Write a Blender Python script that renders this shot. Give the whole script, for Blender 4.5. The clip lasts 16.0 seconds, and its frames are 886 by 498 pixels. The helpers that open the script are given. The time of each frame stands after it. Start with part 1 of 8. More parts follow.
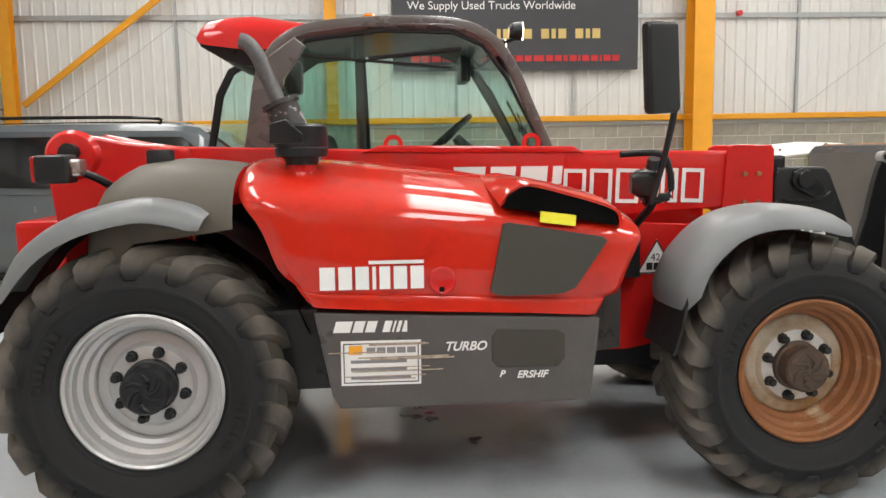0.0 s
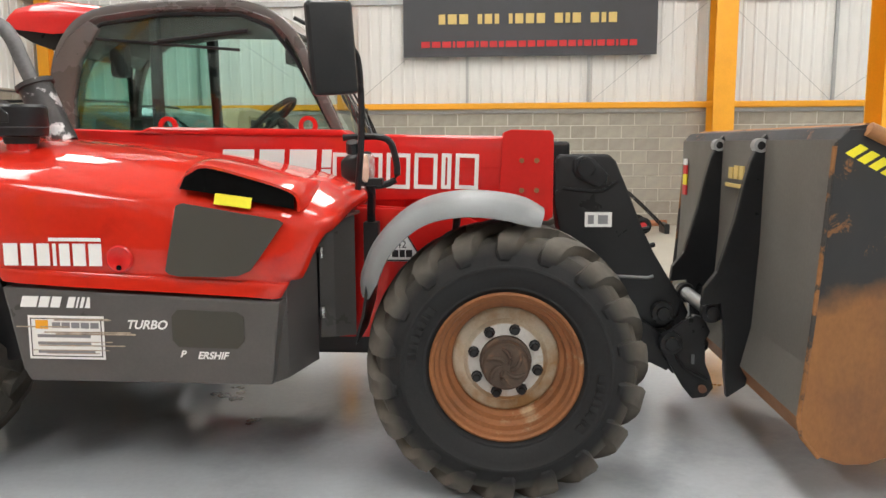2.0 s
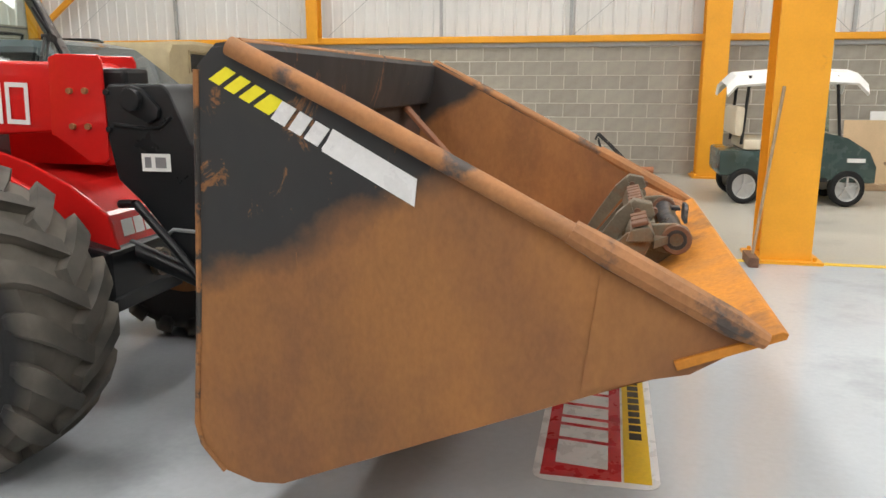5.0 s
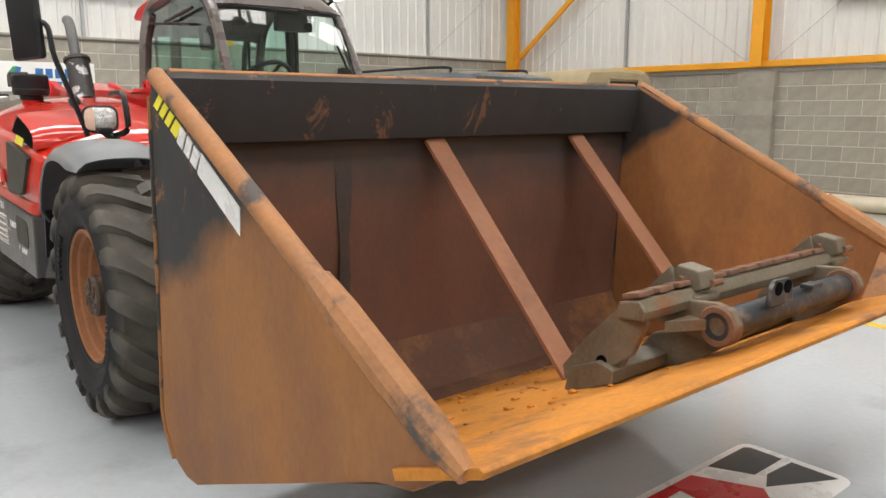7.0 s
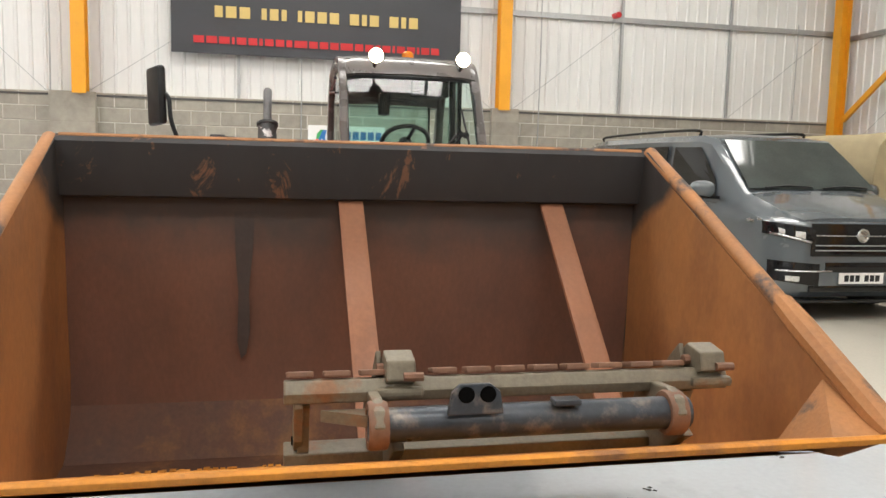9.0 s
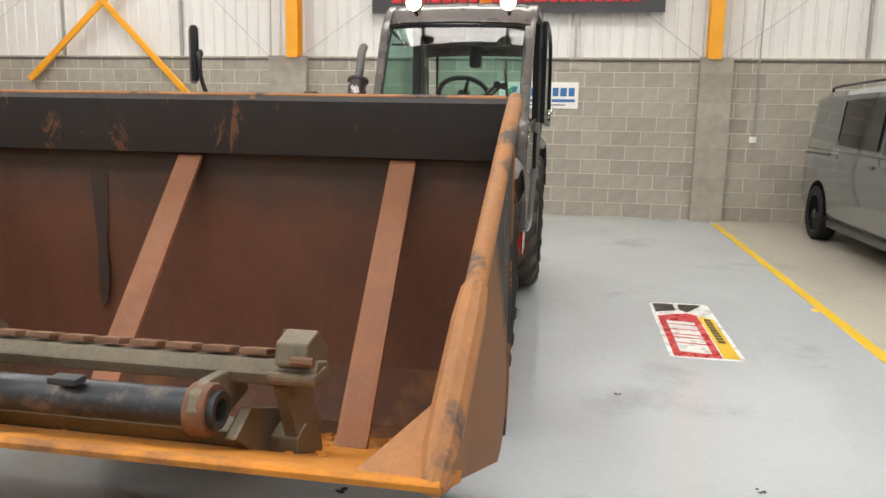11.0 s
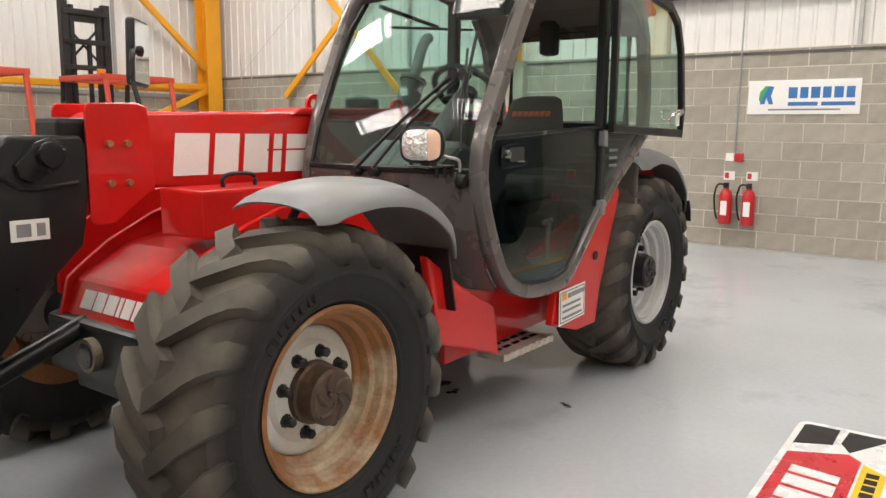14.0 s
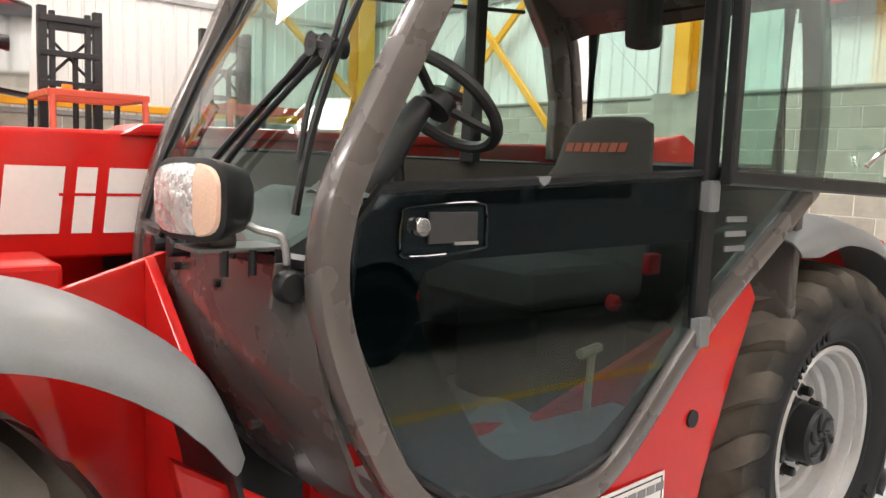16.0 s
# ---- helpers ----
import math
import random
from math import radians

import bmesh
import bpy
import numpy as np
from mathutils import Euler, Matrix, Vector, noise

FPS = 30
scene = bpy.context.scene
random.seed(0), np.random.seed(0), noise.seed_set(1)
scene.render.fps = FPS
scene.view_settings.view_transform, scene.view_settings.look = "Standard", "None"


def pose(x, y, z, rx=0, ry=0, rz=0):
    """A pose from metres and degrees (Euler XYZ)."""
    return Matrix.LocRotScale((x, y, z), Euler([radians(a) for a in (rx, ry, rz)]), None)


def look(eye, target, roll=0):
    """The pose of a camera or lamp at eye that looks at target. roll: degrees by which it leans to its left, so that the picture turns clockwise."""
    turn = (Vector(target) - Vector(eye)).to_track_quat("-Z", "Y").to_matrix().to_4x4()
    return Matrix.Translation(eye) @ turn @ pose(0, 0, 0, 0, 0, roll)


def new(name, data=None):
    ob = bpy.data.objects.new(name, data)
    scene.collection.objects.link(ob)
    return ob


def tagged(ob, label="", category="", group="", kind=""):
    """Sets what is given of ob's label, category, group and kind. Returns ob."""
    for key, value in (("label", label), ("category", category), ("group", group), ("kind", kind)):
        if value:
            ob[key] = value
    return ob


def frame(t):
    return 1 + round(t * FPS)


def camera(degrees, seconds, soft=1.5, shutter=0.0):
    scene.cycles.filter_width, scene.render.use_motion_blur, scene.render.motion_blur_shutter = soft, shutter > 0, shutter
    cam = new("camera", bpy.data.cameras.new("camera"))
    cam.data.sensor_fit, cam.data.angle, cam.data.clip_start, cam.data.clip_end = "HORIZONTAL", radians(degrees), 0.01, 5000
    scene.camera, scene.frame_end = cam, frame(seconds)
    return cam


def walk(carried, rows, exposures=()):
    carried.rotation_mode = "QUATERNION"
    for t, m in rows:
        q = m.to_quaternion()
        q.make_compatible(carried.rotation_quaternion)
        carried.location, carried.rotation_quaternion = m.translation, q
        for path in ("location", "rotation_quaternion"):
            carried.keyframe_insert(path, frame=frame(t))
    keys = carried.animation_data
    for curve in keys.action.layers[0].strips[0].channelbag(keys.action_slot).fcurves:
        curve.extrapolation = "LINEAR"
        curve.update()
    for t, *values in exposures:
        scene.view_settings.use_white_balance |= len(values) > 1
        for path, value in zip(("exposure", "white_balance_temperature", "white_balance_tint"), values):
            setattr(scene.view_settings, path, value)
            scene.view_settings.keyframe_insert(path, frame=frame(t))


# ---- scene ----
cam = camera(60.2, 16.0)
PATH = [
    (0, (1.036, -4.131, 1.531), (1.176, -2.151, 1.287), -1.0),
    (0.5, (1.474, -4.226, 1.539), (1.492, -2.241, 1.296), -1.0),
    (1, (1.895, -4.181, 1.522), (1.851, -2.197, 1.274), -0.6),
    (1.5, (2.34, -4.157, 1.498), (2.25, -2.175, 1.244), -0.5),
    (2, (2.763, -4.1, 1.491), (2.637, -2.122, 1.218), -0.3),
    (2.5, (3.175, -3.97, 1.498), (3.027, -1.997, 1.203), -0.2),
    (3, (3.618, -3.897, 1.475), (3.451, -1.929, 1.158), -0.3),
    (3.5, (4.039, -3.747, 1.452), (3.859, -1.785, 1.109), -0.2),
    (4, (4.444, -3.587, 1.454), (4.264, -1.63, 1.085), -0.1),
    (6.5, (6.22, -2.276, 1.401), (4.978, -0.772, 0.957), -0.6),
    (7, (6.544, -1.986, 1.435), (5.024, -0.736, 1.077), 0.0),
    (7.5, (6.741, -1.603, 1.469), (5.031, -0.599, 1.208), 0.5),
    (8, (6.991, -1.208, 1.48), (5.166, -0.415, 1.278), 0.9),
    (8.5, (7.113, -0.773, 1.461), (5.216, -0.169, 1.271), 1.3),
    (9, (7.22, -0.313, 1.466), (5.274, 0.098, 1.253), 1.4),
    (9.5, (7.303, 0.147, 1.454), (5.335, 0.396, 1.197), 2.5),
    (10, (7.226, 0.618, 1.47), (5.251, 0.681, 1.162), 2.4),
    (12.5, (6.03, 2.418, 1.472), (4.26, 1.533, 1.188), 0.1),
    (13, (5.596, 2.628, 1.474), (3.887, 1.631, 1.181), 0.0),
    (13.5, (5.097, 2.714, 1.477), (3.436, 1.65, 1.152), -0.4),
    (14, (4.584, 2.791, 1.47), (2.992, 1.62, 1.16), 0.5),
    (14.5, (4.075, 2.737, 1.47), (2.521, 1.505, 1.218), 2.05),
    (15, (3.547, 2.65, 1.472), (2.071, 1.317, 1.259), 2.1),
    (15.5, (3.06, 2.478, 1.464), (1.726, 1.006, 1.234), 2.5),
    (16, (2.673, 2.211, 1.48), (1.426, 0.662, 1.265), 2.2),
]
walk(cam, [(t, look(eye, target, roll)) for t, eye, target, roll in PATH],
     exposures=[(0, 0.05, 6550, 10), (1.5, 0.15, 6600, 10), (4, 0.0, 6550, 10), (8, 0.05, 6600, 10), (10, 0.08, 6750, 10), (12.5, -0.17, 6800, 11), (14.5, 0.15, 6950, 13), (15, 0.12, 6950, 13), (15.5, 0.27, 6900, 14), (16, 0.58, 6850, 15)])

# ---- light ----
world = bpy.data.worlds.new("world")
scene.world = world
world.use_nodes = True
wn = world.node_tree
sky = wn.nodes.new("ShaderNodeTexSky")
sky.sky_type = "NISHITA"
sky.sun_disc = False
sky.sun_elevation, sky.sun_rotation = radians(40), radians(200)
wn.links.new(sky.outputs[0], wn.nodes["Background"].inputs[0])
wn.nodes["Background"].inputs[1].default_value = 0.08

# hall: inner faces
XW, XE, YS, YN = -5.5, 19.0, -10.5, 9.86
ROOF = 6.6
LAMP_W = 95


def roof_lamp(x, y, sx, sy, watts):
    """Daylight that comes in through one roof light."""
    d = bpy.data.lights.new("rooflight_daylight", "AREA")
    d.shape, d.size, d.size_y, d.energy = "RECTANGLE", sx, sy, watts
    d.color = (1.0, 0.985, 0.96)
    ob = new("rooflight_daylight", d)
    ob.matrix_world = look((x, y, ROOF - 0.06), (x, y, 0))
    return ob


ROOFLIGHTS = [(x, y) for x in (-2.5, 2.5, 7.5, 13.0) for y in (-6.5, 0.2, 6.2)]
for rx_, ry_ in ROOFLIGHTS:
    roof_lamp(rx_, ry_, 1.1, 4.2, LAMP_W * (1.45 if ry_ < -3 else 1.0 if ry_ < 3 else 0.72))


# ---- materials ----
def mat(name, color, rough=0.5, metal=0.0, var=0.12, scale=6.0, fine=60.0, bump=0.15, depth=0.004, tint=None, tint_scale=2.0,
        tint_at=(0.55, 0.7), coat=0.0, spec=0.5, stretch=(1, 1, 1), rough_var=0.1, island=0.0):
    """A procedural surface: colour that varies at two scales, patches of a second colour, fine relief."""
    m = bpy.data.materials.new(name)
    m.use_nodes = True
    nt = m.node_tree
    bs = nt.nodes["Principled BSDF"]
    tc = nt.nodes.new("ShaderNodeTexCoord")
    mp = nt.nodes.new("ShaderNodeMapping")
    mp.inputs["Scale"].default_value = stretch
    nt.links.new(tc.outputs["Object"], mp.inputs[0])

    def noise_tex(s, detail=4.0, rgh=0.6):
        n = nt.nodes.new("ShaderNodeTexNoise")
        n.inputs["Scale"].default_value, n.inputs["Detail"].default_value, n.inputs["Roughness"].default_value = s, detail, rgh
        nt.links.new(mp.outputs[0], n.inputs["Vector"])
        return n.outputs["Fac"]

    def ramp(src, a, b, lo, hi):
        r = nt.nodes.new("ShaderNodeMapRange")
        r.inputs["From Min"].default_value, r.inputs["From Max"].default_value = a, b
        r.inputs["To Min"].default_value, r.inputs["To Max"].default_value = lo, hi
        nt.links.new(src, r.inputs["Value"])
        return r.outputs[0]

    def mixc(fac, a, b, mode="MIX"):
        x = nt.nodes.new("ShaderNodeMix")
        x.data_type, x.blend_type = "RGBA", mode
        for sock, v in ((0, fac), (6, a), (7, b)):
            if isinstance(v, (int, float)):
                x.inputs[sock].default_value = v
            elif isinstance(v, tuple):
                x.inputs[sock].default_value = (*v[:3], 1)
            else:
                nt.links.new(v, x.inputs[sock])
        return x.outputs[2]

    big, small = noise_tex(scale), noise_tex(fine, 3.0)
    col = color
    if tint:
        col = mixc(ramp(noise_tex(tint_scale, 6.0, 0.65), tint_at[0], tint_at[1], 0, 1), color, tint)
    both = nt.nodes.new("ShaderNodeMath")
    both.operation = "ADD"
    nt.links.new(ramp(big, 0.3, 0.7, -var, var), both.inputs[0])
    nt.links.new(ramp(small, 0.3, 0.7, 1 - var * 0.6, 1 + var * 0.6), both.inputs[1])
    val = both.outputs[0]
    if island:
        ob_info = nt.nodes.new("ShaderNodeObjectInfo")
        geo = nt.nodes.new("ShaderNodeNewGeometry")
        pick = nt.nodes.new("ShaderNodeMath")
        pick.operation = "ADD"
        nt.links.new(ob_info.outputs["Random"], pick.inputs[0])
        nt.links.new(geo.outputs["Random Per Island"], pick.inputs[1])
        frac = nt.nodes.new("ShaderNodeMath")
        frac.operation = "FRACT"
        nt.links.new(pick.outputs[0], frac.inputs[0])
        add = nt.nodes.new("ShaderNodeMath")
        add.operation = "ADD"
        nt.links.new(ramp(frac.outputs[0], 0, 1, -island, island), add.inputs[0])
        nt.links.new(val, add.inputs[1])
        val = add.outputs[0]
    vv = nt.nodes.new("ShaderNodeCombineColor")
    for i in range(3):
        nt.links.new(val, vv.inputs[i])
    out = mixc(1.0, col, vv.outputs[0], "MULTIPLY")
    nt.links.new(out, bs.inputs["Base Color"])
    nt.links.new(ramp(big, 0.3, 0.7, max(0.03, rough - rough_var), min(1, rough + rough_var)), bs.inputs["Roughness"])
    bs.inputs["Metallic"].default_value = metal
    bs.inputs["Coat Weight"].default_value = coat
    bs.inputs["Coat Roughness"].default_value = 0.05
    bs.inputs["Specular IOR Level"].default_value = spec
    if bump:
        bp = nt.nodes.new("ShaderNodeBump")
        bp.inputs["Strength"].default_value, bp.inputs["Distance"].default_value = bump, depth
        nt.links.new(small, bp.inputs["Height"])
        nt.links.new(bp.outputs[0], bs.inputs["Normal"])
    return m


def glass(name, color=(0.75, 0.9, 0.86), sheen=0.056):
    """A thin pane: mostly clear, tinted, with a mirror-like sheen that grows towards grazing angles."""
    m = bpy.data.materials.new(name)
    m.use_nodes = True
    nt = m.node_tree
    nt.nodes.remove(nt.nodes["Principled BSDF"])
    tr, gl, mx, lw = (nt.nodes.new("ShaderNode" + k) for k in ("BsdfTransparent", "BsdfGlossy", "MixShader", "LayerWeight"))
    tr.inputs[0].default_value = (*color, 1)
    gl.inputs["Roughness"].default_value = 0.02
    lw.inputs["Blend"].default_value = 0.5
    pw = nt.nodes.new("ShaderNodeMath")
    pw.operation, pw.inputs[1].default_value = "POWER", 4.0
    ad = nt.nodes.new("ShaderNodeMath")
    ad.operation, ad.inputs[1].default_value, ad.inputs[2].default_value = "MULTIPLY_ADD", 0.75, sheen
    nt.links.new(lw.outputs["Facing"], pw.inputs[0])
    nt.links.new(pw.outputs[0], ad.inputs[0])
    nt.links.new(ad.outputs[0], mx.inputs[0])
    nt.links.new(tr.outputs[0], mx.inputs[1])
    nt.links.new(gl.outputs[0], mx.inputs[2])
    nt.links.new(mx.outputs[0], nt.nodes["Material Output"].inputs[0])
    return m


def glow(name, color, strength):
    m = bpy.data.materials.new(name)
    m.use_nodes = True
    bs = m.node_tree.nodes["Principled BSDF"]
    bs.inputs["Base Color"].default_value = (*color, 1)
    bs.inputs["Emission Color"].default_value = (*color, 1)
    bs.inputs["Emission Strength"].default_value = strength
    return m


M_FLOOR = mat("floor_paint", (0.455, 0.487, 0.512), 0.11, var=0.05, scale=0.7, fine=30, bump=0.04, depth=0.001, tint=(0.35, 0.375, 0.392), tint_scale=0.8, rough_var=0.03)
M_CONC = mat("concrete", (0.43, 0.405, 0.345), 0.4, var=0.1, scale=1.2, fine=40, bump=0.06, depth=0.001, tint=(0.33, 0.31, 0.265), tint_scale=1.0)
M_BLOCK = mat("block", (0.34, 0.315, 0.265), 0.9, var=0.14, scale=7, fine=130, bump=0.6, depth=0.004, island=0.1)
M_MORTAR = mat("mortar", (0.60, 0.57, 0.51), 0.95, var=0.08, scale=8, fine=120, bump=0.3)
M_CLAD = mat("cladding", (0.71, 0.71, 0.69), 0.45, var=0.04, scale=1.5, fine=20, bump=0.02, stretch=(1, 1, 0.2))
M_STEEL_Y = mat("yellow_steel", (0.80, 0.36, 0.02), 0.4, var=0.06, scale=3, fine=50, bump=0.03, tint=(0.6, 0.27, 0.03), tint_scale=4, tint_at=(0.68, 0.75))
M_GALV = mat("galvanised", (0.42, 0.43, 0.43), 0.4, metal=0.7, var=0.1, scale=12, bump=0.03)
M_RED = mat("red_paint", (0.58, 0.014, 0.012), 0.45, var=0.05, scale=2.5, fine=40, bump=0.015, depth=0.001, coat=0.7, spec=0.12)
M_BONNET = mat("sun_faded_red_paint", (0.55, 0.020, 0.007), 0.45, var=0.06, scale=2.5, fine=40, bump=0.012, depth=0.001, coat=1.0, spec=0.1, tint=(0.42, 0.012, 0.006), tint_scale=3.0)
M_GREY = mat("grey_plastic", (0.165, 0.175, 0.18), 0.42, var=0.07, scale=6, fine=200, bump=0.1, depth=0.001)
M_DGREY = mat("dark_grey_paint", (0.088, 0.084, 0.081), 0.35, spec=0.35, var=0.08, scale=5, fine=90, bump=0.05, depth=0.001)
M_CABGREY = mat("cab_grey_paint", (0.10, 0.09, 0.085), 0.28, var=0.06, scale=4, fine=70, bump=0.02, depth=0.001, coat=0.3)
M_BLACK = mat("black_paint", (0.0125, 0.0135, 0.015), 0.36, spec=0.34, var=0.15, scale=6, fine=80, bump=0.08, depth=0.002)
M_RUBBER = mat("tyre_rubber", (0.014, 0.014, 0.0145), 0.7, spec=0.25, var=0.2, scale=6, fine=80, bump=0.2, depth=0.003)
M_RIM = mat("silver_rim", (0.52, 0.525, 0.52), 0.38, metal=0.45, var=0.06, scale=6, fine=60, bump=0.04)
M_RUSTRIM = mat("rusty_rim", (0.26, 0.10, 0.035), 0.7, var=0.2, scale=7, fine=70, bump=0.2, tint=(0.44, 0.34, 0.22), tint_scale=3.0, tint_at=(0.63, 0.72))
M_RUST = mat("rusty_steel", (0.30, 0.13, 0.045), 0.72, var=0.14, scale=3, fine=55, bump=0.2, depth=0.002, tint=(0.17, 0.07, 0.03), tint_scale=1.6, tint_at=(0.5, 0.72))
M_WHITE = mat("white_vinyl", (0.82, 0.82, 0.8), 0.4, var=0.03, bump=0)
M_GLASS = glass("cab_glass")


M_LINE = mat("yellow_floor_paint", (0.72, 0.47, 0.02), 0.45, var=0.1, scale=5, bump=0.05, tint=(0.45, 0.38, 0.15), tint_scale=5, tint_at=(0.62, 0.72))
M_COPPER = mat("orange_pipe", (0.42, 0.16, 0.07), 0.5, var=0.12, scale=4, bump=0.05)
M_SIGNRED = mat("sign_red", (0.55, 0.02, 0.025), 0.4, var=0.04, bump=0)
M_SIGNBLUE = mat("sign_blue", (0.03, 0.16, 0.42), 0.4, var=0.03, bump=0)
M_SIGNGREEN = mat("sign_green", (0.05, 0.35, 0.12), 0.4, var=0.03, bump=0)
M_MIDGREY = mat("mid_grey_print", (0.22, 0.22, 0.23), 0.5, var=0.05, bump=0)
M_BANNER = mat("banner_cloth", (0.045, 0.047, 0.053), 0.5, var=0.12, scale=2, fine=150, bump=0.08)
M_GOLD = mat("banner_gold", (0.62, 0.46, 0.16), 0.5, var=0.04, bump=0)
M_STICKER_W = mat("scuffed_white_vinyl", (0.7, 0.71, 0.71), 0.3, var=0.06, scale=8, tint=(0.5, 0.51, 0.52), tint_scale=9, tint_at=(0.6, 0.72), bump=0.02)
M_STICKER_R = mat("scuffed_red_vinyl", (0.52, 0.02, 0.03), 0.3, var=0.06, scale=8, tint=(0.55, 0.4, 0.4), tint_scale=9, tint_at=(0.7, 0.76), bump=0.02)
M_STICKER_Y = mat("yellow_sticker", (0.8, 0.72, 0.03), 0.4, var=0.05, bump=0)
M_DISC_OLD = mat("stained_disc", (0.52, 0.46, 0.35), 0.55, var=0.12, scale=8, fine=70, bump=0.15, tint=(0.27, 0.15, 0.055), tint_scale=4.0, tint_at=(0.42, 0.66))
M_RUSTRIM_PALE = mat("half_rusted_rim", (0.27, 0.115, 0.04), 0.65, var=0.2, scale=7, fine=70, bump=0.2, tint=(0.44, 0.36, 0.25), tint_scale=2.6, tint_at=(0.52, 0.66))
M_DISC_WHITE = mat("dull_white_disc", (0.60, 0.60, 0.57), 0.5, var=0.08, scale=8, fine=70, bump=0.1, tint=(0.42, 0.33, 0.2), tint_scale=5.0, tint_at=(0.6, 0.72))
M_HUB_OLD = mat("worn_hub", (0.075, 0.05, 0.035), 0.6, metal=0.2, var=0.25, scale=12, bump=0.15, tint=(0.16, 0.09, 0.05), tint_scale=12)
# near-black colour that stands for the shade inside openings
M_HOLE_SHADE = mat("intake_black", (0.003, 0.003, 0.003), 0.9, var=0.1, bump=0, spec=0.05)
M_VOIDPL = mat("arch_plastic", (0.009, 0.009, 0.009), 0.7, spec=0.2, var=0.2, bump=0.1)
M_SCRAPE = mat("scraped_metal", (0.38, 0.31, 0.24), 0.6, var=0.3, scale=30, bump=0.1)
M_HOOD = mat("dusty_plastic", (0.092, 0.080, 0.062), 0.55, var=0.1, scale=4, fine=120, bump=0.1, depth=0.001, tint=(0.13, 0.11, 0.08), tint_scale=2.5)
M_MESH = mat("grille_mesh", (0.05, 0.048, 0.038), 0.7, var=0.12, scale=8, fine=500, bump=0.9, depth=0.002)
M_SKYLIGHT = glow("rooflight_sheet", (1.0, 0.99, 0.97), 6.0)
M_GLASSDARK = glass("dark_glass", (0.5, 0.6, 0.6), 0.05)
M_BAND = mat("printed_pane_border", (0.004, 0.008, 0.010), 0.06, var=0.05, bump=0, rough_var=0.02)
M_GLASSVAN = glass("van_glass", (0.25, 0.28, 0.27), 0.08)
M_SEAT = mat("seat_cloth", (0.05, 0.048, 0.042), 0.85, var=0.12, scale=8, fine=300, bump=0.3, depth=0.002)
M_INTERIOR = mat("cab_plastic", (0.025, 0.026, 0.027), 0.5, var=0.1, bump=0.1)
M_CABIN_LINING = mat("cab_lining", (0.12, 0.11, 0.10), 0.8, var=0.08, bump=0.2)
M_LENS = mat("lamp_lens", (0.72, 0.72, 0.7), 0.12, metal=0.7, var=0.25, scale=25, fine=60, bump=0.8, depth=0.01, coat=0.8)
M_AMBER = mat("amber_lens", (0.75, 0.22, 0.02), 0.2, var=0.05, bump=0.1, coat=0.5)
M_REDLENS = mat("red_lens", (0.5, 0.01, 0.01), 0.2, var=0.05, bump=0.1, coat=0.5)
M_FLOODLIT = glow("lit_flood_lamp", (1.0, 0.80, 0.48), 40.0)
M_CHROME = mat("bright_metal", (0.6, 0.6, 0.6), 0.25, metal=1.0, var=0.1, bump=0.03)
M_MIRROR = mat("mirror_face", (0.8, 0.82, 0.82), 0.04, metal=1.0, var=0.01, bump=0, rough_var=0.0)
M_VAN = mat("van_grey_paint", (0.095, 0.112, 0.124), 0.25, var=0.02, scale=2, fine=30, bump=0.0, coat=1.0, rough_var=0.03)
M_SCREEN = mat("van_windscreen", (0.05, 0.06, 0.056), 0.05, var=0.25, scale=1.5, bump=0, rough_var=0.02)
M_GLOSSBLACK = mat("gloss_black", (0.01, 0.01, 0.011), 0.08, var=0.05, bump=0, rough_var=0.02)
M_CANVAS = mat("tan_canvas", (0.40, 0.33, 0.20), 0.9, var=0.12, scale=4, fine=160, bump=0.4, depth=0.004)
M_CREAM = mat("cream_vinyl", (0.62, 0.55, 0.42), 0.6, var=0.06, bump=0.05)
M_CARTGREEN = mat("cart_green_paint", (0.03, 0.06, 0.055), 0.25, var=0.04, bump=0, coat=0.5)
M_ROOFWHITE = mat("white_cover", (0.8, 0.8, 0.78), 0.6, var=0.05, scale=8, bump=0.3, depth=0.01)
M_TIMBER = mat("bare_timber", (0.40, 0.28, 0.17), 0.75, var=0.18, scale=6, fine=80, bump=0.25, stretch=(0.3, 3, 3), island=0.1)
M_PLY = mat("plywood", (0.58, 0.42, 0.25), 0.7, var=0.1, scale=3, bump=0.1)
M_FORKRED = mat("forklift_red", (0.5, 0.06, 0.03), 0.35, var=0.06, bump=0.02)
M_MAST = mat("mast_black", (0.02, 0.02, 0.021), 0.45, metal=0.3, var=0.15, bump=0.1)
M_OLIVE = mat("greased_steel", (0.17, 0.145, 0.105), 0.5, metal=0.3, var=0.2, scale=9, fine=80, bump=0.2, tint=(0.2, 0.10, 0.05), tint_scale=6, tint_at=(0.55, 0.66))
M_TUBE = mat("worn_blue_black_tube", (0.045, 0.052, 0.062), 0.35, metal=0.4, var=0.2, scale=8, fine=60, bump=0.15, tint=(0.17, 0.145, 0.125), tint_scale=11, tint_at=(0.52, 0.66))


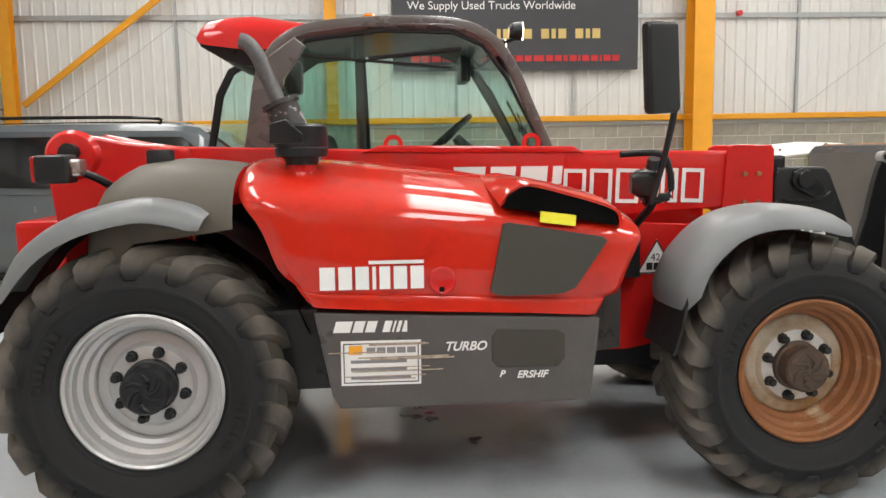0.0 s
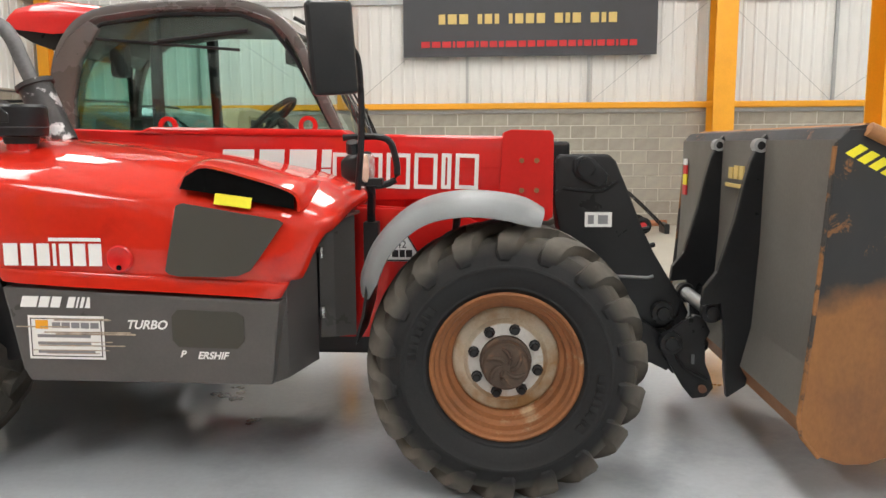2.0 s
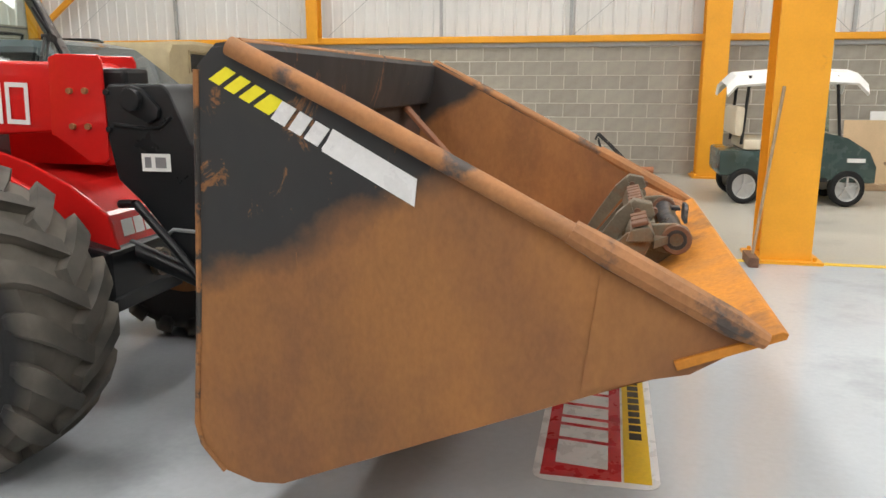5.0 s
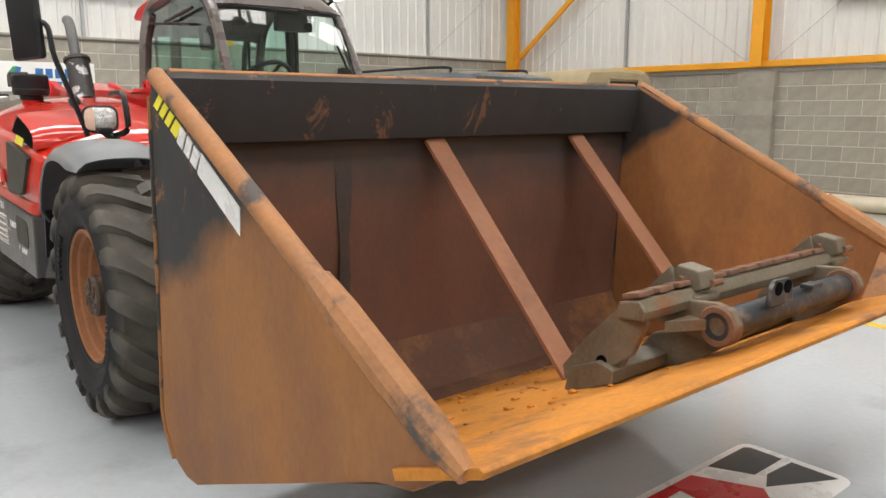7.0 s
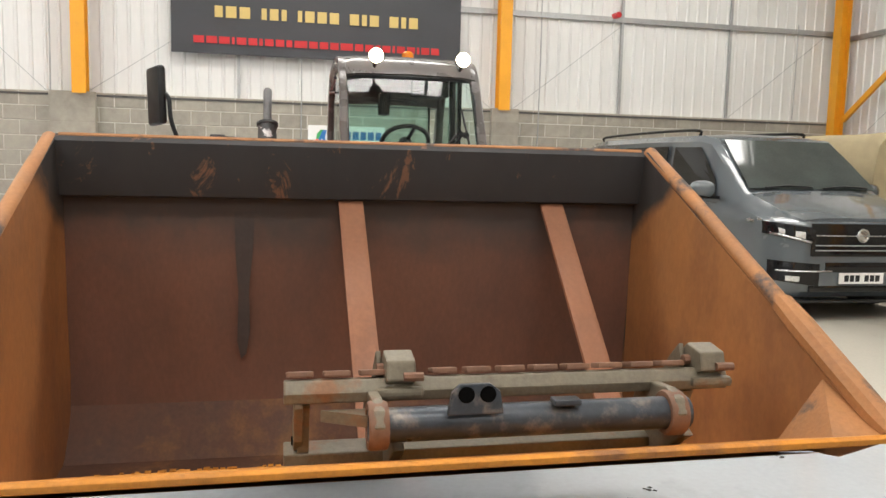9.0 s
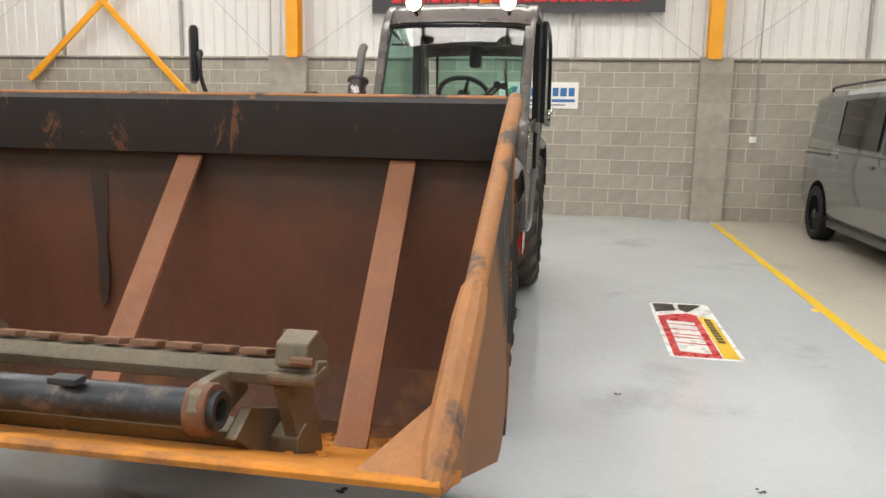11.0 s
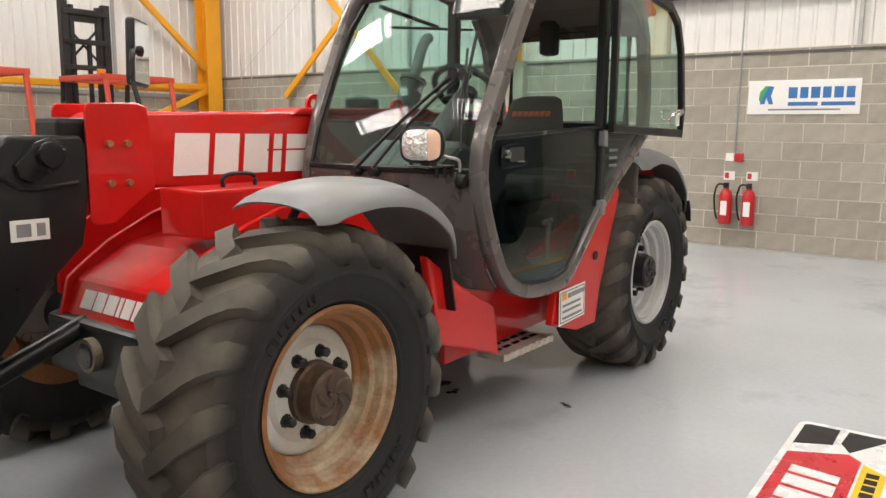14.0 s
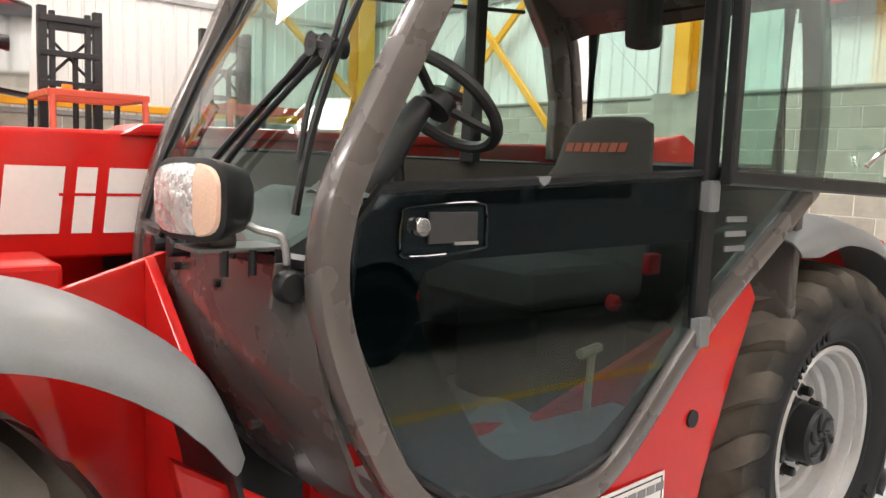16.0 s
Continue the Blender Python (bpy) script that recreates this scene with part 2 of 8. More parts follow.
def worn_bucket(name, rust, dark, plane, soft, scratch=0.5, rust2=(0.2, 0.085, 0.035)):
    """Rusty steel with old black paint left on one side of a slanted, ragged border. plane: (a, b, c): paint where a*x + b*z > c."""
    m = mat(name, rust, 0.7, var=0.14, scale=3, fine=60, bump=0.22, depth=0.002, tint=rust2, tint_scale=1.9, tint_at=(0.43, 0.66), stretch=(1, 1, 0.55))
    nt = m.node_tree
    bs = nt.nodes["Principled BSDF"]
    old = bs.inputs["Base Color"].links[0].from_socket
    tc = nt.nodes.new("ShaderNodeTexCoord")
    dot = nt.nodes.new("ShaderNodeVectorMath")
    dot.operation = "DOT_PRODUCT"
    dot.inputs[1].default_value = (plane[0], 0, plane[1])
    nt.links.new(tc.outputs["Object"], dot.inputs[0])
    nz = nt.nodes.new("ShaderNodeTexNoise")
    nz.inputs["Scale"].default_value, nz.inputs["Detail"].default_value, nz.inputs["Roughness"].default_value = 3.0, 7.0, 0.62
    nt.links.new(tc.outputs["Object"], nz.inputs["Vector"])
    nm = nt.nodes.new("ShaderNodeMath")
    nm.operation, nm.inputs[1].default_value = "MULTIPLY_ADD", soft * 2.4
    nt.links.new(nz.outputs["Fac"], nm.inputs[0])
    nt.links.new(dot.outputs["Value"], nm.inputs[2])
    rg = nt.nodes.new("ShaderNodeMapRange")
    rg.inputs["From Min"].default_value, rg.inputs["From Max"].default_value = plane[2] + soft * 1.2 - soft * 0.5, plane[2] + soft * 1.2 + soft * 0.5
    nt.links.new(nm.outputs[0], rg.inputs["Value"])
    sc = nt.nodes.new("ShaderNodeTexNoise")
    sc.inputs["Scale"].default_value, sc.inputs["Detail"].default_value, sc.inputs["Roughness"].default_value, sc.inputs["Distortion"].default_value = 8.0, 9.0, 0.72, 0.8
    mp = nt.nodes.new("ShaderNodeMapping")
    mp.inputs["Scale"].default_value = (1.0, 1.0, 0.6)
    nt.links.new(tc.outputs["Object"], mp.inputs[0])
    nt.links.new(mp.outputs[0], sc.inputs["Vector"])
    r2 = nt.nodes.new("ShaderNodeMapRange")
    r2.inputs["From Min"].default_value, r2.inputs["From Max"].default_value = 0.585, 0.63
    r2.inputs["To Min"].default_value, r2.inputs["To Max"].default_value = 1.0, 1.0 - scratch
    nt.links.new(sc.outputs["Fac"], r2.inputs["Value"])
    mul = nt.nodes.new("ShaderNodeMath")
    mul.operation = "MULTIPLY"
    nt.links.new(rg.outputs[0], mul.inputs[0])
    nt.links.new(r2.outputs[0], mul.inputs[1])
    mx = nt.nodes.new("ShaderNodeMix")
    mx.data_type = "RGBA"
    nt.links.new(mul.outputs[0], mx.inputs[0])
    nt.links.new(old, mx.inputs[6])
    mx.inputs[7].default_value = (*dark, 1)
    nt.links.new(mx.outputs[2], bs.inputs["Base Color"])
    return m


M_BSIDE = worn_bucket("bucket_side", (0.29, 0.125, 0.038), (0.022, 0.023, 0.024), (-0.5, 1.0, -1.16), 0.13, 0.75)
# far plate: rust colour about a third darker, own paint border
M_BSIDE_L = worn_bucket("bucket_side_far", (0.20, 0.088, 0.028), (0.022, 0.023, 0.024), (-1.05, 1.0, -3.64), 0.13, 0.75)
M_BIN = worn_bucket("bucket_side_inside", (0.33, 0.14, 0.045), (0.03, 0.026, 0.025), (-0.6, 1.0, -1.27), 0.08, 0.2)
M_BROLL = worn_bucket("bucket_top_roll", (0.26, 0.12, 0.06), (0.024, 0.023, 0.024), (0, 1, 1.0), 0.1, 0.6)
M_BBACK = worn_bucket("bucket_back", (0.135, 0.06, 0.038), (0.05, 0.037, 0.032), (0, 1.0, 1.16), 0.22, 0.0, (0.085, 0.042, 0.03))
M_BFLOOR = mat("bucket_floor_rust", (0.50, 0.19, 0.018), 0.75, var=0.2, scale=5, fine=60, bump=0.3, tint=(0.25, 0.10, 0.03), tint_scale=3.5, tint_at=(0.52, 0.66))
M_BRIM = mat("bucket_rim_rust", (0.34, 0.15, 0.055), 0.65, var=0.16, scale=7, fine=70, bump=0.3, tint=(0.07, 0.055, 0.048), tint_scale=3.4, tint_at=(0.54, 0.62))
M_BRACE = mat("brace_rust", (0.27, 0.115, 0.06), 0.7, var=0.1, scale=5, fine=60, bump=0.15, tint=(0.18, 0.08, 0.045), tint_scale=3)


M_BACKSHEET = mat("bucket_back_outside", (0.125, 0.118, 0.104), 0.5, var=0.12, scale=4, bump=0.1, tint=(0.10, 0.09, 0.078), tint_scale=2.0)
M_HEEL = mat("bucket_heel_rust", (0.088, 0.038, 0.022), 0.75, var=0.2, scale=4, fine=60, bump=0.25, tint=(0.27, 0.125, 0.035), tint_scale=2.6, tint_at=(0.48, 0.72))
M_EDGE = mat("chipped_edge", (0.03, 0.027, 0.025), 0.6, var=0.2, scale=8, bump=0.2, tint=(0.26, 0.11, 0.035), tint_scale=6.0, tint_at=(0.47, 0.52))
M_OIL = mat("oil_spot", (0.05, 0.05, 0.05), 0.12, var=0.2, scale=20, bump=0)
M_DARKRUN = mat("old_paint_run", (0.04, 0.03, 0.027), 0.6, var=0.2, scale=12, bump=0.1)
M_RUSTDARK = mat("dark_rust", (0.17, 0.085, 0.05), 0.7, var=0.2, scale=9, bump=0.25)
M_EXH = mat("flaking_silencer", (0.05, 0.05, 0.05), 0.5, metal=0.3, var=0.2, scale=10, bump=0.2, tint=(0.6, 0.6, 0.6), tint_scale=9, tint_at=(0.56, 0.62))
M_EXHPIPE = mat("dull_exhaust_pipe", (0.13, 0.13, 0.13), 0.5, metal=0.4, var=0.2, scale=10, bump=0.15)
M_CABPANEL = mat("cab_panel_grey", (0.085, 0.075, 0.072), 0.25, var=0.06, scale=4, bump=0.02, coat=0.4, tint=(0.16, 0.07, 0.03), tint_scale=14, tint_at=(0.74, 0.78))
M_STEP = mat("worn_step_metal", (0.5, 0.48, 0.44), 0.45, metal=0.6, var=0.15, scale=14, bump=0.2, tint=(0.25, 0.2, 0.15), tint_scale=10)
M_FADEDRED = mat("faded_red_print", (0.35, 0.10, 0.06), 0.8, var=0.1, bump=0)
M_AMBERPALE = mat("pale_amber_lens", (0.75, 0.50, 0.38), 0.2, var=0.1, fine=200, bump=0.3, coat=0.5)



def dusty_tread(m):
    """Brown dust on the tread, thickest in the grooves and rubbed off the lug tops."""
    nt = m.node_tree
    bs = nt.nodes["Principled BSDF"]
    old = bs.inputs["Base Color"].links[0].from_socket
    tc = nt.nodes.new("ShaderNodeTexCoord")
    fl = nt.nodes.new("ShaderNodeVectorMath")
    fl.operation, fl.inputs[1].default_value = "MULTIPLY", (1, 0, 1)
    ln = nt.nodes.new("ShaderNodeVectorMath")
    ln.operation = "LENGTH"
    nz = nt.nodes.new("ShaderNodeTexNoise")
    nz.inputs["Scale"].default_value, nz.inputs["Detail"].default_value = 5.0, 6.0
    rg = nt.nodes.new("ShaderNodeMapRange")
    rg.inputs["From Min"].default_value, rg.inputs["From Max"].default_value = 0.50, 0.575
    up = nt.nodes.new("ShaderNodeMapRange")
    up.inputs["From Min"].default_value, up.inputs["From Max"].default_value = 0.2, 0.55
    worn = nt.nodes.new("ShaderNodeMapRange")
    worn.inputs["From Min"].default_value, worn.inputs["From Max"].default_value = 0.592, 0.616
    worn.inputs["To Min"].default_value, worn.inputs["To Max"].default_value = 1.0, 0.6
    grooves = nt.nodes.new("ShaderNodeMath")
    grooves.operation = "MULTIPLY"
    mul = nt.nodes.new("ShaderNodeMath")
    mul.operation = "MULTIPLY"
    mx = nt.nodes.new("ShaderNodeMix")
    mx.data_type = "RGBA"
    mx.inputs[7].default_value = (0.125, 0.111, 0.092, 1)
    nt.links.new(tc.outputs["Object"], fl.inputs[0])
    nt.links.new(fl.outputs[0], ln.inputs[0])
    nt.links.new(tc.outputs["Object"], nz.inputs["Vector"])
    nt.links.new(ln.outputs["Value"], rg.inputs["Value"])
    nt.links.new(nz.outputs["Fac"], up.inputs["Value"])
    nt.links.new(ln.outputs["Value"], worn.inputs["Value"])
    nt.links.new(rg.outputs[0], grooves.inputs[0])
    nt.links.new(worn.outputs[0], grooves.inputs[1])
    nt.links.new(grooves.outputs[0], mul.inputs[0])
    nt.links.new(up.outputs[0], mul.inputs[1])
    nt.links.new(mul.outputs[0], mx.inputs[0])
    nt.links.new(old, mx.inputs[6])
    nt.links.new(mx.outputs[2], bs.inputs["Base Color"])
    return m


M_TREAD = dusty_tread(mat("dusty_tyre_rubber", (0.0165, 0.017, 0.0178), 0.7, spec=0.3, var=0.2, scale=6, fine=80, bump=0.25, depth=0.003))

# ---- builders ----
def part(name, bm, material, parent=None, label="", smooth=False):
    """Links a bmesh as one mesh object under a thing or part."""
    me = bpy.data.meshes.new(name)
    bm.normal_update()
    bm.to_mesh(me)
    bm.free()
    for mm in material if isinstance(material, (list, tuple)) else [material]:
        me.materials.append(mm)
    ob = new(name, me)
    if smooth:
        for p in me.polygons:
            p.use_smooth = True
        me.set_sharp_from_angle(angle=radians(35))
    if parent:
        ob.parent = parent
    if label:
        tagged(ob, label)
    return ob


def thing(name, label, category, at=(0, 0, 0), group="", kind=""):
    ob = new(name)
    ob.location = at
    return tagged(ob, label, category, group, kind)


def bevel(bm, w, seg=2, limit=30):
    es = [e for e in bm.edges if len(e.link_faces) == 2 and e.calc_face_angle(0) > radians(limit)]
    if w and es:
        bmesh.ops.bevel(bm, geom=es, offset=w, segments=seg, profile=0.6, affect="EDGES", clamp_overlap=True)
    return bm


def box(x0, x1, y0, y1, z0, z1, r=0.0, seg=2, bm=None):
    own = bm is None or r
    b = bmesh.new() if own else bm
    vs = bmesh.ops.create_cube(b, size=1)["verts"]
    for v in vs:
        v.co = Vector(((x0 + x1) / 2 + v.co.x * (x1 - x0), (y0 + y1) / 2 + v.co.y * (y1 - y0), (z0 + z1) / 2 + v.co.z * (z1 - z0)))
    if r:
        bevel(b, r, seg)
    if bm is not None and own:
        join(bm, b)
        return bm
    return b


def join(bm, other, m=None):
    """Adds other's faces to bm, moved by m."""
    me = bpy.data.meshes.new("tmp")
    if m is not None:
        other.transform(m)
    other.to_mesh(me)
    other.free()
    bm.from_mesh(me)
    bpy.data.meshes.remove(me)
    return bm


def prism(pts, y0, y1, r=0.0, plane="xz", seg=2):
    """A polygon in a plane, given thickness along the third axis."""
    b = bmesh.new()
    put = {"xz": lambda p, d: (p[0], d, p[1]), "xy": lambda p, d: (p[0], p[1], d), "yz": lambda p, d: (d, p[0], p[1])}[plane]
    lo = [b.verts.new(put(p, y0)) for p in pts]
    hi = [b.verts.new(put(p, y1)) for p in pts]
    n = len(pts)
    b.faces.new(lo), b.faces.new(hi[::-1])
    for i in range(n):
        b.faces.new((lo[i], hi[i], hi[(i + 1) % n], lo[(i + 1) % n]))
    bmesh.ops.recalc_face_normals(b, faces=b.faces)
    if r:
        bevel(b, r, seg)
    return b


def curve_pts(pts, n=8, closed=False):
    """A smooth line through the points (Catmull-Rom)."""
    p = [Vector(q) for q in pts]
    out = []
    m = len(p)
    for i in range(m if closed else m - 1):
        a, b_, c, d = (p[(i + k) % m] if closed else p[min(max(i + k, 0), m - 1)] for k in (-1, 0, 1, 2))
        for k in range(n):
            t = k / n
            out.append(0.5 * ((2 * b_) + (c - a) * t + (2 * a - 5 * b_ + 4 * c - d) * t * t + (3 * b_ - a - 3 * c + d) * t ** 3))
    if not closed:
        out.append(p[-1])
    return out


def sweep(pts, rad, sides=10, closed=False, flat=None, up=(0, 0, 1), caps=True):
    """A tube (or, with flat=(w, h), a rounded bar) along points. rad: a number or one a point."""
    b = bmesh.new()
    p = [Vector(q) for q in pts]
    n = len(p)
    rings = []
    for i in range(n):
        a = p[(i - 1) % n] if closed or i else p[i]
        c = p[(i + 1) % n] if closed or i < n - 1 else p[i]
        d = (c - a).normalized()
        u = Vector(up)
        if abs(d.dot(u)) > 0.98:
            u = Vector((1, 0, 0)) if abs(d.x) < 0.9 else Vector((0, 1, 0))
        s = d.cross(u).normalized()
        u = s.cross(d).normalized()
        ring = []
        r = rad[i] if isinstance(rad, (list, tuple)) else rad
        for k in range(sides):
            ang = 2 * math.pi * (k + 0.5) / sides
            ca, sa = math.cos(ang), math.sin(ang)
            if flat:
                e = 0.35
                ca = math.copysign(abs(ca) ** e, ca) * flat[0] / 2
                sa = math.copysign(abs(sa) ** e, sa) * flat[1] / 2
                ring.append(b.verts.new(p[i] + s * ca + u * sa))
            else:
                ring.append(b.verts.new(p[i] + s * ca * r + u * sa * r))
        rings.append(ring)
    for i in range(n if closed else n - 1):
        A, B = rings[i], rings[(i + 1) % n]
        for k in range(sides):
            b.faces.new((A[k], A[(k + 1) % sides], B[(k + 1) % sides], B[k]))
    if caps and not closed:
        b.faces.new(rings[0][::-1]), b.faces.new(rings[-1])
    bmesh.ops.recalc_face_normals(b, faces=b.faces)
    return b


def lathe(profile, seg=48, axis="y", closed=False):
    """Turns (radius, along) points round an axis."""
    b = bmesh.new()
    rings = []
    for r, a in profile:
        ring = []
        for k in range(seg):
            t = 2 * math.pi * k / seg
            c, s = r * math.cos(t), r * math.sin(t)
            ring.append(b.verts.new({"y": (c, a, s), "z": (c, s, a), "x": (a, c, s)}[axis]))
        rings.append(ring)
    m = len(rings)
    for i in range(m if closed else m - 1):
        A, B = rings[i], rings[(i + 1) % m]
        for k in range(seg):
            b.faces.new((A[k], A[(k + 1) % seg], B[(k + 1) % seg], B[k]))
    bmesh.ops.remove_doubles(b, verts=b.verts, dist=1e-5)
    bmesh.ops.recalc_face_normals(b, faces=b.faces)
    return b


def loft(sections, closed=False, caps=False):
    """Skins rows of points of equal length."""
    b = bmesh.new()
    rows = [[b.verts.new(q) for q in s] for s in sections]
    n = len(rows[0])
    for A, B in zip(rows, rows[1:]):
        for k in range(n if closed else n - 1):
            b.faces.new((A[k], A[(k + 1) % n], B[(k + 1) % n], B[k]))
    if caps:
        b.faces.new(rows[0][::-1]), b.faces.new(rows[-1])
    bmesh.ops.recalc_face_normals(b, faces=b.faces)
    return b


def thicken(bm, d):
    """Gives a skin a real thickness."""
    bm.normal_update()
    geom = bmesh.ops.solidify(bm, geom=list(bm.faces), thickness=d)
    return bm


def cyl(center, r, length, axis="y", sides=16, bev=0.0):
    b = bmesh.new()
    bmesh.ops.create_cone(b, cap_ends=True, segments=sides, radius1=r, radius2=r, depth=length)
    rot = {"z": Matrix(), "y": Matrix.Rotation(radians(90), 4, "X"), "x": Matrix.Rotation(radians(90), 4, "Y")}[axis]
    b.transform(Matrix.Translation(center) @ rot)
    if bev:
        bevel(b, bev, 2, 50)
    return b


# ---- the hall ----
floor = tagged(part("floor", box(XW - 0.3, XE + 0.3, YS - 0.3, 3.42, -0.12, 0.0), M_FLOOR), "glossy pale blue-grey painted workshop floor", "floor", kind="structure")
floor_2 = tagged(part("floor_concrete", box(XW - 0.3, XE + 0.3, 3.42, YN + 0.3, -0.12, 0.0), M_CONC), "worn bare beige concrete floor", "floor", kind="structure")
BT_W, BT_N = 2.41, 2.03
BL, BH = 0.45, 0.225


def structure(ob, label, category):
    return tagged(ob, label, category, kind="structure")


# yellow floor lines
for nm, y in (("line_north", 3.45), ("line_south", -3.26)):
    structure(part(nm, box(XW + 0.4, XE - 1, y - 0.045, y + 0.045, 0.0, 0.004), M_LINE), "worn yellow painted floor line", "floor line")
for nm, y in (("line_stub", -3.1),):
    structure(part(nm, box(0.35, 0.45, 3.35, 3.41, 0.0, 0.003), M_LINE), "worn yellow floor mark", "floor line")


# block walls: a mortar core and laid blocks
def block_wall(name, start, along, face, length, courses, near):
    """near: how far along the blocks are single pieces."""
    a, f = Vector(along), Vector(face)
    s = Vector(start)
    core = bmesh.new()
    h = courses * BH
    c0, c1 = s - f * 0.25, s + a * length - f * 0.006
    core = box(min(c0.x, c1.x), max(c0.x, c1.x), min(c0.y, c1.y), max(c0.y, c1.y), 0, h)
    w = structure(part(name, core, M_MORTAR), "grey concrete block wall with pale mortar joints", "wall")
    me = {}

    def block_mesh(size):
        key = round(size, 3)
        if key not in me:
            b = box(0, size, -0.02, 0.0, 0, BH - 0.011)
            for v in b.verts:
                if v.co.y > -0.001:
                    v.co.x += 0.003 if v.co.x < size / 2 else -0.003
                    v.co.z += 0.003 if v.co.z < 0.1 else -0.003
            m = bpy.data.meshes.new("block")
            b.to_mesh(m)
            b.free()
            m.materials.append(M_BLOCK)
            me[key] = m
        return me[key]

    turn = Matrix((( a.x, f.x, 0, 0), (a.y, f.y, 0, 0), (0, 0, 1, 0), (0, 0, 0, 1)))
    rest_v, rest_f, count = [], [], 0
    for j in range(courses):
        u = -BL / 2 if j % 2 else 0.0
        while u < length - 0.02:
            u0, u1 = max(u, 0) + 0.005, min(u + BL, length) - 0.006
            if u1 - u0 > 0.05:
                spot = s + a * u0
                if near[0] <= u0 <= near[1] and count < 300:
                    ob = new("block", block_mesh(u1 - u0))
                    ob.parent = w
                    ob.matrix_basis = Matrix.Translation((spot.x, spot.y, j * BH + 0.005)) @ turn
                    count += 1
                else:
                    n = len(rest_v)
                    q0, q1 = s + a * u0, s + a * u1
                    z0, z1 = j * BH + 0.005, (j + 1) * BH - 0.006
                    i0, i1 = s + a * (u0 + 0.003), s + a * (u1 - 0.003)
                    rest_v += [(p.x - f.x * 0.01, p.y - f.y * 0.01, z) for p, z in ((q0, z0), (q1, z0), (q1, z1), (q0, z1))]
                    rest_v += [(p.x, p.y, z) for p, z in ((i0, z0 + 0.003), (i1, z0 + 0.003), (i1, z1 - 0.003), (i0, z1 - 0.003))]
                    rest_f += [(n + 4, n + 5, n + 6, n + 7)] + [(n + k, n + (k + 1) % 4, n + 4 + (k + 1) % 4, n + 4 + k) for k in range(4)]
            u += BL
    if rest_v:
        m = bpy.data.meshes.new("blocks")
        m.from_pydata(rest_v, [], rest_f)
        m.materials.append(M_BLOCK)
        b = bmesh.new()
        b.from_mesh(m)
        bmesh.ops.recalc_face_normals(b, faces=b.faces)
        b.to_mesh(m)
        b.free()
        ob = new("blocks", m)
        ob.parent = w
        tagged(ob, kind="stuff")
    return w


def cladding(name, start, along, face, length, z0, z1):
    """Profiled sheet: upright ribs and flats."""
    a, f, s = Vector(along), Vector(face), Vector(start)
    b = bmesh.new()
    cols = []
    u = 0.0
    pitch, n = 0.2, int(length / 0.2) + 1
    for i in range(n):
        for du, d in ((0, 0), (0.13, 0), (0.145, 0.018), (0.175, 0.018), (0.19, 0)):
            p = s + a * min(i * pitch + du, length) + f * d
            cols.append([b.verts.new((p.x, p.y, z)) for z in (z0, z1)])
    for A, B in zip(cols, cols[1:]):
        if (A[0].co - B[0].co).length > 1e-6:
            b.faces.new((A[0], B[0], B[1], A[1]))
    bmesh.ops.recalc_face_normals(b, faces=b.faces)
    core0, core1 = s - f * 0.08, s + a * length - f * 0.01
    join(b, box(min(core0.x, core1.x), max(core0.x, core1.x), min(core0.y, core1.y), max(core0.y, core1.y), z0, z1))
    return structure(part(name, b, M_CLAD), "white profiled metal wall cladding", "wall")


cladding("cladding_west", (XW - 0.12, YS - 0.1, 0), (0, 1, 0), (1, 0, 0), YN - YS + 0.2, BT_W, ROOF)
cladding("cladding_north", (XW - 0.1, YN + 0.12, 0), (1, 0, 0), (0, -1, 0), XE - XW + 0.1, BT_N, ROOF)
cladding("cladding_south", (XW - 0.1, YS - 0.12, 0), (1, 0, 0), (0, 1, 0), XE - XW + 0.1, BT_N, ROOF)
structure(part("wall_east", box(XE, XE + 0.2, YS - 0.3, YN + 0.3, 0, ROOF), M_CLAD), "plain white end wall", "wall")
# flashings over the blocks
structure(part("trim_west", box(XW - 0.25, XW + 0.012, YS, YN, BT_W, BT_W + 0.03), M_DGREY), "dark flashing strip over the blocks", "trim")
structure(part("trim_north", box(XW, XE, YN - 0.02, YN + 0.2, BT_N - 0.0, BT_N + 0.07), M_GALV), "grey steel flashing over the blocks", "trim")
structure(part("trim_south", box(XW, XE, YS - 0.2, YS + 0.02, BT_N - 0.0, BT_N + 0.07), M_GALV), "grey steel flashing over the blocks", "trim")

# roof with roof lights
rb = bmesh.new()
xs = sorted({XW - 0.3, XE + 0.3, *[v for x, _ in ROOFLIGHTS for v in (x - 0.6, x + 0.6)]})
ys = sorted({YS - 0.3, YN + 0.3, *[v for _, y in ROOFLIGHTS for v in (y - 2.2, y + 2.2)]})
for x0, x1 in zip(xs, xs[1:]):
    for y0, y1 in zip(ys, ys[1:]):
        if not any(abs((x0 + x1) / 2 - x) < 0.6 and abs((y0 + y1) / 2 - y) < 2.2 for x, y in ROOFLIGHTS):
            box(x0, x1, y0, y1, ROOF, ROOF + 0.12, bm=rb)
for y in (-8, -4.6, -1.8, 1.8, 4.4, 8.2):
    box(XW, XE, y - 0.04, y + 0.04, ROOF - 0.18, ROOF, bm=rb)
structure(part("ceiling", rb, M_CLAD), "white lined roof with steel purlins", "ceiling")
for x, y in ROOFLIGHTS:
    structure(part("rooflight", box(x - 0.6, x + 0.6, y - 2.2, y + 2.2, ROOF + 0.02, ROOF + 0.05), M_SKYLIGHT), "translucent roof light letting in daylight", "roof light")


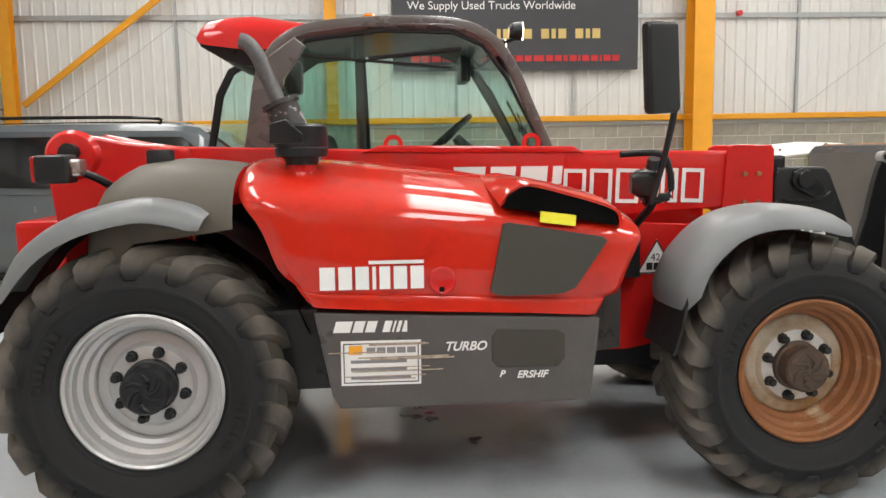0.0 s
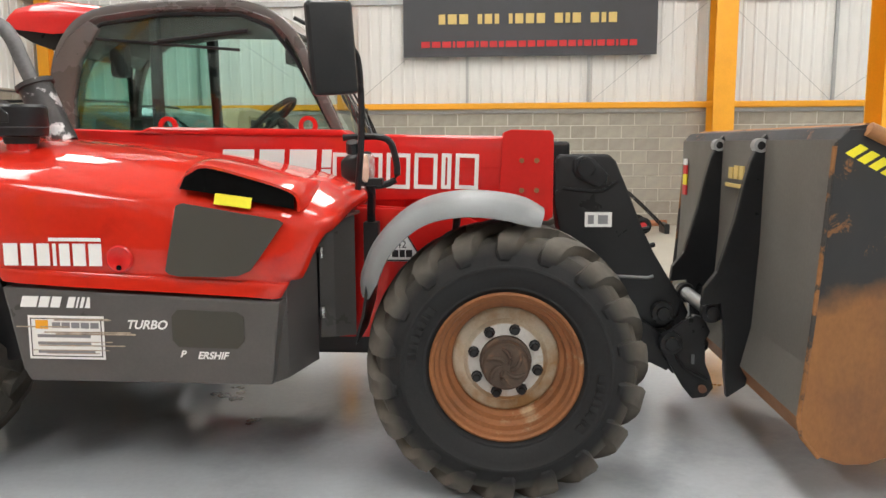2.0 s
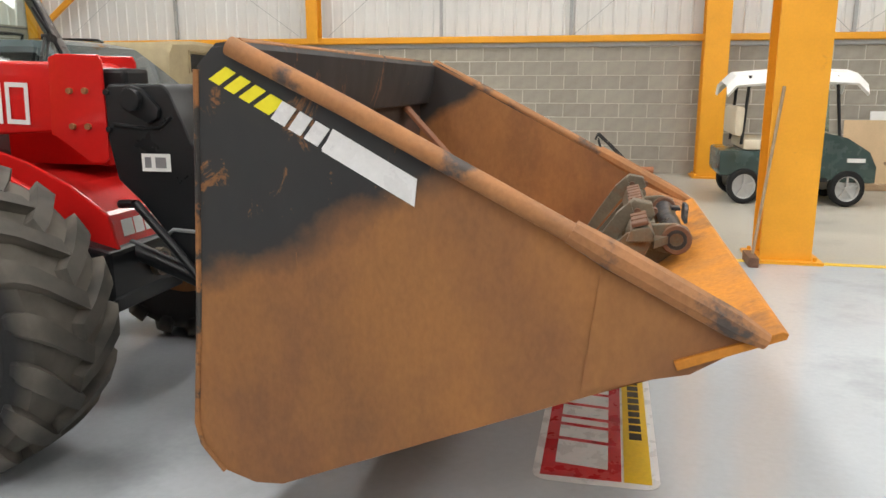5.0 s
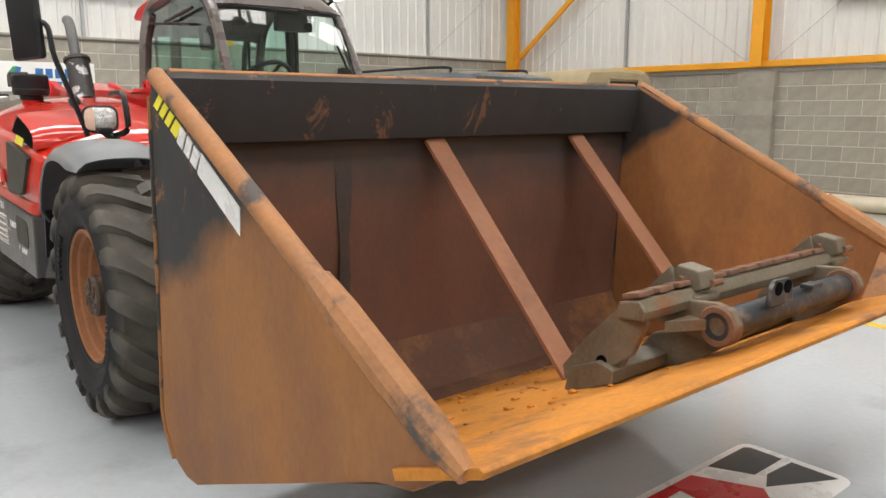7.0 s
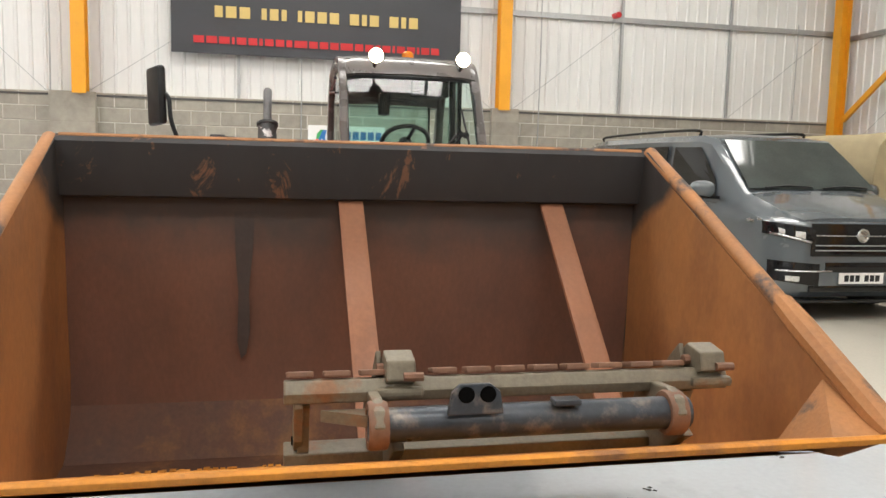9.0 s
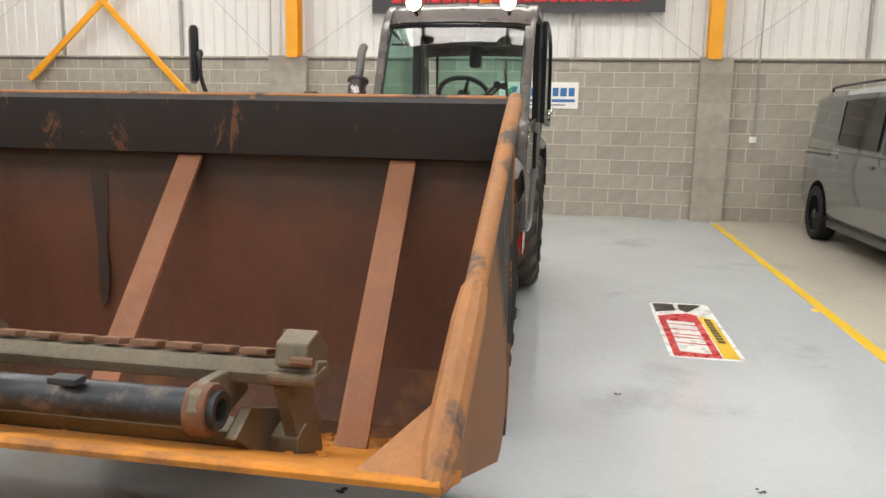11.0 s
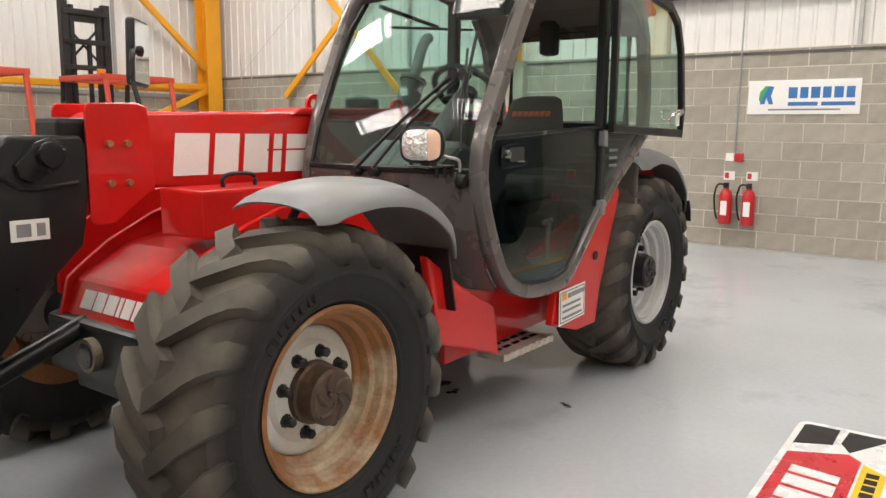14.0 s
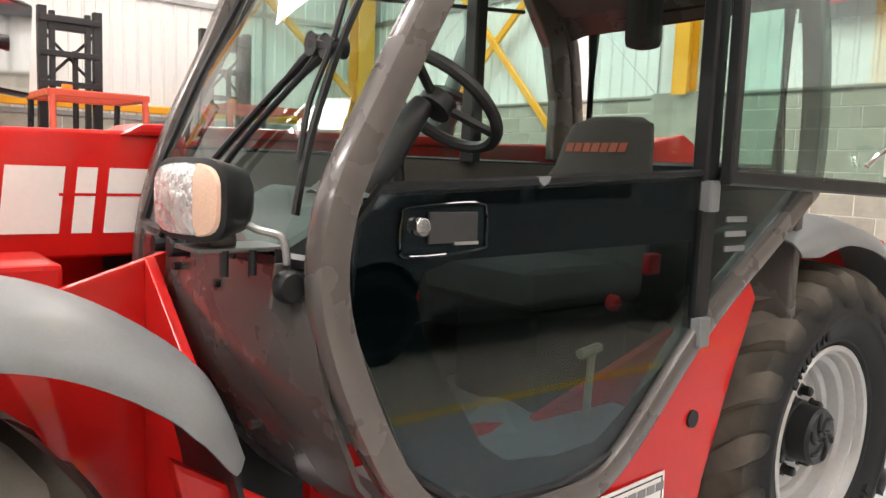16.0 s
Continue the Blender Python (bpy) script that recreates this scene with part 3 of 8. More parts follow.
# yellow steelwork
def i_beam(w, d, length, t=0.014):
    """An upright I section, flanges facing y."""
    b = bmesh.new()
    for s in (-1, 1):
        box(-w / 2, w / 2, s * d / 2 - (t if s > 0 else 0), s * d / 2 + (0 if s > 0 else t), 0, length, bm=b)
    box(-t / 2, t / 2, -d / 2 + t, d / 2 - t, 0, length, bm=b)
    return b


def column(name, x, y, z0, w, d, turn=0, plate=True, label="yellow painted steel I-section column"):
    b = i_beam(w, d, ROOF - z0)
    if plate:
        box(-w * 0.7, w * 0.7, -d * 0.7, d * 0.7, 0, 0.025, bm=b)
        for sx in (-1, 1):
            for sy in (-1, 1):
                join(b, cyl((sx * w * 0.55, sy * d * 0.55, 0.04), 0.016, 0.03, "z", 6))
    b.transform(Matrix.Translation((x, y, z0)) @ Matrix.Rotation(radians(turn), 4, "Z"))
    return structure(part(name, b, M_STEEL_Y), label, "column")


def pilaster(name, x0, x1, y0, y1, h):
    b = bmesh.new()
    n = int(round(h / BH))
    for j in range(n):
        box(x0, x1, y0, y1, j * BH + 0.004, (j + 1) * BH - 0.006, bm=b)
    box(x0 + 0.006, x1 - 0.006, y0 + 0.006, y1 - 0.006, 0, n * BH, bm=b)
    return structure(part(name, b, M_BLOCK), "grey concrete block pier against the wall", "pier")


pilaster("pier_1", -0.2, 0.42, YN - 0.13, YN, BT_N)
pilaster("pier_2", XW, XW + 0.13, 3.13, 3.6, BT_W)
pilaster("pier_3", XW, XW + 0.13, -3.75, -3.1, BT_W)
column("column_1", 0.1, YN - 0.06, BT_N + 0.08, 0.2, 0.22, plate=False)
column("column_2", 6.7, YN - 0.28, 0, 0.36, 0.42)
column("column_3", 6.63, 3.62, 0, 0.40, 0.36)
column("column_4", XW + 0.12, 3.31, BT_W + 0.03, 0.2, 0.22, 90, False)
column("column_5", XW + 0.12, -3.30, BT_W + 0.03, 0.2, 0.22, 90, False)
column("column_6", XW + 0.12, YN - 0.12, 0, 0.2, 0.2)
column("column_7", XW + 0.28, YS + 0.25, 0, 0.34, 0.34)
column("column_8", 13.2, YN - 0.28, 0, 0.36, 0.42)
column("column_9", 1.0, YS + 0.25, 0, 0.3, 0.34)


def bar(name, a, b_, w=0.1, h=0.1, m=None, label="yellow painted steel brace"):
    return structure(part(name, sweep([a, b_], 0.05, 8, flat=(w, h)), m or M_STEEL_Y), label, "brace")


bar("rail_1", (XW, YN - 0.06, 2.15), (XE, YN - 0.06, 2.15), 0.08, 0.11, label="yellow painted steel rail along the wall")
bar("rail_2", (XW, YS + 0.06, 2.2), (XE, YS + 0.06, 2.2), 0.08, 0.13, label="yellow painted steel rail along the wall")
bar("brace_1", (-5.2, YN - 0.1, 2.5), (-2.0, YN - 0.1, 4.9), 0.06, 0.11)
bar("brace_2", (XW + 0.1, -8.24, 2.05), (XW + 0.1, -4.9, 5.0), 0.06, 0.11)
bar("brace_3", (XW + 0.13, -4.7, 1.3), (XW + 0.13, -8.7, 5.4), 0.06, 0.11)
bar("brace_4", (XW + 0.3, YS + 0.2, 2.6), (-2.2, YS + 0.2, 5.2), 0.08, 0.12)
bar("brace_5", (XW + 0.3, YS + 0.22, 2.2), (-3.6, YS + 0.22, 1.5), 0.08, 0.12)
bar("brace_6", (XW + 0.3, YS + 0.2, 2.25), (-3.0, YS + 0.2, 2.25), 0.06, 0.12)
bar("brace_7", (-2.3, YN - 0.12, 1.12), (0.2, YN - 0.12, 0.55), 0.06, 0.11)
# sheeting rails and posts of galvanised steel
for z in (3.95, 5.6):
    structure(part("sheeting_rail_north", box(XW, XE, YN + 0.06, YN + 0.1, z, z + 0.09), M_GALV), "galvanised sheeting rail", "trim")
    structure(part("sheeting_rail_south", box(XW, XE, YS - 0.1, YS - 0.06, z, z + 0.09), M_GALV), "galvanised sheeting rail", "trim")
    structure(part("sheeting_rail_west", box(XW - 0.1, XW - 0.06, YS, YN, z + 0.1, z + 0.19), M_GALV), "galvanised sheeting rail", "trim")
for x in (-2.6, 2.32, 4.48, 8.72, 10.9, 15.4):
    structure(part("post_north", box(x - 0.025, x + 0.025, YN + 0.05, YN + 0.1, BT_N + 0.07, ROOF), M_GALV), "thin galvanised post", "trim")
for y in (-7.65, -5.41, -1.0, 1.26, 5.5, 7.6):
    structure(part("post_west", box(XW - 0.1, XW - 0.05, y - 0.022, y + 0.022, BT_W + 0.03, ROOF), M_GALV), "thin galvanised post", "trim")
for x in (-3.4, 3.4, 6.0):
    structure(part("post_south", box(x - 0.025, x + 0.025, YS - 0.1, YS - 0.05, BT_N + 0.07, ROOF), M_GALV), "thin galvanised post", "trim")
# thin wire ties across the cladding
wires = bmesh.new()
for x0, x1 in ((-2.6, -5.0), (-2.6, -0.1), (2.3, 0.2), (4.5, 6.5), (8.7, 6.9), (8.7, 11)):
    join(wires, sweep([(x0, YN + 0.08, 3.9 if x0 < 3 else 2.2), (x1, YN + 0.08, 2.15 if x0 < 3 else 3.9)], 0.005, 5))
for y0, y1 in ((5.5, 3.5), (7.6, 9.5), (-1.0, -3.3), (1.2, 3.2), (-5.4, -3.8), (-7.7, -9.8)):
    join(wires, sweep([(XW - 0.08, y0, 4.0 if y0 < 6 else 2.45), (XW - 0.08, y1, 2.45 if y0 < 6 else 4.0)], 0.005, 5))
structure(part("tie_wires", wires, M_GALV), "thin diagonal wire ties", "trim")
# conduits on the west wall
for y, z0, z1 in ((3.98, 1.3, 4.6), (-0.03, 1.15, 4.6), (-3.75, 2.4, 4.6), (8.9, 2.5, 4.2), (-9.6, 1.0, 2.9), (-9.3, 1.0, 2.9)):
    b = sweep(curve_pts([(XW + 0.02, y, z0), (XW + 0.02, y + 0.01, (z0 + z1) / 2), (XW + 0.02, y, z1)], 4), 0.011, 8)
    structure(part("conduit", b, M_GALV), "thin grey cable conduit on the wall", "conduit")
part_ = part("socket_box", box(XW, XW + 0.05, 3.93, 4.03, 1.22, 1.31, 0.006), M_WHITE)
tagged(part_, "white plastic socket box on the wall", "socket")
b = cyl((XW + 0.06, 5.35, 4.15), 0.05, 0.09, "x", 16, 0.01)
join(b, box(XW - 0.12, XW + 0.02, 5.31, 5.39, 4.11, 4.19))
tagged(part("alarm_bell", b, M_SIGNRED, smooth=True), "small red fire alarm sounder on the wall", "alarm")
b = cyl((7.55, YN - 0.0, 4.02), 0.05, 0.09, "y", 16, 0.01)
join(b, box(7.51, 7.59, YN + 0.02, YN + 0.12, 3.98, 4.06))
tagged(part("alarm_bell", b, M_SIGNRED, smooth=True), "small red fire alarm sounder on the wall", "alarm")
b = sweep([(XW + 1.0, YN - 0.07, 0.06), (5.9, YN - 0.07, 0.06)], 0.055, 12)
tagged(part("floor_pipe", b, M_COPPER, smooth=True), "long orange-brown pipe lying along the wall", "pipe")


# ---- banners and signs ----
def text_mesh(words, size, m, material, parent, name="lettering", label="", extrude=0.0008, shear=0.0, bold=0.0):
    c = bpy.data.curves.new(name, "FONT")
    c.body, c.size, c.extrude, c.align_x, c.align_y, c.shear, c.offset = words, size, extrude, "LEFT", "BOTTOM_BASELINE", shear, bold
    tmp = bpy.data.objects.new(name, c)
    scene.collection.objects.link(tmp)
    bpy.context.view_layer.update()
    me = bpy.data.meshes.new_from_object(tmp.evaluated_get(bpy.context.evaluated_depsgraph_get()))
    bpy.data.objects.remove(tmp)
    me.materials.clear()
    me.materials.append(material)
    ob = new(name, me)
    ob.matrix_basis = m
    ob.parent = parent
    if label:
        tagged(ob, label)
    return ob


def bars(widths, h, gap, slant=0.0, t=0.002):
    """Plain slabs in a row, for marks that are not lettered."""
    b = bmesh.new()
    u = 0.0
    for w in widths:
        if w > 0:
            for v in bmesh.ops.create_cube(b, size=1)["verts"]:
                z = v.co.y + 0.5
                v.co = Vector((u + (v.co.x + 0.5) * w + slant * z * h, z * h, v.co.z * t))
        u += abs(w) + gap
    return b


def wide_bars(widths, h, gap, total):
    """Bars scaled to fill a given width."""
    k = total / (sum(abs(w) for w in widths) + gap * (len(widths) - 1))
    return bars([w * k for w in widths], h, gap * k)


def frame_of(origin, right, up):
    r, u = Vector(right).normalized(), Vector(up).normalized()
    n = r.cross(u)
    return Matrix(((r.x, u.x, n.x, origin[0]), (r.y, u.y, n.y, origin[1]), (r.z, u.z, n.z, origin[2]), (0, 0, 0, 1)))


def banner(at, right, width, z0, group="banners"):
    m = frame_of(at, right, (0, 0, 1))
    t = thing("banner", "long black hanging banner with pale, yellow and red lettering", "banner", group=group)
    t.matrix_world = m
    h = 1.9
    b = bmesh.new()
    nx = 24
    cols = [[b.verts.new((width * i / nx, h * j / 6, 0.012 * math.sin(i * 1.1) * math.sin(j * 0.9) + 0.02)) for j in range(7)] for i in range(nx + 1)]
    for A, B in zip(cols, cols[1:]):
        for j in range(6):
            b.faces.new((A[j], B[j], B[j + 1], A[j + 1]))
    bmesh.ops.recalc_face_normals(b, faces=b.faces)
    thicken(b, 0.004)
    part("cloth", b, M_BANNER, t, smooth=True)
    b = bmesh.new()
    for u in (0.04, 0.33, 0.66, 0.96):
        join(b, cyl((width * u, h - 0.04, 0.0), 0.015, 0.07, "z", 8))
    part("eyelets", b, M_GALV, t)
    text_mesh("We Supply Used Trucks Worldwide", 0.205, Matrix.Translation((width * 0.06, 1.075, 0.038)), M_WHITE, t)
    k = width / 4.45
    # telephone number and web address as plain bars
    part("number_bars", wide_bars([0.09, 0.12, 0.12, -0.06, 0.06, 0.1, 0.06, -0.06, 0.05, 0.11, 0.11, 0.11, -0.06, 0.11, 0.06, 0.11, -0.06, 0.11, 0.06, 0.11], 0.17 * k, 0.035, width * 0.70), M_GOLD, t).location = (width * 0.142, 0.56, 0.037)
    part("address_bars", wide_bars([0.12, 0.12, 0.12, 0.03, 0.11, 0.1, 0.04, 0.1, 0.1, 0.07, 0.15, 0.1, 0.1, 0.1, 0.15, 0.1, 0.1, 0.06, 0.1, 0.03, 0.1, 0.1, 0.03, 0.1, 0.1], 0.105 * k, 0.025, width * 0.85), M_SIGNRED, t).location = (width * 0.072, 0.16, 0.037)
    return t


banner((1.19, YN - 0.02, 3.02), (1, 0, 0), 4.45, 3.02)
banner((XW + 0.02, -2.0, 3.14), (0, 1, 0), 4.57, 3.14)

t = thing("wall_sign", "white wall sign with a blue and green emblem and blue bars", "sign")
t.matrix_world = frame_of((XW, 0.088, 1.685), (0, 1, 0), (0, 0, 1))
part("board", box(0, 1.252, 0, 0.408, 0.0, 0.018, 0.003), M_WHITE, t)
part("name_bars", bars([0.1, 0.09, 0.1, 0.09, 0.1, 0.09], 0.13, 0.03, t=0.003), M_SIGNBLUE, t).location = (0.47, 0.19, 0.02)
part("text_bars", bars([0.33, 0.36], 0.045, 0.04, t=0.003), M_SIGNBLUE, t).location = (0.47, 0.1, 0.02)
part("text_bars", bars([0.8], 0.02, 0.04, t=0.003), M_MIDGREY, t).location = (0.25, 0.045, 0.02)
part("emblem", prism([(0.14, 0.12), (0.24, 0.34), (0.3, 0.33), (0.27, 0.22), (0.3, 0.12), (0.25, 0.12), (0.22, 0.2), (0.2, 0.12)], 0.018, 0.021, plane="xy"), M_SIGNBLUE, t)
part("emblem", prism([(0.24, 0.34), (0.2, 0.34), (0.14, 0.27), (0.13, 0.18), (0.16, 0.12)], 0.018, 0.0205, plane="xy"), M_SIGNGREEN, t)


def floor_sign(m, group="floor stickers"):
    """A flat vinyl sticker: red field, yellow strip, dark corner mark; reads along +u."""
    t = thing("floor_sticker", "worn red, yellow and black vinyl sticker on the floor", "floor sticker", group=group)
    t.matrix_world = m
    L, W = 1.56, 0.47

    def rounded(x0, x1, y0, y1, r, z0, z1):
        pts = []
        for cx, cy, a0 in ((x1 - r, y1 - r, 0), (x0 + r, y1 - r, 90), (x0 + r, y0 + r, 180), (x1 - r, y0 + r, 270)):
            pts += [(cx + r * math.cos(radians(a0 + k * 30)), cy + r * math.sin(radians(a0 + k * 30))) for k in range(4)]
        return prism(pts, z0, z1, plane="xy")
    part("backing", rounded(0, L, 0, W, 0.06, 0.0006, 0.002), M_STICKER_W, t)
    part("red_field", prism([(0.04, 0.14), (1.16, 0.14), (1.22, 0.2), (1.1, W - 0.03), (0.04, W - 0.03)], 0.002, 0.003, plane="xy"), M_STICKER_R, t)
    part("yellow_strip", prism([(0.04, 0.03), (1.06, 0.03), (1.14, 0.13), (0.04, 0.13)], 0.002, 0.003, plane="xy"), M_LINE, t)
    part("dark_mark", prism([(1.13, W - 0.03), (1.22, W - 0.03), (1.3, 0.28), (1.52, 0.28), (1.52, W - 0.05), (1.5, W - 0.03)], 0.002, 0.003, plane="xy"), M_BLACK, t)
    part("dark_mark", prism([(1.24, 0.2), (1.52, 0.05), (1.52, 0.24), (1.34, 0.25)], 0.002, 0.003, plane="xy"), M_BLACK, t)
    part("name_bars", bars([0.2, 0.11, 0.05, 0.11, 0.11, 0.08], 0.2, 0.03, 0.12, 0.001), M_STICKER_W, t).location = (0.12, 0.19, 0.0036)
    part("text_bars", bars([0.06, 0.06, 0.05, 0.05, 0.06, 0.05, 0.06, 0.05, 0.05], 0.05, 0.02, 0, 0.001), M_BLACK, t).location = (0.4, 0.055, 0.0036)
    return t


floor_sign(frame_of((5.42, -0.52, 0), (0.0, 1, 0), (-1, 0.0, 0)))
floor_sign(frame_of((2.0, 2.54, 0), (-1, -0.01, 0), (0.01, -1, 0)))
floor_sign(frame_of((0.33, -2.24, 0), (1, 0.02, 0), (-0.02, 1, 0)))

# fire extinguishers on the west wall
for i, (y, hgt) in enumerate(((-0.08, 0.46), (0.2, 0.47))):
    t = thing("fire_extinguisher", "red fire extinguisher with black hose hung on the wall", "fire extinguisher", (XW + 0.1, y, 0.3), group="fire extinguishers")
    part("cylinder", lathe([(0.0, 0.0), (0.07, 0.005), (0.078, 0.03), (0.078, 0.36), (0.06, 0.42), (0.03, 0.445), (0.03, 0.47), (0, 0.47)], 20, "z"), M_SIGNRED, t, smooth=True)
    part("head", box(-0.02, 0.05, -0.03, 0.03, 0.465, 0.53, 0.008), M_BLACK, t)
    part("label_patch", box(0.074, 0.08, -0.04, 0.04, 0.12, 0.3), M_WHITE, t)
    part("bracket", box(-0.1, -0.06, -0.03, 0.03, 0.2, 0.45), M_GALV, t)
    part("hose", sweep(curve_pts([(0.02, 0, 0.5), (0.02, -0.1, 0.5), (0.02, -0.14, 0.35), (0.02, -0.12, 0.15), (0.02, -0.09, 0.06)], 5), 0.012, 8), M_BLACK, t, smooth=True)
    s_ = thing("safety_sign", "small white and red safety sign on the wall", "sign", (XW, y, 0.86), group="safety signs")
    part("plate", box(0, 0.008, -0.07, 0.07, 0, 0.11), M_WHITE, s_)
    part("red_mark", box(0.008, 0.01, -0.055, -0.005, 0.02, 0.09), M_SIGNRED, s_)
s_ = thing("call_point", "red fire call point on the wall", "alarm", (XW, -0.02, 1.1))
part("box", box(0, 0.05, 0.0, 0.1, 0, 0.1, 0.008), M_SIGNRED, s_)
part("sign_plate", box(0, 0.008, -0.12, -0.02, 0, 0.1), M_WHITE, s_)


# ---- the telehandler ----
T = thing("telehandler", "red and grey telehandler with worn tyres, parked on the workshop floor", "telehandler")


def wheel(x, side, rusty, high, size):
    e = new("wheel")
    e.parent = T
    e.location = (x, side * 0.87, high)
    e.scale = (size, 1, size)
    e.rotation_euler = (0, 0, 0 if side > 0 else math.pi)
    # here +y points outwards
    W, R = 0.225, 0.575
    prof = [(0.325, 0.165), (0.345, 0.19), (0.352, 0.198), (0.362, 0.199), (0.366, 0.203), (0.42, W), (0.44, W + 0.004), (0.446, W + 0.009), (0.456, W + 0.009), (0.462, W + 0.004), (0.5, W), (0.55, W - 0.03), (R, W - 0.09), (R + 0.005, 0), (R, -W + 0.09), (0.55, -W + 0.03), (0.5, -W), (0.43, -W - 0.005), (0.36, -0.2), (0.325, -0.165)]
    b = lathe(prof, 72)
    part("tyre", b, M_TREAD, e, "black rubber tyre", smooth=True)
    n = 18
    for s in (-1, 1):
        secs = []
        for u, yy, rt, rb, wd in ((0, -0.025, 0.622, 0.55, 0.066), (0.06, -0.01, 0.622, 0.55, 0.07), (0.3, 0.06, 0.622, 0.55, 0.074), (0.62, 0.135, 0.617, 0.55, 0.082), (0.85, 0.19, 0.606, 0.53, 0.092), (0.98, 0.222, 0.582, 0.5, 0.094), (1.05, 0.238, 0.535, 0.48, 0.08), (1.08, 0.236, 0.485, 0.47, 0.045)):
            th = side * 0.34 * u
            d = wd / 0.6
            secs.append([(rr * math.cos(th + dr), s * (yy - inn), rr * math.sin(th + dr)) for dr, rr, inn in ((-d * 0.7, rb, 0.02), (-d * 0.5, rt, 0), (d * 0.5, rt, 0), (d * 0.7, rb, 0.02))])
        first = part("tread_lug", loft(secs, closed=True, caps=True), M_TREAD, e, smooth=True)
        for i in range(n):
            o = first if i == 0 else new("tread_lug", first.data)
            o.parent = e
            o.rotation_euler = (0, -2 * math.pi * (i + (0.5 if s > 0 else 0)) / n, 0)
    b = bmesh.new()
    for a0 in (0.9, 0.9 + math.pi):
        for k, wd in enumerate((0.03, 0.01, 0.024, 0.024, 0.022, 0.02, 0.01, 0.024)):
            join(b, box(-wd / 2, wd / 2, 0.212, 0.2285, 0.392, 0.43, 0.002), Matrix.Rotation(a0 - 0.085 * k * side, 4, "Y"))
    part("sidewall_bars", b, M_TREAD, e, "raised plain black bars")
    m = (M_RUSTRIM if side < 0 else M_RUSTRIM_PALE) if rusty else M_RIM
    prof = [(0.33, 0.172), (0.335, 0.19), (0.325, 0.197), (0.315, 0.19), (0.31, 0.165), (0.298, 0.155), (0.29, 0.12), (0.27, 0.11), (0.262, 0.07), (0.245, 0.06), (0.24, 0.045)]
    if not rusty:
        prof = [(r, a + (0.01 if r < 0.3 else 0)) for r, a in prof]
    part("rim", lathe(prof + [(0.24, -0.16), (0.33, -0.17)], 56), m, e, "rusty orange wheel rim" if rusty else "silver painted wheel rim", smooth=True)
    part("disc", lathe([(0.243, 0.04), (0.235, 0.052), (0.225, 0.056), (0.19, 0.058), (0.178, 0.07), (0.172, 0.075), (0.168, 0.075), (0.166, 0.05)], 48), (M_DISC_OLD if side < 0 else M_DISC_WHITE) if rusty else M_RIM, e, "stained cream wheel disc" if rusty else "silver wheel disc", smooth=True)
    part("disc_plate", lathe([(0.168, 0.0745), (0.165, 0.0765), (0.1, 0.077), (0.0, 0.077)], 48), M_DISC_WHITE if rusty else M_RIM, e, "dull white wheel centre" if rusty else "", smooth=True)
    hub = lathe([(0.118, 0.07), (0.115, 0.1), (0.105, 0.105), (0.104, 0.17), (0.094, 0.182), (0.03, 0.184), (0, 0.18)], 28)
    hc = part("hub_cap", hub, M_HUB_OLD if rusty else M_BLACK, e, "worn brown hub cap" if rusty else "black hub cap", smooth=True)
    for k in range(6):
        a_ = k * math.pi / 3 + 0.35
        blade = sweep(curve_pts([((0.018 + 0.07 * f) * math.cos(a_ + side * 1.1 * f), 0.183, (0.018 + 0.07 * f) * math.sin(a_ + side * 1.1 * f)) for f in (0, 0.35, 0.7, 1.0)], 3), [0.006, 0.008, 0.009, 0.01, 0.011, 0.011, 0.011, 0.01, 0.008, 0.005], 8)
        part("cap_rib", blade, M_HUB_OLD if rusty else M_BLACK, hc, smooth=True)
    nut = lathe([(0.026, 0.07), (0.026, 0.08), (0.019, 0.083), (0.019, 0.112), (0.013, 0.118), (0, 0.118)], 8)
    me = None
    for k in range(8):
        a = 2 * math.pi * (k + 0.35) / 8
        if me is None:
            o = part("wheel_nut", nut, M_BLACK, e)
            me = o.data
        else:
            o = new("wheel_nut", me)
            o.parent = e
        o.location = (0.148 * math.cos(a), 0, 0.148 * math.sin(a))
    if not rusty:
        part("valve", sweep([(0.19, 0.07, -0.2), (0.215, 0.15, -0.225)], 0.014, 8), M_WHITE, e)
    return e


for x, rusty, high, size in ((0.03, False, 0.598, 0.972), (2.825, True, 0.58, 0.945)):
    for side in (-1, 1):
        wheel(x, side, rusty, high, size)

# chassis, axles and belly
part("chassis", join(prism([(-0.75, 0.55), (-0.75, 1.2), (-0.3, 1.2), (0.6, 0.95), (2.2, 0.95), (3.1, 0.72), (3.1, 0.5), (2.6, 0.42), (-0.3, 0.42)], -0.3, 0.36, 0.02), box(0.45, 1.84, -0.95, 0.35, 0.55, 0.9, 0.02)), M_BLACK, T, "black steel chassis")
for x in (0.02, 2.81):
    b = sweep([(x, -0.7, 0.615), (x, -0.3, 0.6), (x, 0, 0.6), (x, 0.3, 0.6), (x, 0.7, 0.615)], [0.11, 0.09, 0.17, 0.09, 0.11], 16)
    part("axle", b, M_BLACK, T, "black drive axle", smooth=True)
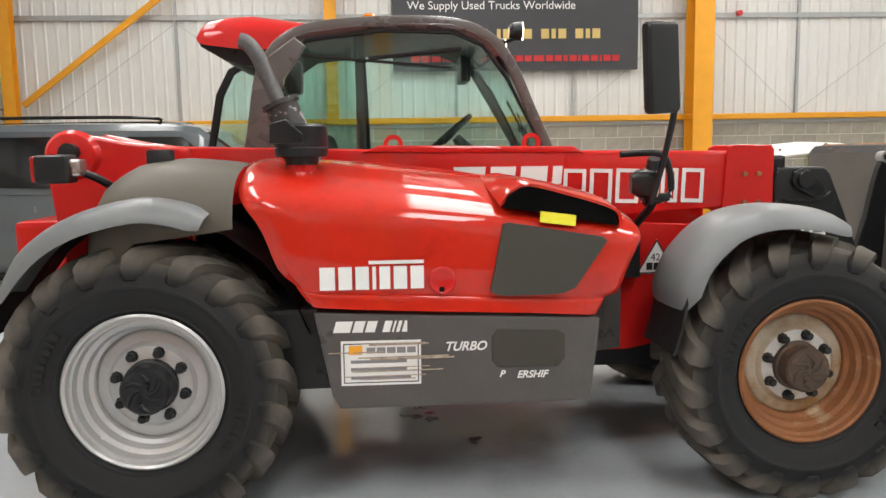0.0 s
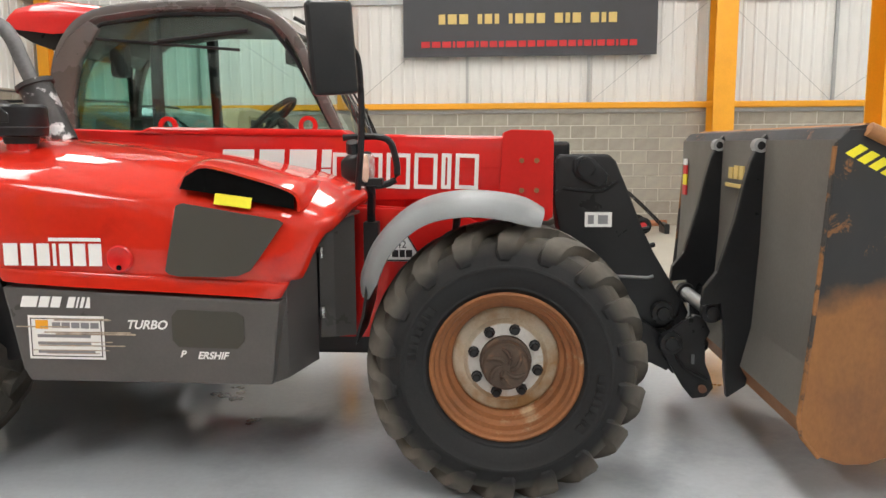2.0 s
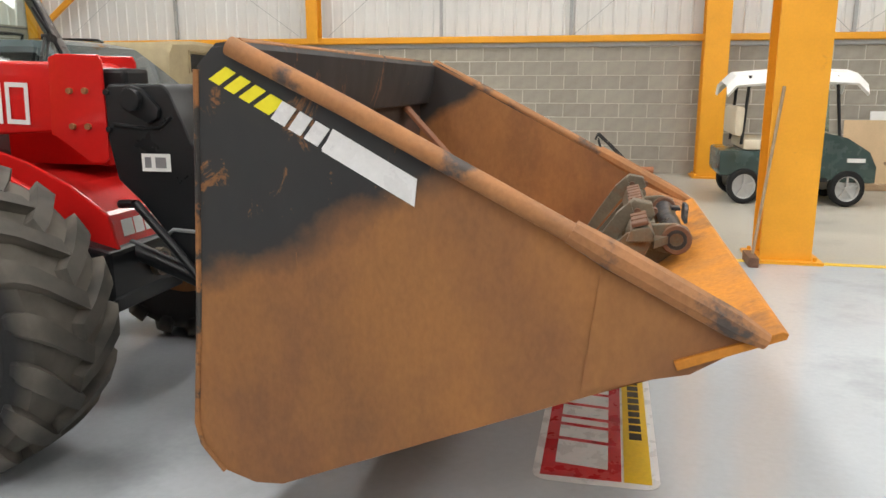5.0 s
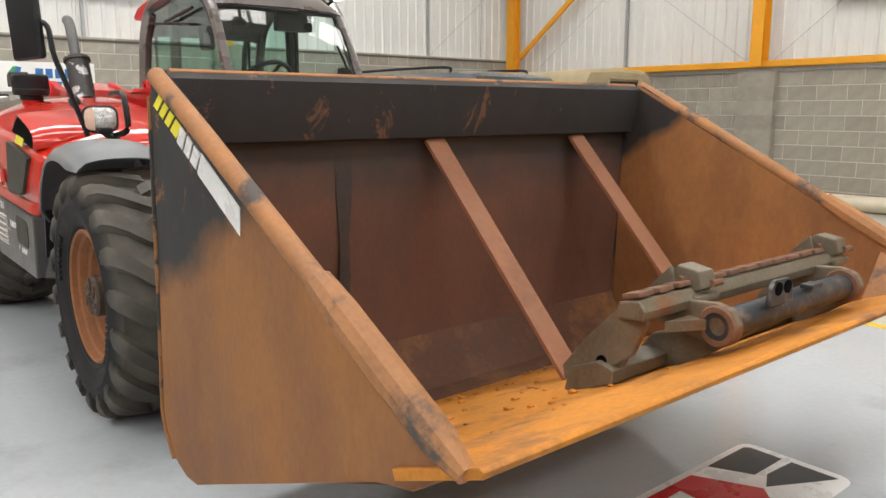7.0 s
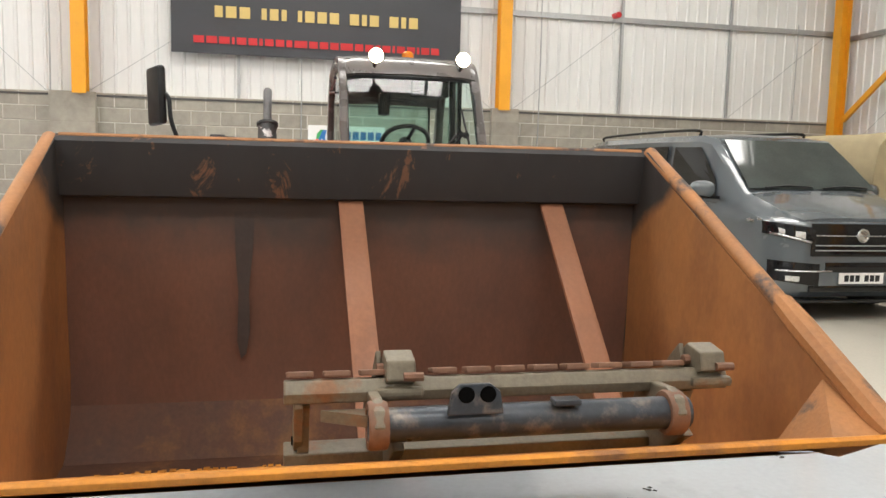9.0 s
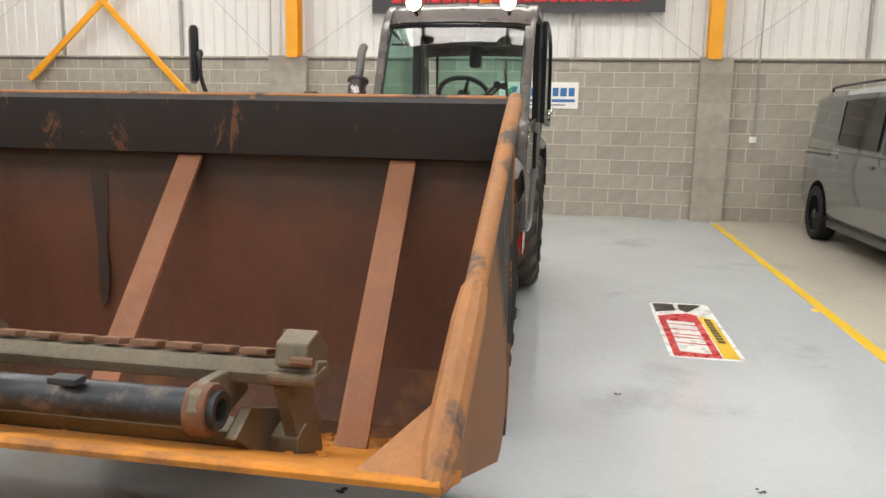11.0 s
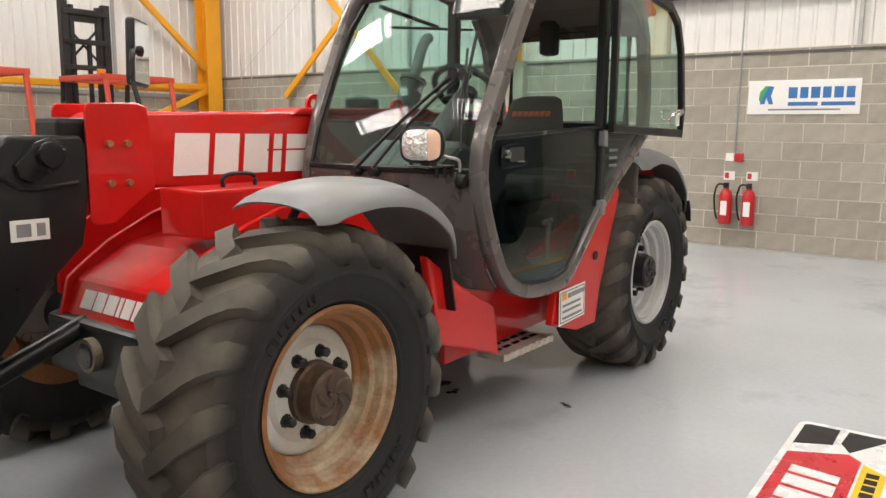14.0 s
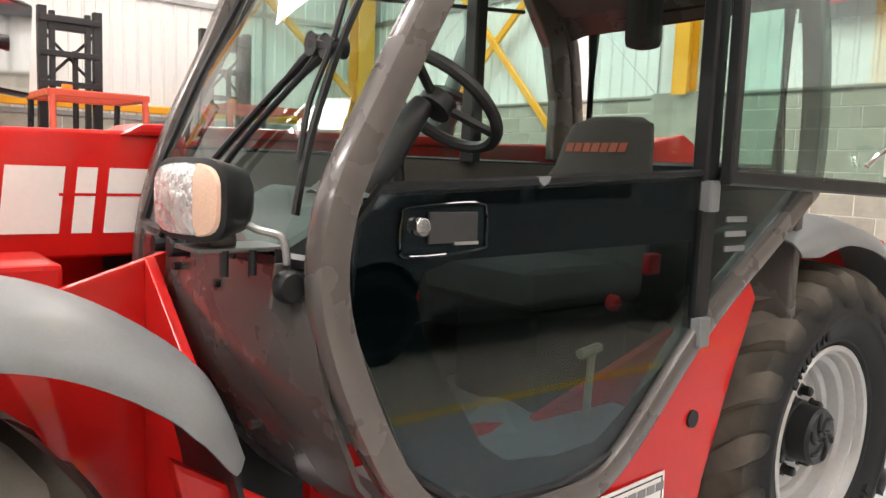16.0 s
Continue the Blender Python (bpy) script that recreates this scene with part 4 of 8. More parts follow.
# front frame: red cheeks and sloping cover
for y0, y1, back_z in ((-0.225, -0.2, 1.19), (0.415, 0.44, 1.27)):
    part("front_cheek", prism([(2.04, back_z), (2.36, 1.165), (2.5, 1.15), (2.66, 1.1), (2.87, 1.0), (3.0, 0.91), (3.05, 0.87), (3.09, 0.72), (3.02, 0.62), (2.04, 0.55)], y0, y1, 0.006), M_RED, T)
part("bulkhead_plate", prism([(0.44, 1.25), (0.68, 1.07), (0.86, 0.93), (0.97, 0.82), (0.97, 0.58), (0.44, 0.55)], 2.095, 2.12, 0.004, "yz"), M_RED, T, "red plate under the cab front")
# no holes are cut: black discs paint the shade inside them
for y_, z_ in ((0.62, 0.95), (0.8, 0.75)):
    part("plate_hole", cyl((2.122, y_, z_), 0.016, 0.004, "x", 12), M_HOLE_SHADE, T)
part("bay_front_panel", thicken(loft([[(1.855, -1.05, z0), (1.9, -0.97, z0), (1.965, -0.68, z0)] for z0 in (0.5, 0.7, 0.9, 1.1, 1.16)]), 0.02), M_DGREY, T, "dark grey engine bay front panel")
part("bay_inner_panel", thicken(loft([[(1.975, -0.67, z0), (2.04, -0.65, z0), (2.13, -0.61, z0)] for z0 in (0.6, 0.8, 1.0, 1.165)]), 0.015), M_DGREY, T, "dark grey hinged engine bay panel")
part("bay_shelf", prism([(1.9, -0.99), (2.1, -0.9), (2.14, -0.47), (1.96, -0.47)], 1.165, 1.18, 0.004, "xy"), M_DGREY, T)
for z_ in (0.72, 1.0):
    part("panel_hinge", cyl((1.985, -0.672, z_), 0.012, 0.05, "z", 8), M_CHROME, T)
part("lamp_post_bracket", box(2.165, 2.235, -0.58, -0.503, 0.93, 1.13, 0.006), M_BLACK, T, "black lamp post bracket")
part("lamp_post", sweep(curve_pts([(2.2, -0.54, 1.1), (2.205, -0.58, 1.18), (2.23, -0.72, 1.28), (2.22, -0.78, 1.33)], 4), 0.02, 8), M_BLACK, T)
part("front_cover", loft([[(x, y, z) for y in (-0.2, 0.0, 0.2, 0.414)] for x, z in ((2.1, 1.03), (2.6, 1.02), (2.79, 0.985), (2.81, 0.975), (3.0, 0.875), (3.02, 0.86), (3.07, 0.71), (3.05, 0.69))]), M_RED, T, "sloping red front cover")
o = part("cover_bars", bars([0.08, 0.066, 0.07, 0.022, 0.058, 0.068, 0.068], 0.075, 0.012, 0.2, 0.003), M_WHITE, T, "row of plain white bars")
o.matrix_basis = frame_of((3.0545, -0.12, 0.76), (0, 1, 0.0), (-0.316, 0, 0.949)) @ Matrix.Translation((0, 0, 0.0))
b = cyl((3.09, 0.05, 0.61), 0.05, 0.1, "x", 18, 0.008)
join(b, prism([(2.85, 0.34), (2.85, 0.69), (3.05, 0.69), (3.06, 0.6), (3.04, 0.42)], -0.2, 0.36, 0.01))
tw = part("tow_block", b, M_BLACK, T)
ring = lathe([(0.052, 0.0), (0.066, 0.0), (0.066, 0.045), (0.052, 0.045)], 24, "x", closed=True)
part("pin_ring", ring, M_OLIVE, tw, "pale worn ring round the tow pin", smooth=True).location = (3.09, 0.05, 0.61)
part("cheek_sticker", box(2.86, 2.93, 0.4405, 0.442, 0.88, 0.95), M_WHITE, T, "small white pictogram sticker")
tb = box(2.28, 2.84, 0.13, 0.40, 1.05, 1.235, 0.012)
o = part("tool_box", tb, M_RED, T, "small red tool box")
part("handle", sweep(curve_pts([(2.5, 0.29, 1.235), (2.5, 0.29, 1.27), (2.54, 0.29, 1.285), (2.62, 0.29, 1.285), (2.66, 0.29, 1.27), (2.66, 0.29, 1.235)], 4), 0.009, 8), M_BLACK, o, smooth=True)

# boom
bm_ = prism([(-0.42, 1.66), (-0.1, 1.6), (1.0, 1.565), (2.98, 1.525), (3.02, 1.5), (3.02, 1.24), (2.3, 1.2), (-0.2, 1.2), (-0.42, 1.3)], -0.19, 0.03, 0.018, seg=3)
o = part("boom", bm_, M_RED, T, "long red telescopic boom", smooth=True)
part("weld_strip", box(-0.1, 2.82, -0.193, 0.033, 1.365, 1.373), M_RED, o)
part("top_step", prism([(0.9, 1.55), (1.0, 1.585), (2.0, 1.565), (2.06, 1.53)], -0.205, 0.045, 0.012), M_RED, o)
for s, y in ((-1, -0.205), (1, 0.034)):
    pl = part("end_plate", prism([(2.82, 1.545), (2.86, 1.56), (3.06, 1.555), (3.075, 1.53), (3.075, 1.12), (3.05, 1.1), (2.98, 1.1), (2.84, 1.2), (2.8, 1.22)], y, y + 0.012, 0.004), M_RED, o)
    bm_ = bmesh.new()
    for x in (2.915, 2.99):
        for z in (1.405, 1.255):
            join(bm_, cyl((x, y + (-0.006 if s < 0 else 0.018), z), 0.014, 0.02, "y", 6))
    part("end_plate_bolts", bm_, M_RUST, o)
for x, y in ((1.07, -0.08), (1.8, -0.02)):
    ring = lathe([(0.028, -0.01), (0.05, -0.01), (0.05, 0.01), (0.028, 0.01)], 20, closed=True)
    ring.transform(Matrix.Translation((x, y - 0.06, 1.59)))
    part("lifting_eye", ring, M_RED, o, smooth=True)
q = part("name_bars", bars([0.17, 0.13, 0.14, 0.05, 0.13, 0.14, 0.13], 0.175, 0.03, 0.1, 0.002), M_WHITE, o, "row of plain white bars")
q.matrix_basis = frame_of((2.71, 0.035, 1.27), (-1, 0, -0.012), (0, 0, 1))
q = part("name_bars", bars([0.165, 0.13, 0.14, 0.05], 0.2, 0.028, 0.08, 0.002), M_WHITE, o, "row of plain white bars")
q.matrix_basis = frame_of((1.36, -0.195, 1.268), (1, 0, -0.012), (0, 0, 1))


def hollow(w, h, t, line):
    """A flat rounded outline."""
    def loop(d):
        r = 0.003 - d * 0.1
        return [(cx + r * math.cos(radians(a0 + k * 30)), cy + r * math.sin(radians(a0 + k * 30))) for cx, cy, a0 in ((w - d - r, h - d - r, 0), (d + r, h - d - r, 90), (d + r, d + r, 180), (w - d - r, d + r, 270)) for k in range(4)]
    out, inn = loop(0), loop(line)
    return loft([[(x_, y_, z_) for x_, y_ in ring_] for z_, ring_ in ((0, out), (t, out), (t, inn), (0, inn))], closed=True)


u_ = 1.945
for w_ in (0.118, 0.118, 0.122, 0.118, 0.05, 0.118):
    q = part("name_outline", hollow(w_, 0.18, 0.002, 0.02), M_WHITE, o)
    q.matrix_basis = frame_of((u_, -0.195, 1.27 - (u_ - 1.945) * 0.012), (1, 0, -0.012), (0.06, 0, 1))
    u_ += w_ + 0.021
# boom pivot at the rear
pp = part("boom_pivot", prism([(-0.555, 1.5), (-0.535, 1.63), (-0.44, 1.67), (-0.2, 1.62), (0.1, 1.58), (0.1, 1.1), (-0.48, 0.9)], -0.42, -0.36, 0.015), M_RED, T, "red boom pivot plate")
part("boom_pivot", prism([(-0.555, 1.5), (-0.535, 1.63), (-0.44, 1.67), (-0.2, 1.62), (0.1, 1.58), (0.1, 1.1), (-0.48, 0.9)], 0.05, 0.1, 0.015), M_RED, T, "red boom pivot plate")
part("pivot_boss", loft([[(-0.425 + r * math.cos(a), y, 1.56 + r * math.sin(a) * 0.9) for a in [k * math.pi / 12 for k in range(24)]] for y, r in ((-0.42, 0.13), (-0.445, 0.11), (-0.45, 0.09))], closed=True, caps=True), M_RED, pp, smooth=True)
part("pivot_pin", cyl((-0.425, -0.46, 1.57), 0.045, 0.06, "y", 20, 0.008), M_BLACK, pp, smooth=True)
part("rear_frame", box(-0.75, 0.0, -0.36, 0.9, 0.7, 1.25, 0.03), M_RED, T, "red rear frame and counterweight")

# bonnet: skin through cross sections
def bonnet_row(x, zt, ys, zs, zb, xs_, sh):
    """x: station on top; xs_: how far the bottom lies from it; ys: outermost y."""
    pts = []
    def across(f_):
        return -0.28 + (ys + 0.28) * f_
    k_ = min(1.0, (zt - zs) / 0.18)
    for y, z, f in ((-0.28, zt, 0), (across(0.28), zt - 0.004 * k_, 0), (across(0.54), zt - 0.028 * k_, 0.02), (across(0.77), zt - 0.08 * k_, 0.05), (across(0.91), zt - 0.135 * k_, 0.13), (ys + 0.018, zs, 0.25), (ys, zs - 0.08, 0.43), (ys - 0.004, (zs + zb) / 2 - 0.05, 0.63), (ys + 0.008, zb + 0.07, 0.84), (ys + 0.0, zb + 0.055, 0.87), (ys - 0.004, zb, 1.0)):
        pts.append((x + xs_ * f, y, z))
    return pts


def fair(rows_, nu, nv):
    """A smooth skin through a net of points."""
    fine_rows = [curve_pts(r, nu) for r in rows_]
    cols = [curve_pts([r[k] for r in fine_rows], nv) for k in range(len(fine_rows[0]))]
    return loft([[c[k] for c in cols] for k in range(len(cols[0]))])


rows = [bonnet_row(0.40, 1.50, -1.05, 1.32, 0.95, 0.30, 0), bonnet_row(0.43, 1.525, -1.06, 1.34, 0.94, 0.29, 0), bonnet_row(0.52, 1.535, -1.075, 1.35, 0.93, 0.22, 0),
        bonnet_row(0.8, 1.52, -1.09, 1.33, 0.92, 0.1, 0), bonnet_row(1.15, 1.485, -1.09, 1.30, 0.905, 0.02, 0), bonnet_row(1.5, 1.435, -1.085, 1.265, 0.89, -0.04, 0),
        bonnet_row(1.78, 1.385, -1.08, 1.235, 0.877, -0.09, 0), bonnet_row(1.95, 1.345, -1.075, 1.215, 0.868, -0.14, 0), bonnet_row(2.05, 1.305, -1.065, 1.19, 0.863, -0.2, 0),
        bonnet_row(2.12, 1.265, -1.05, 1.17, 0.861, -0.235, 0), bonnet_row(2.14, 1.23, -1.025, 1.14, 0.862, -0.245, 0), bonnet_row(2.125, 1.195, -1.0, 1.11, 0.864, -0.24, 0), bonnet_row(2.07, 1.18, -0.985, 1.1, 0.866, -0.2, 0)]
b = fair(rows, 3, 4)
bn = part("bonnet", b, M_BONNET, T, "glossy red engine bonnet with scuffs", smooth=True)
# air scoop: raised lip over a black sheet that paints the mouth's shade
b = fair([[(1.46, -0.62, 1.43), (1.46, -0.85, 1.39), (1.475, -0.99, 1.35), (1.485, -1.06, 1.325)], [(1.52, -0.62, 1.445), (1.52, -0.86, 1.43), (1.53, -1.0, 1.405), (1.535, -1.058, 1.385)],
          [(1.6, -0.62, 1.435), (1.6, -0.87, 1.435), (1.605, -1.0, 1.425), (1.61, -1.06, 1.41)], [(1.78, -0.62, 1.39), (1.78, -0.87, 1.395), (1.785, -1.0, 1.38), (1.79, -1.06, 1.365)],
          [(1.94, -0.62, 1.345), (1.94, -0.87, 1.345), (1.945, -1.0, 1.33), (1.95, -1.062, 1.312)], [(1.995, -0.62, 1.31), (1.995, -0.87, 1.3), (1.995, -1.0, 1.28), (1.99, -1.066, 1.27)], [(2.01, -0.62, 1.26), (2.01, -0.87, 1.25), (2.0, -1.0, 1.235), (1.99, -1.064, 1.222)]], 4, 4)
thicken(b, 0.012)
sc = part("air_scoop", b, M_BONNET, bn, "raised red air scoop", smooth=True)
part("scoop_mouth", loft([[(1.5, -1.072, 1.315), (1.525, -1.05, 1.385)], [(1.61, -1.075, 1.3), (1.61, -1.05, 1.408)], [(1.79, -1.075, 1.265), (1.79, -1.05, 1.362)], [(1.97, -1.07, 1.232), (1.965, -1.052, 1.3)]]), M_HOLE_SHADE, bn, "near-black sheet standing for the shade in the air intake")
part("bonnet_grille", thicken(loft([[(1.495, -1.106, 1.25), (1.44, -1.112, 0.985), (1.455, -1.112, 0.97)], [(1.515, -1.106, 1.258), (1.48, -1.112, 0.97), (1.49, -1.112, 0.962)], [(1.72, -1.103, 1.222), (1.66, -1.11, 0.97), (1.66, -1.11, 0.96)], [(1.905, -1.094, 1.19), (1.76, -1.106, 0.985), (1.74, -1.106, 0.964)], [(1.925, -1.092, 1.175), (1.83, -1.1, 1.04), (1.79, -1.102, 0.985)]]), 0.03), M_MESH, bn, "dark perforated grille")
o = part("warning_sticker", prism([(0, 0), (0.15, 0), (0.15, 0.045), (0, 0.045)], 0, 0.002, plane="xy"), M_STICKER_Y, bn, "yellow warning sticker")
o.matrix_basis = frame_of((1.645, -1.088, 1.255), (1, 0.02, -0.16), (0.1, 0.25, 1))
o = part("name_bars", wide_bars([0.085, 0.075, 0.075, 0.02, 0.06, 0.075, 0.075], 0.092, 0.02, 0.415), M_WHITE, bn, "row of plain white bars")
o.matrix_basis = frame_of((0.756, -1.101, 1.003), (1, 0, -0.01), (0, 0, 1))
o = part("name_rule", box(0, 0.22, 0, 0.014, 0, 0.002), M_WHITE, bn)
o.matrix_basis = frame_of((0.952, -1.101, 1.104), (1, 0, -0.01), (0, 0, 1))
part("bonnet_latch", lathe([(0.058, -1.098), (0.05, -1.104), (0.045, -1.101), (0.0, -1.099)], 20), M_RED, bn, smooth=True).location = (1.245, 0, 1.03)
# black disc on the skin, in place of a shaded hole
part("latch_hole", cyl((1.243, -1.1, 0.995), 0.011, 0.01, "y", 10), M_HOLE_SHADE, bn)

# lower side panel
lp = part("side_panel", prism([(0.725, 0.91), (1.9, 0.852), (1.86, 0.50), (0.82, 0.505), (0.79, 0.56)], -1.085, -0.95, 0.012), M_DGREY, T, "scratched dark grey side panel")
part("panel_grille", prism([(1.47, 0.82), (1.72, 0.81), (1.75, 0.79), (1.75, 0.69), (1.72, 0.655), (1.47, 0.66), (1.445, 0.69), (1.445, 0.79)], -1.089, -1.08, 0.002), M_MESH, lp)
text_mesh("TURBO", 0.052, frame_of((1.25, -1.088, 0.737), (1, 0, -0.02), (0, 0, 1)), M_WHITE, lp, shear=0.3, bold=0.0012)
text_mesh("P", 0.04, frame_of((1.475, -1.088, 0.618), (1, 0, -0.02), (0, 0, 1)), M_WHITE, lp, shear=0.3, bold=0.0008)
text_mesh("ERSHIF", 0.042, frame_of((1.548, -1.088, 0.612), (1, 0, -0.02), (0, 0, 1)), M_WHITE, lp, shear=0.3, bold=0.0012)
o = part("model_bars", bars([0.068, 0.042, 0.04, -0.012, 0.03, 0.008, 0.014, 0.026, 0.006, 0.03, -0.01, 0.034, 0.008, 0.028, 0.012, 0.036, 0.04, 0.038, 0.036], 0.046, 0.009, 0.3, 0.003), M_WHITE, lp, "flaking row of plain white bars")
o.matrix_basis = frame_of((0.80, -1.088, 0.826), (1, 0, -0.03), (0, 0, 1))


def dealer_sign(parent, m, w, h):
    s = part("dealer_sticker", box(0, w, 0, h, 0, 0.003), M_WHITE, parent, "white sticker with plain dark bars")
    s.matrix_basis = m
    q = part("sticker_frame", join(join(box(0.01, w - 0.01, 0.01, 0.014, 0.003, 0.004), box(0.01, w - 0.01, h - 0.014, h - 0.01, 0.003, 0.004)), join(box(0.01, 0.014, 0.014, h - 0.014, 0.003, 0.004), box(w - 0.014, w - 0.01, 0.014, h - 0.014, 0.003, 0.004))), M_BLACK, s)
    part("sticker_mark", box(0.03 * w / 0.3, 0.08 * w / 0.3, h * 0.7, h * 0.9, 0.003, 0.005), M_STEEL_Y, s)
    b = bars([0.035] * 5, h * 0.13, 0.006, 0, 0.002)
    b.transform(Matrix.Translation((w * 0.32, h * 0.72, 0.004)))
    for k, ww in ((0.5, 0.7), (0.33, 0.7), (0.14, 0.75)):
        c_ = bars([w * ww], h * 0.07, 0, 0, 0.002)
        c_.transform(Matrix.Translation((w * 0.12, h * k, 0.004)))
        join(b, c_)
    part("sticker_bars", b, M_MIDGREY, s)
    return s


dealer_sign(lp, frame_of((0.828, -1.087, 0.605), (1, 0, -0.02), (0, 0, 1)), 0.325, 0.185)
b = bmesh.new()
for i in range(9):
    z = 0.62 + 0.02 * i + random.uniform(-0.01, 0.01)
    x = random.uniform(0.76, 0.95)
    join(b, box(x, x + random.uniform(0.1, 0.4), -1.0915, -1.0895, z, z + random.uniform(0.002, 0.007)))
part("scrape_marks", b, M_SCRAPE, lp, "bare scraped lines")

# rear hood of dark plastic and wheel arch
rows = []
for x, zt, zb in ((-0.17, 1.30, 1.0), (-0.15, 1.42, 1.05), (-0.09, 1.49, 1.1), (0.02, 1.53, 1.2), (0.2, 1.53, 1.22), (0.41, 1.505, 1.25)):
    rows.append([(x, -0.36, zt), (x, -0.6, zt - 0.005), (x, -0.8, zt - 0.03), (x, -0.93, zt - 0.08), (x, -1.0, zt - 0.16), (x, -1.02, zb)])
b = loft(rows)
bmesh.ops.subdivide_edges(b, edges=b.edges[:], cuts=1, use_grid_fill=True, smooth=0.7)
rh = part("rear_hood", b, M_HOOD, T, "dusty dark grey plastic rear hood", smooth=True)
part("rear_hood_face", loft([[(-0.17, -0.36, 1.3), (-0.17, -1.02, 1.0)], [(-0.15, -0.36, 0.85), (-0.15, -1.0, 0.85)]]), M_HOOD, rh)
b = lathe([(0.06, 0), (0.06, 0.05), (0.056, 0.06), (0, 0.062)], 24, "z")
part("filler_cap", b, M_BLACK, rh, smooth=True).location = (0.03, -0.62, 1.515)
arch = [[(0.02 + 0.7 * math.cos(a), y, 0.615 + 0.7 * math.sin(a)) for a in [radians(15 + k * 15) for k in range(11)]] for y in (-0.98, -0.42)]
part("wheel_arch", loft(arch), M_VOIDPL, T, "black plastic inner wheel arch", smooth=True)
part("arch_wall", prism([(0.1, 1.28), (0.46, 1.34), (0.72, 0.93), (0.78, 0.5), (0.3, 0.5)], -0.45, -0.42), M_VOIDPL, T)


# mudguards
def mudguard(name, path, y0, y1, m, lip=0.055, crown=0.05):
    pts = curve_pts([(x, 0, z) for x, z in path], 6)
    secs = []
    n = len(pts)
    sg = 1 if y1 > y0 else -1
    for i, p in enumerate(pts):
        d = (pts[min(i + 1, n - 1)] - pts[max(i - 1, 0)]).normalized()
        nn = Vector((-d.z, 0, d.x))
        if nn.dot(Vector((p.x - (2.81 if p.x > 1.4 else 0.02), 0, p.z - 0.615))) < 0:
            nn = -nn
        f = i / (n - 1)
        ends = min(1, 6 * (1 - f), 6 * f + 0.4)
        row = []
        for v, off in [(k / 12, crown * (1 - abs(k / 6 - 1) ** 2.6) - 0.012) for k in range(12)] + [(0.965, -0.02), (0.99, -0.034), (1.0, -lip)]:
            q = p + nn * off * (0.5 + 0.5 * ends)
            row.append((q.x, y0 + (y1 - y0) * (0.5 + (v - 0.5) * (0.78 + 0.22 * ends)), q.z))
        secs.append(row)
    b = loft(secs)
    thicken(b, 0.008)
    return part(name, b, m, T, "weathered grey plastic mudguard", smooth=True)


mudguard("mudguard", [(0.31, 1.29), (0.2, 1.33), (0.04, 1.345), (-0.2, 1.285), (-0.38, 1.17), (-0.5, 1.0)], -0.82, -1.13, M_GREY)
mudguard("mudguard", [(0.4, 1.285), (0.25, 1.32), (0.08, 1.33), (-0.18, 1.27), (-0.36, 1.13), (-0.47, 0.95)], 0.75, 1.13, M_GREY)
FG = [(2.95, 1.21), (2.82, 1.25), (2.62, 1.265), (2.42, 1.23), (2.24, 1.12), (2.15, 0.98)]
FG_R = [(2.97, 1.2), (2.84, 1.245), (2.64, 1.26), (2.46, 1.215), (2.32, 1.09), (2.255, 0.95), (2.24, 0.87)]
for sg in (-1, 1):
    mudguard("mudguard", FG if sg > 0 else FG_R, sg * 0.68, sg * 1.13, M_GREY)
    fl = [(2.175, 1.0), (2.15, 0.9), (2.135, 0.82), (2.115, 0.74)] if sg > 0 else [(2.27, 0.93), (2.25, 0.8), (2.215, 0.68)]
    part("mud_flap", thicken(loft([[(x - 0.005, sg * 0.74, z), (x, sg * 0.9, z), (x, sg * (1.04 if sg > 0 else 1.1), z)] for x, z in fl]), 0.01), M_BLACK, T, "black rubber mud flap", smooth=True)
    part("mudguard_stay", sweep([(2.56, sg * 0.44, 1.0), (2.6, sg * 0.6, 1.1), (2.62, sg * 0.72, 1.255)], 0.018, 8), M_BLACK, T, smooth=True)
part("mud_flap", thicken(loft([[(x, 0.9, z), (x - 0.005, 1.02, z), (x, 1.12, z)] for x, z in ((-0.43, 1.02), (-0.465, 0.95), (-0.475, 0.88))]), 0.01), M_BLACK, T, "black rubber mud flap", smooth=True)
part("side_frame", prism([(2.02, 0.9), (2.02, 1.2), (2.6, 1.17), (2.95, 1.0), (2.95, 0.75), (2.5, 0.62), (2.2, 0.56), (2.02, 0.56)], -0.50, -0.47, 0.006), M_RED, T, "red frame plate behind the front wheel")
tri_ = part("warning_triangle", prism([(-0.1, 0), (0.1, 0), (0, 0.17)], -0.002, 0.0, 0, "xz"), M_WHITE, T, "white triangular warning sticker")
tri_.matrix_basis = Matrix.Translation((2.34, -0.503, 0.935))
part("triangle_border", join(join(sweep([(-0.095, -0.004, 0.005), (0.095, -0.004, 0.005)], 0.004, 4), sweep([(-0.095, -0.004, 0.005), (0, -0.004, 0.165)], 0.004, 4)), sweep([(0.095, -0.004, 0.005), (0, -0.004, 0.165)], 0.004, 4)), M_BLACK, tri_)
text_mesh("42", 0.05, frame_of((-0.03, -0.003, 0.065), (1, 0, 0), (0, 0, 1)), M_BLACK, tri_)
o = part("code_bars", bars([0.03, 0.025, 0.03], 0.035, 0.006, 0, 0.002), M_BLACK, tri_)
o.matrix_basis = frame_of((-0.05, -0.003, 0.02), (1, 0, 0), (0, 0, 1))
